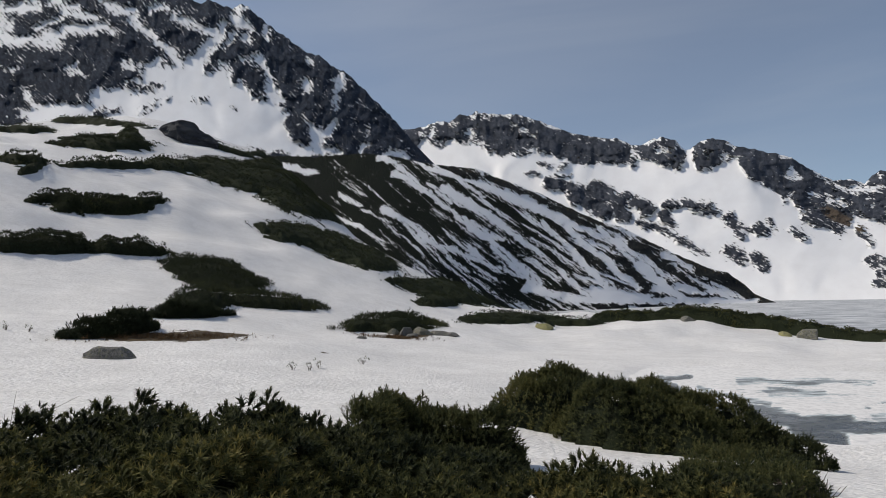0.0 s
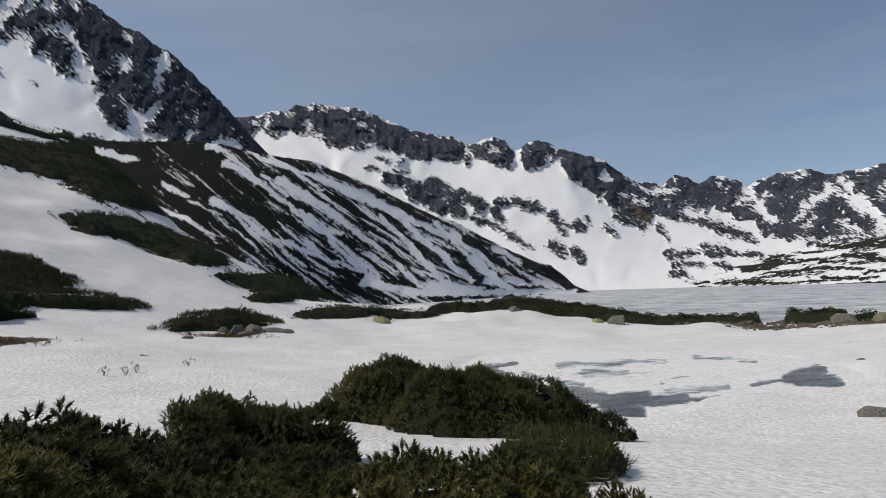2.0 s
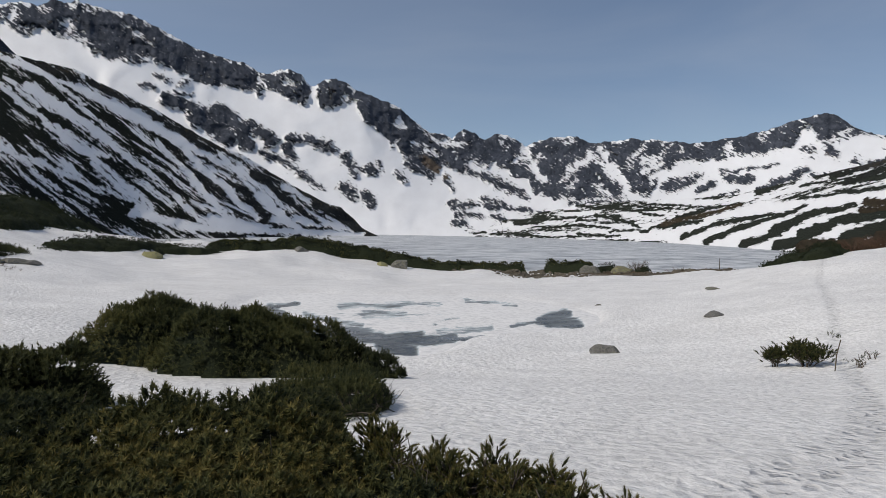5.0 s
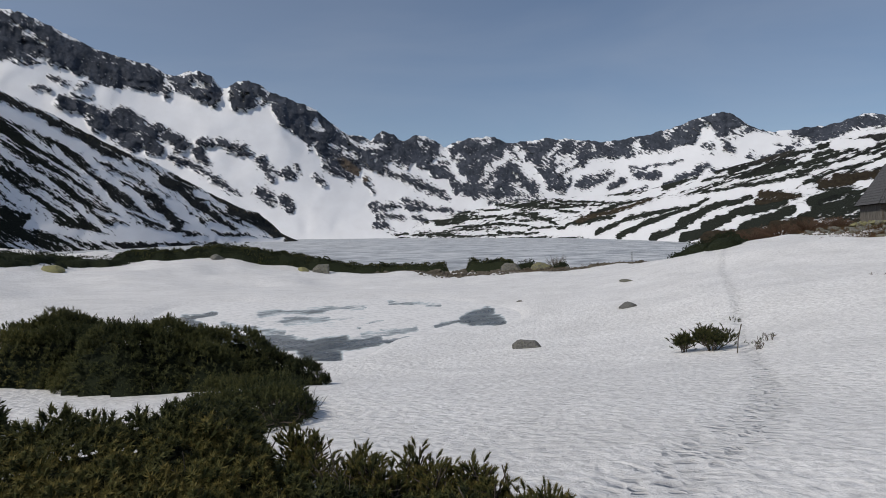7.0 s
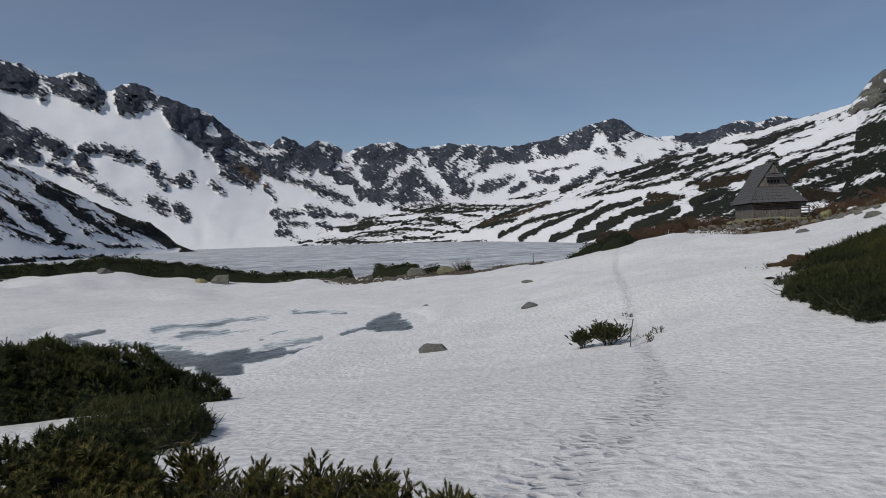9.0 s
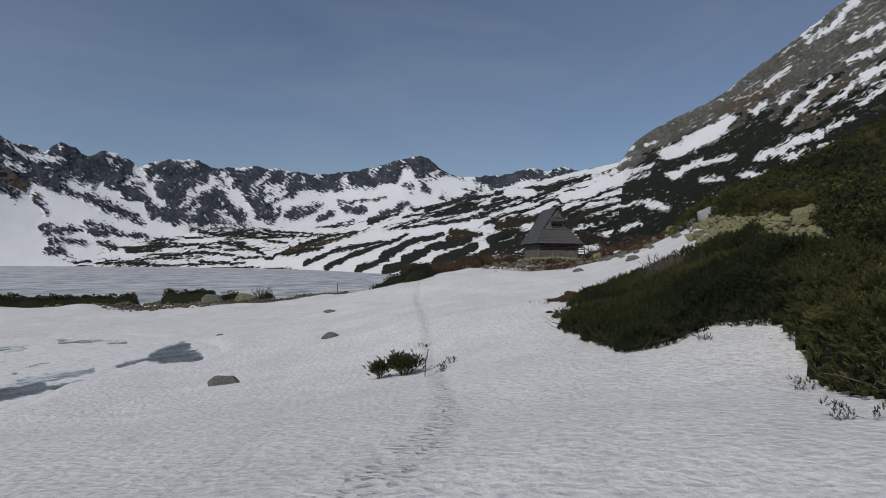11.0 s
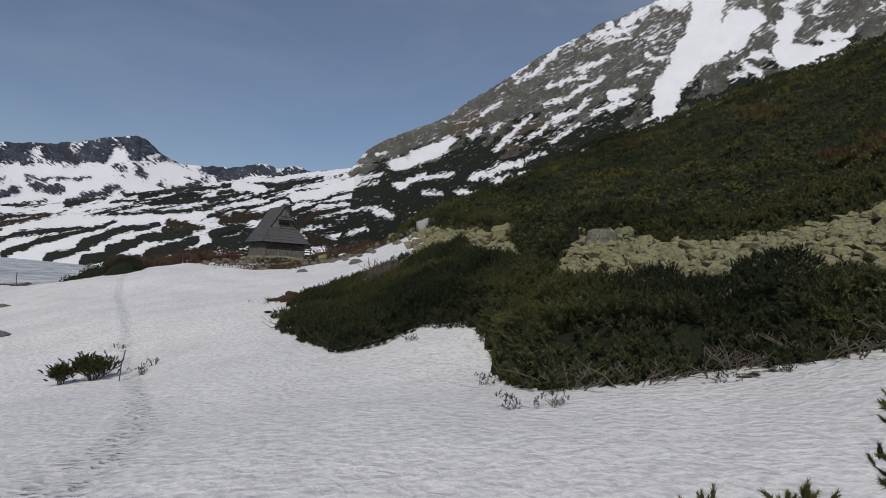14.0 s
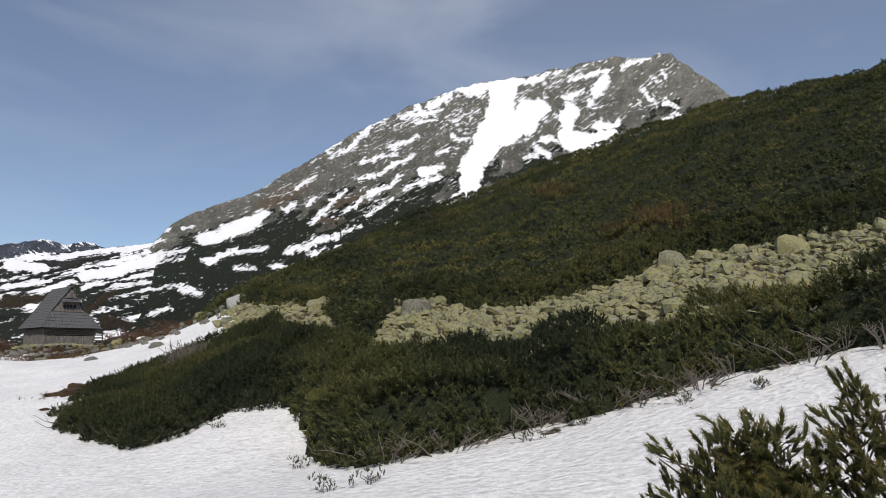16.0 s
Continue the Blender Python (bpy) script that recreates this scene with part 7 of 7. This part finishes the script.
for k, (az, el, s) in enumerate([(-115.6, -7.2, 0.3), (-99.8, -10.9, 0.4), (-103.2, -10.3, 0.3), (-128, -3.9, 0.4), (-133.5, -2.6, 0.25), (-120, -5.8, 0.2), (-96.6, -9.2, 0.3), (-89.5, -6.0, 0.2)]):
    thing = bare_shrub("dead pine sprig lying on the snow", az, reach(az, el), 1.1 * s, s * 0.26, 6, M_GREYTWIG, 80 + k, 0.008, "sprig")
    scatter("needles", "mid", rg.normal(0, s * 0.4, (9, 3)) * (1, 1, 0.3) + (0, 0, s * 0.2), np.tile([0, 0, 1.0], (9, 1)), rg.uniform(0.4, 0.7, 9), np.full(9, -0.1), M_NEEDLE, thing, rg)

# ---- the pine at arm's length ----
TUFTS["shoot"] = cluster(54, 0.0070, 0.125, 0.052, 1, 9, 3, 0.85)


def open_pine(label, az, r, limbs, long, high, seed, lean, kind="shoot", twig=0.085, size=1.0, tufts=3):
    """A young dwarf pine whose limbs can be told apart; lean: azimuth towards which its limbs spread."""
    rng = np.random.default_rng(seed)
    thing = tagged(new("dwarf_pine"), label, "dwarf pine", "dwarf pine thickets")
    thing.location = at_ground(az, r)
    tips, ups = [], []
    for k in range(limbs):
        a = radians(lean + rng.uniform(-75, 75)) if k % 3 else rng.uniform(0, 6.28)
        d = np.array([-math.sin(a), math.cos(a), 0.0])
        reach_m, rise = long * rng.uniform(0.35, 1.0), high * rng.uniform(0.6, 1.05)
        curve = [np.array([0, 0, -0.1]) + d * 0.05, d * reach_m * 0.45 + (0, 0, rise * 0.28), d * reach_m * 0.8 + (0, 0, rise * 0.62), d * reach_m + (0, 0, rise)]
        lines = [(curve, 0.016, 0.006)]
        for j in range(24):
            t = 0.28 + 0.72 * j / 23
            q = t * 3
            i = min(2, int(q))
            base = curve[i] + (curve[i + 1] - curve[i]) * (q - i)
            s = np.array([rng.normal(), rng.normal(), 0.9]) * twig
            tip = base + s * (1.6 - 0.8 * t)
            twig_dir = s / np.linalg.norm(s)
            lines.append(([base, base + 0.6 * (tip - base) + (0, 0, -0.01), tip + twig_dir * 0.05], 0.006, 0.004))
            for g in range(tufts):
                tips.append(tip + rng.normal(0, 0.03 * size, 3))
                ups.append(twig_dir + (0, 0, 0.35) + rng.normal(0, 0.3, 3))
        twigs("limb", lines, M_BARK, thing)
    ups = np.array(ups)
    ups /= np.linalg.norm(ups, axis=1, keepdims=True)
    n = len(tips)
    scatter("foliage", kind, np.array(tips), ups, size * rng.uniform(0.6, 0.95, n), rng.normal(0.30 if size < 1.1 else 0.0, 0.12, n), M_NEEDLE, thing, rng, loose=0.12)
    return thing


open_pine("open dwarf pine with bright bottle-brush shoots", -133.4, 4.3, 22, 0.38, 1.18, 301, -131, twig=0.09, size=1.0, tufts=3)
open_pine("open dwarf pine with tall upright shoots", -143.4, 4.3, 22, 0.48, 1.38, 302, -128, twig=0.09, size=1.0, tufts=3)
open_pine("low dwarf pine branches close by", -137.5, 4.0, 16, 0.42, 0.95, 303, -128, twig=0.09, size=1.0, tufts=3)
open_pine("low outer branches of a dwarf pine in snow", -123.5, 3.9, 10, 0.5, 0.62, 306, -118, twig=0.09, size=1.0, tufts=3)
for k, (az, r, high) in enumerate([(-35.5, 4.2, 0.36), (-41.0, 4.05, 0.34), (-46.0, 3.95, 0.30), (-51.5, 3.7, 0.24), (-30.5, 4.8, 0.36)]):
    open_pine("loose upright dwarf pine branches at the thicket's rim", az, r, 7, 0.26, high, 310 + k, az - 60, twig=0.05, size=0.75, tufts=2)
open_pine("small lone dwarf pine bush in snow", -64.0, 18.6, 12, 0.5, 0.46, 304, -62, "shoot", 0.09, 1.25, 2)
open_pine("small lone dwarf pine sprig in snow", -61.9, 18.6, 6, 0.2, 0.4, 305, -62, "shoot", 0.08, 1.2, 2)

# ---- dry grass ----
TUFTS["grass"] = cluster(9, 0.035, 0.22, 0.34, 1, 12)


def tussocks(label, az, r, across, deep, count, seed, size=1.0):
    """Dry grass standing out of the snow."""
    rng = np.random.default_rng(seed)
    thing = tagged(new("dry_grass"), label, "grass")
    thing.location = at_ground(az, r)
    a = az + rng.normal(0, across / r * 57.3, count)
    x, y = place(a, r + rng.normal(0, deep, count))
    pts = np.stack([x, y, ground_z(x, y) - 0.03], -1) - np.array(thing.location)
    scatter("blades", "grass", pts, np.tile([0, 0, 1.0], (count, 1)), size * rng.uniform(0.6, 1.3, count), rng.normal(0, 0.1, count), M_RUST, thing, rng, loose=0.5)
    return thing


M_TURF = plain("brown_turf", (0.024, 0.017, 0.011), (0.135, 0.088, 0.052), 13.0, 0.95, 0.9, 0.05)
STONES["turf"] = [stone_mesh(80 + k, M_TURF, 3, 0.75, 0.35) for k in range(3)]
for k, (az, r, wide, high) in enumerate([(-77.0, 28.0, 1.1, 0.20), (-78.2, 27.6, 1.0, 0.34), (-79.2, 27.9, 1.2, 0.46), (-80.3, 28.4, 1.3, 0.5), (-78.6, 29.0, 1.0, 0.40), (-77.6, 29.2, 0.8, 0.2), (-76.6, 25.2, 0.5, 0.1)]):
    tagged(boulder("rust-brown turf hummock out of the snow beside pines", az, r, wide, high, "turf", k, 40 * k, "turf_hummock"), "rust-brown turf hummock out of the snow beside pines", "turf")
tussocks("rust-brown dry grass beside the pines", -78.6, 28.0, 0.6, 0.5, 300, 1, 0.45)
# a last bank of snow in front of the hut
M_BANK = plain("clean_snow_bank", (0.70, 0.71, 0.73), (0.82, 0.83, 0.85), 3.0, 0.7, 0.4, 0.05)
STONES["snow"] = [stone_mesh(90, M_BANK, 3, 0.6)]
for az, r, wide, high in [(-78.1, 74.0, 4.0, 0.55), (-82.5, 60.5, 2.0, 0.3)]:
    tagged(boulder("small bank of old snow in front of the hut", az, r, wide, high, "snow", 0, 0, "snow_bank"), "small bank of old snow in front of the hut", "snow bank")


def rubble():
    """Shore stones too many to count, one mesh."""
    rng = np.random.default_rng(77)
    v, f = [], []
    for k in range(1100):
        az = rng.uniform(-58, -36.5) if k % 3 else rng.uniform(-50, -38)
        low, high = along([(-36, 82), (-40, 73), (-48, 74), (-52, 77), (-58, 73)], az), along([(-36, 88), (-40, 94), (-48, 95), (-52, 82), (-58, 77)], az)
        r = rng.uniform(low, high)
        s = 0.09 + 0.2 * rng.uniform() ** 3
        x, y = place(az, r)
        m = pose(float(x), float(y), float(ground_z(x, y)) + 0.1 * s, rng.uniform(-20, 20), rng.uniform(-20, 20), rng.uniform(0, 360)) @ Matrix.Diagonal((s * 1.3, s, s, 1))
        me = BLOCKS[k % 8]
        n = len(v)
        v += [tuple(m @ c.co) for c in me.vertices]
        f += [tuple(n + c for c in p.vertices) for p in me.polygons]
    me = set_mesh("shore_rubble", np.array(v), np.array(f), smooth=False)
    me.materials.append(M_SHORE)
    return tagged(new("shore_rubble", me), "strip of brown and grey stones along the lake shore", "rubble", kind="stuff")


rubble()


tussocks("yellow-brown dry grass on the bank by the hut", -82.5, 64.0, 2.2, 2.0, 500, 3, 1.3)
tussocks("yellow-brown dry grass on the bank by the hut", -85.5, 60.0, 2.0, 2.5, 500, 4, 1.3)
tussocks("yellow-brown dry grass below the hut", -74.5, 70.0, 3.0, 1.5, 500, 5, 1.0)
tussocks("yellow-brown dry grass below the hut", -78.5, 69.0, 2.5, 1.5, 400, 6, 1.0)
for k, (az, r) in enumerate([(-74.5, 57), (-76.0, 54), (-77.5, 56), (-76.5, 62), (-74.2, 64), (-78.6, 60)]):
    tussocks("mossy yellow-brown grass on the hut's terrace", az, r, 1.3, 2.2, 260, 20 + k, 0.55)
tussocks("brown dry grass at the foot of dwarf pines", 24.0, 36.3, 2.2, 0.5, 420, 7, 0.6)
tussocks("brown dry grass between grey stones", 4.6, 47.5, 1.4, 0.6, 300, 8, 0.6)
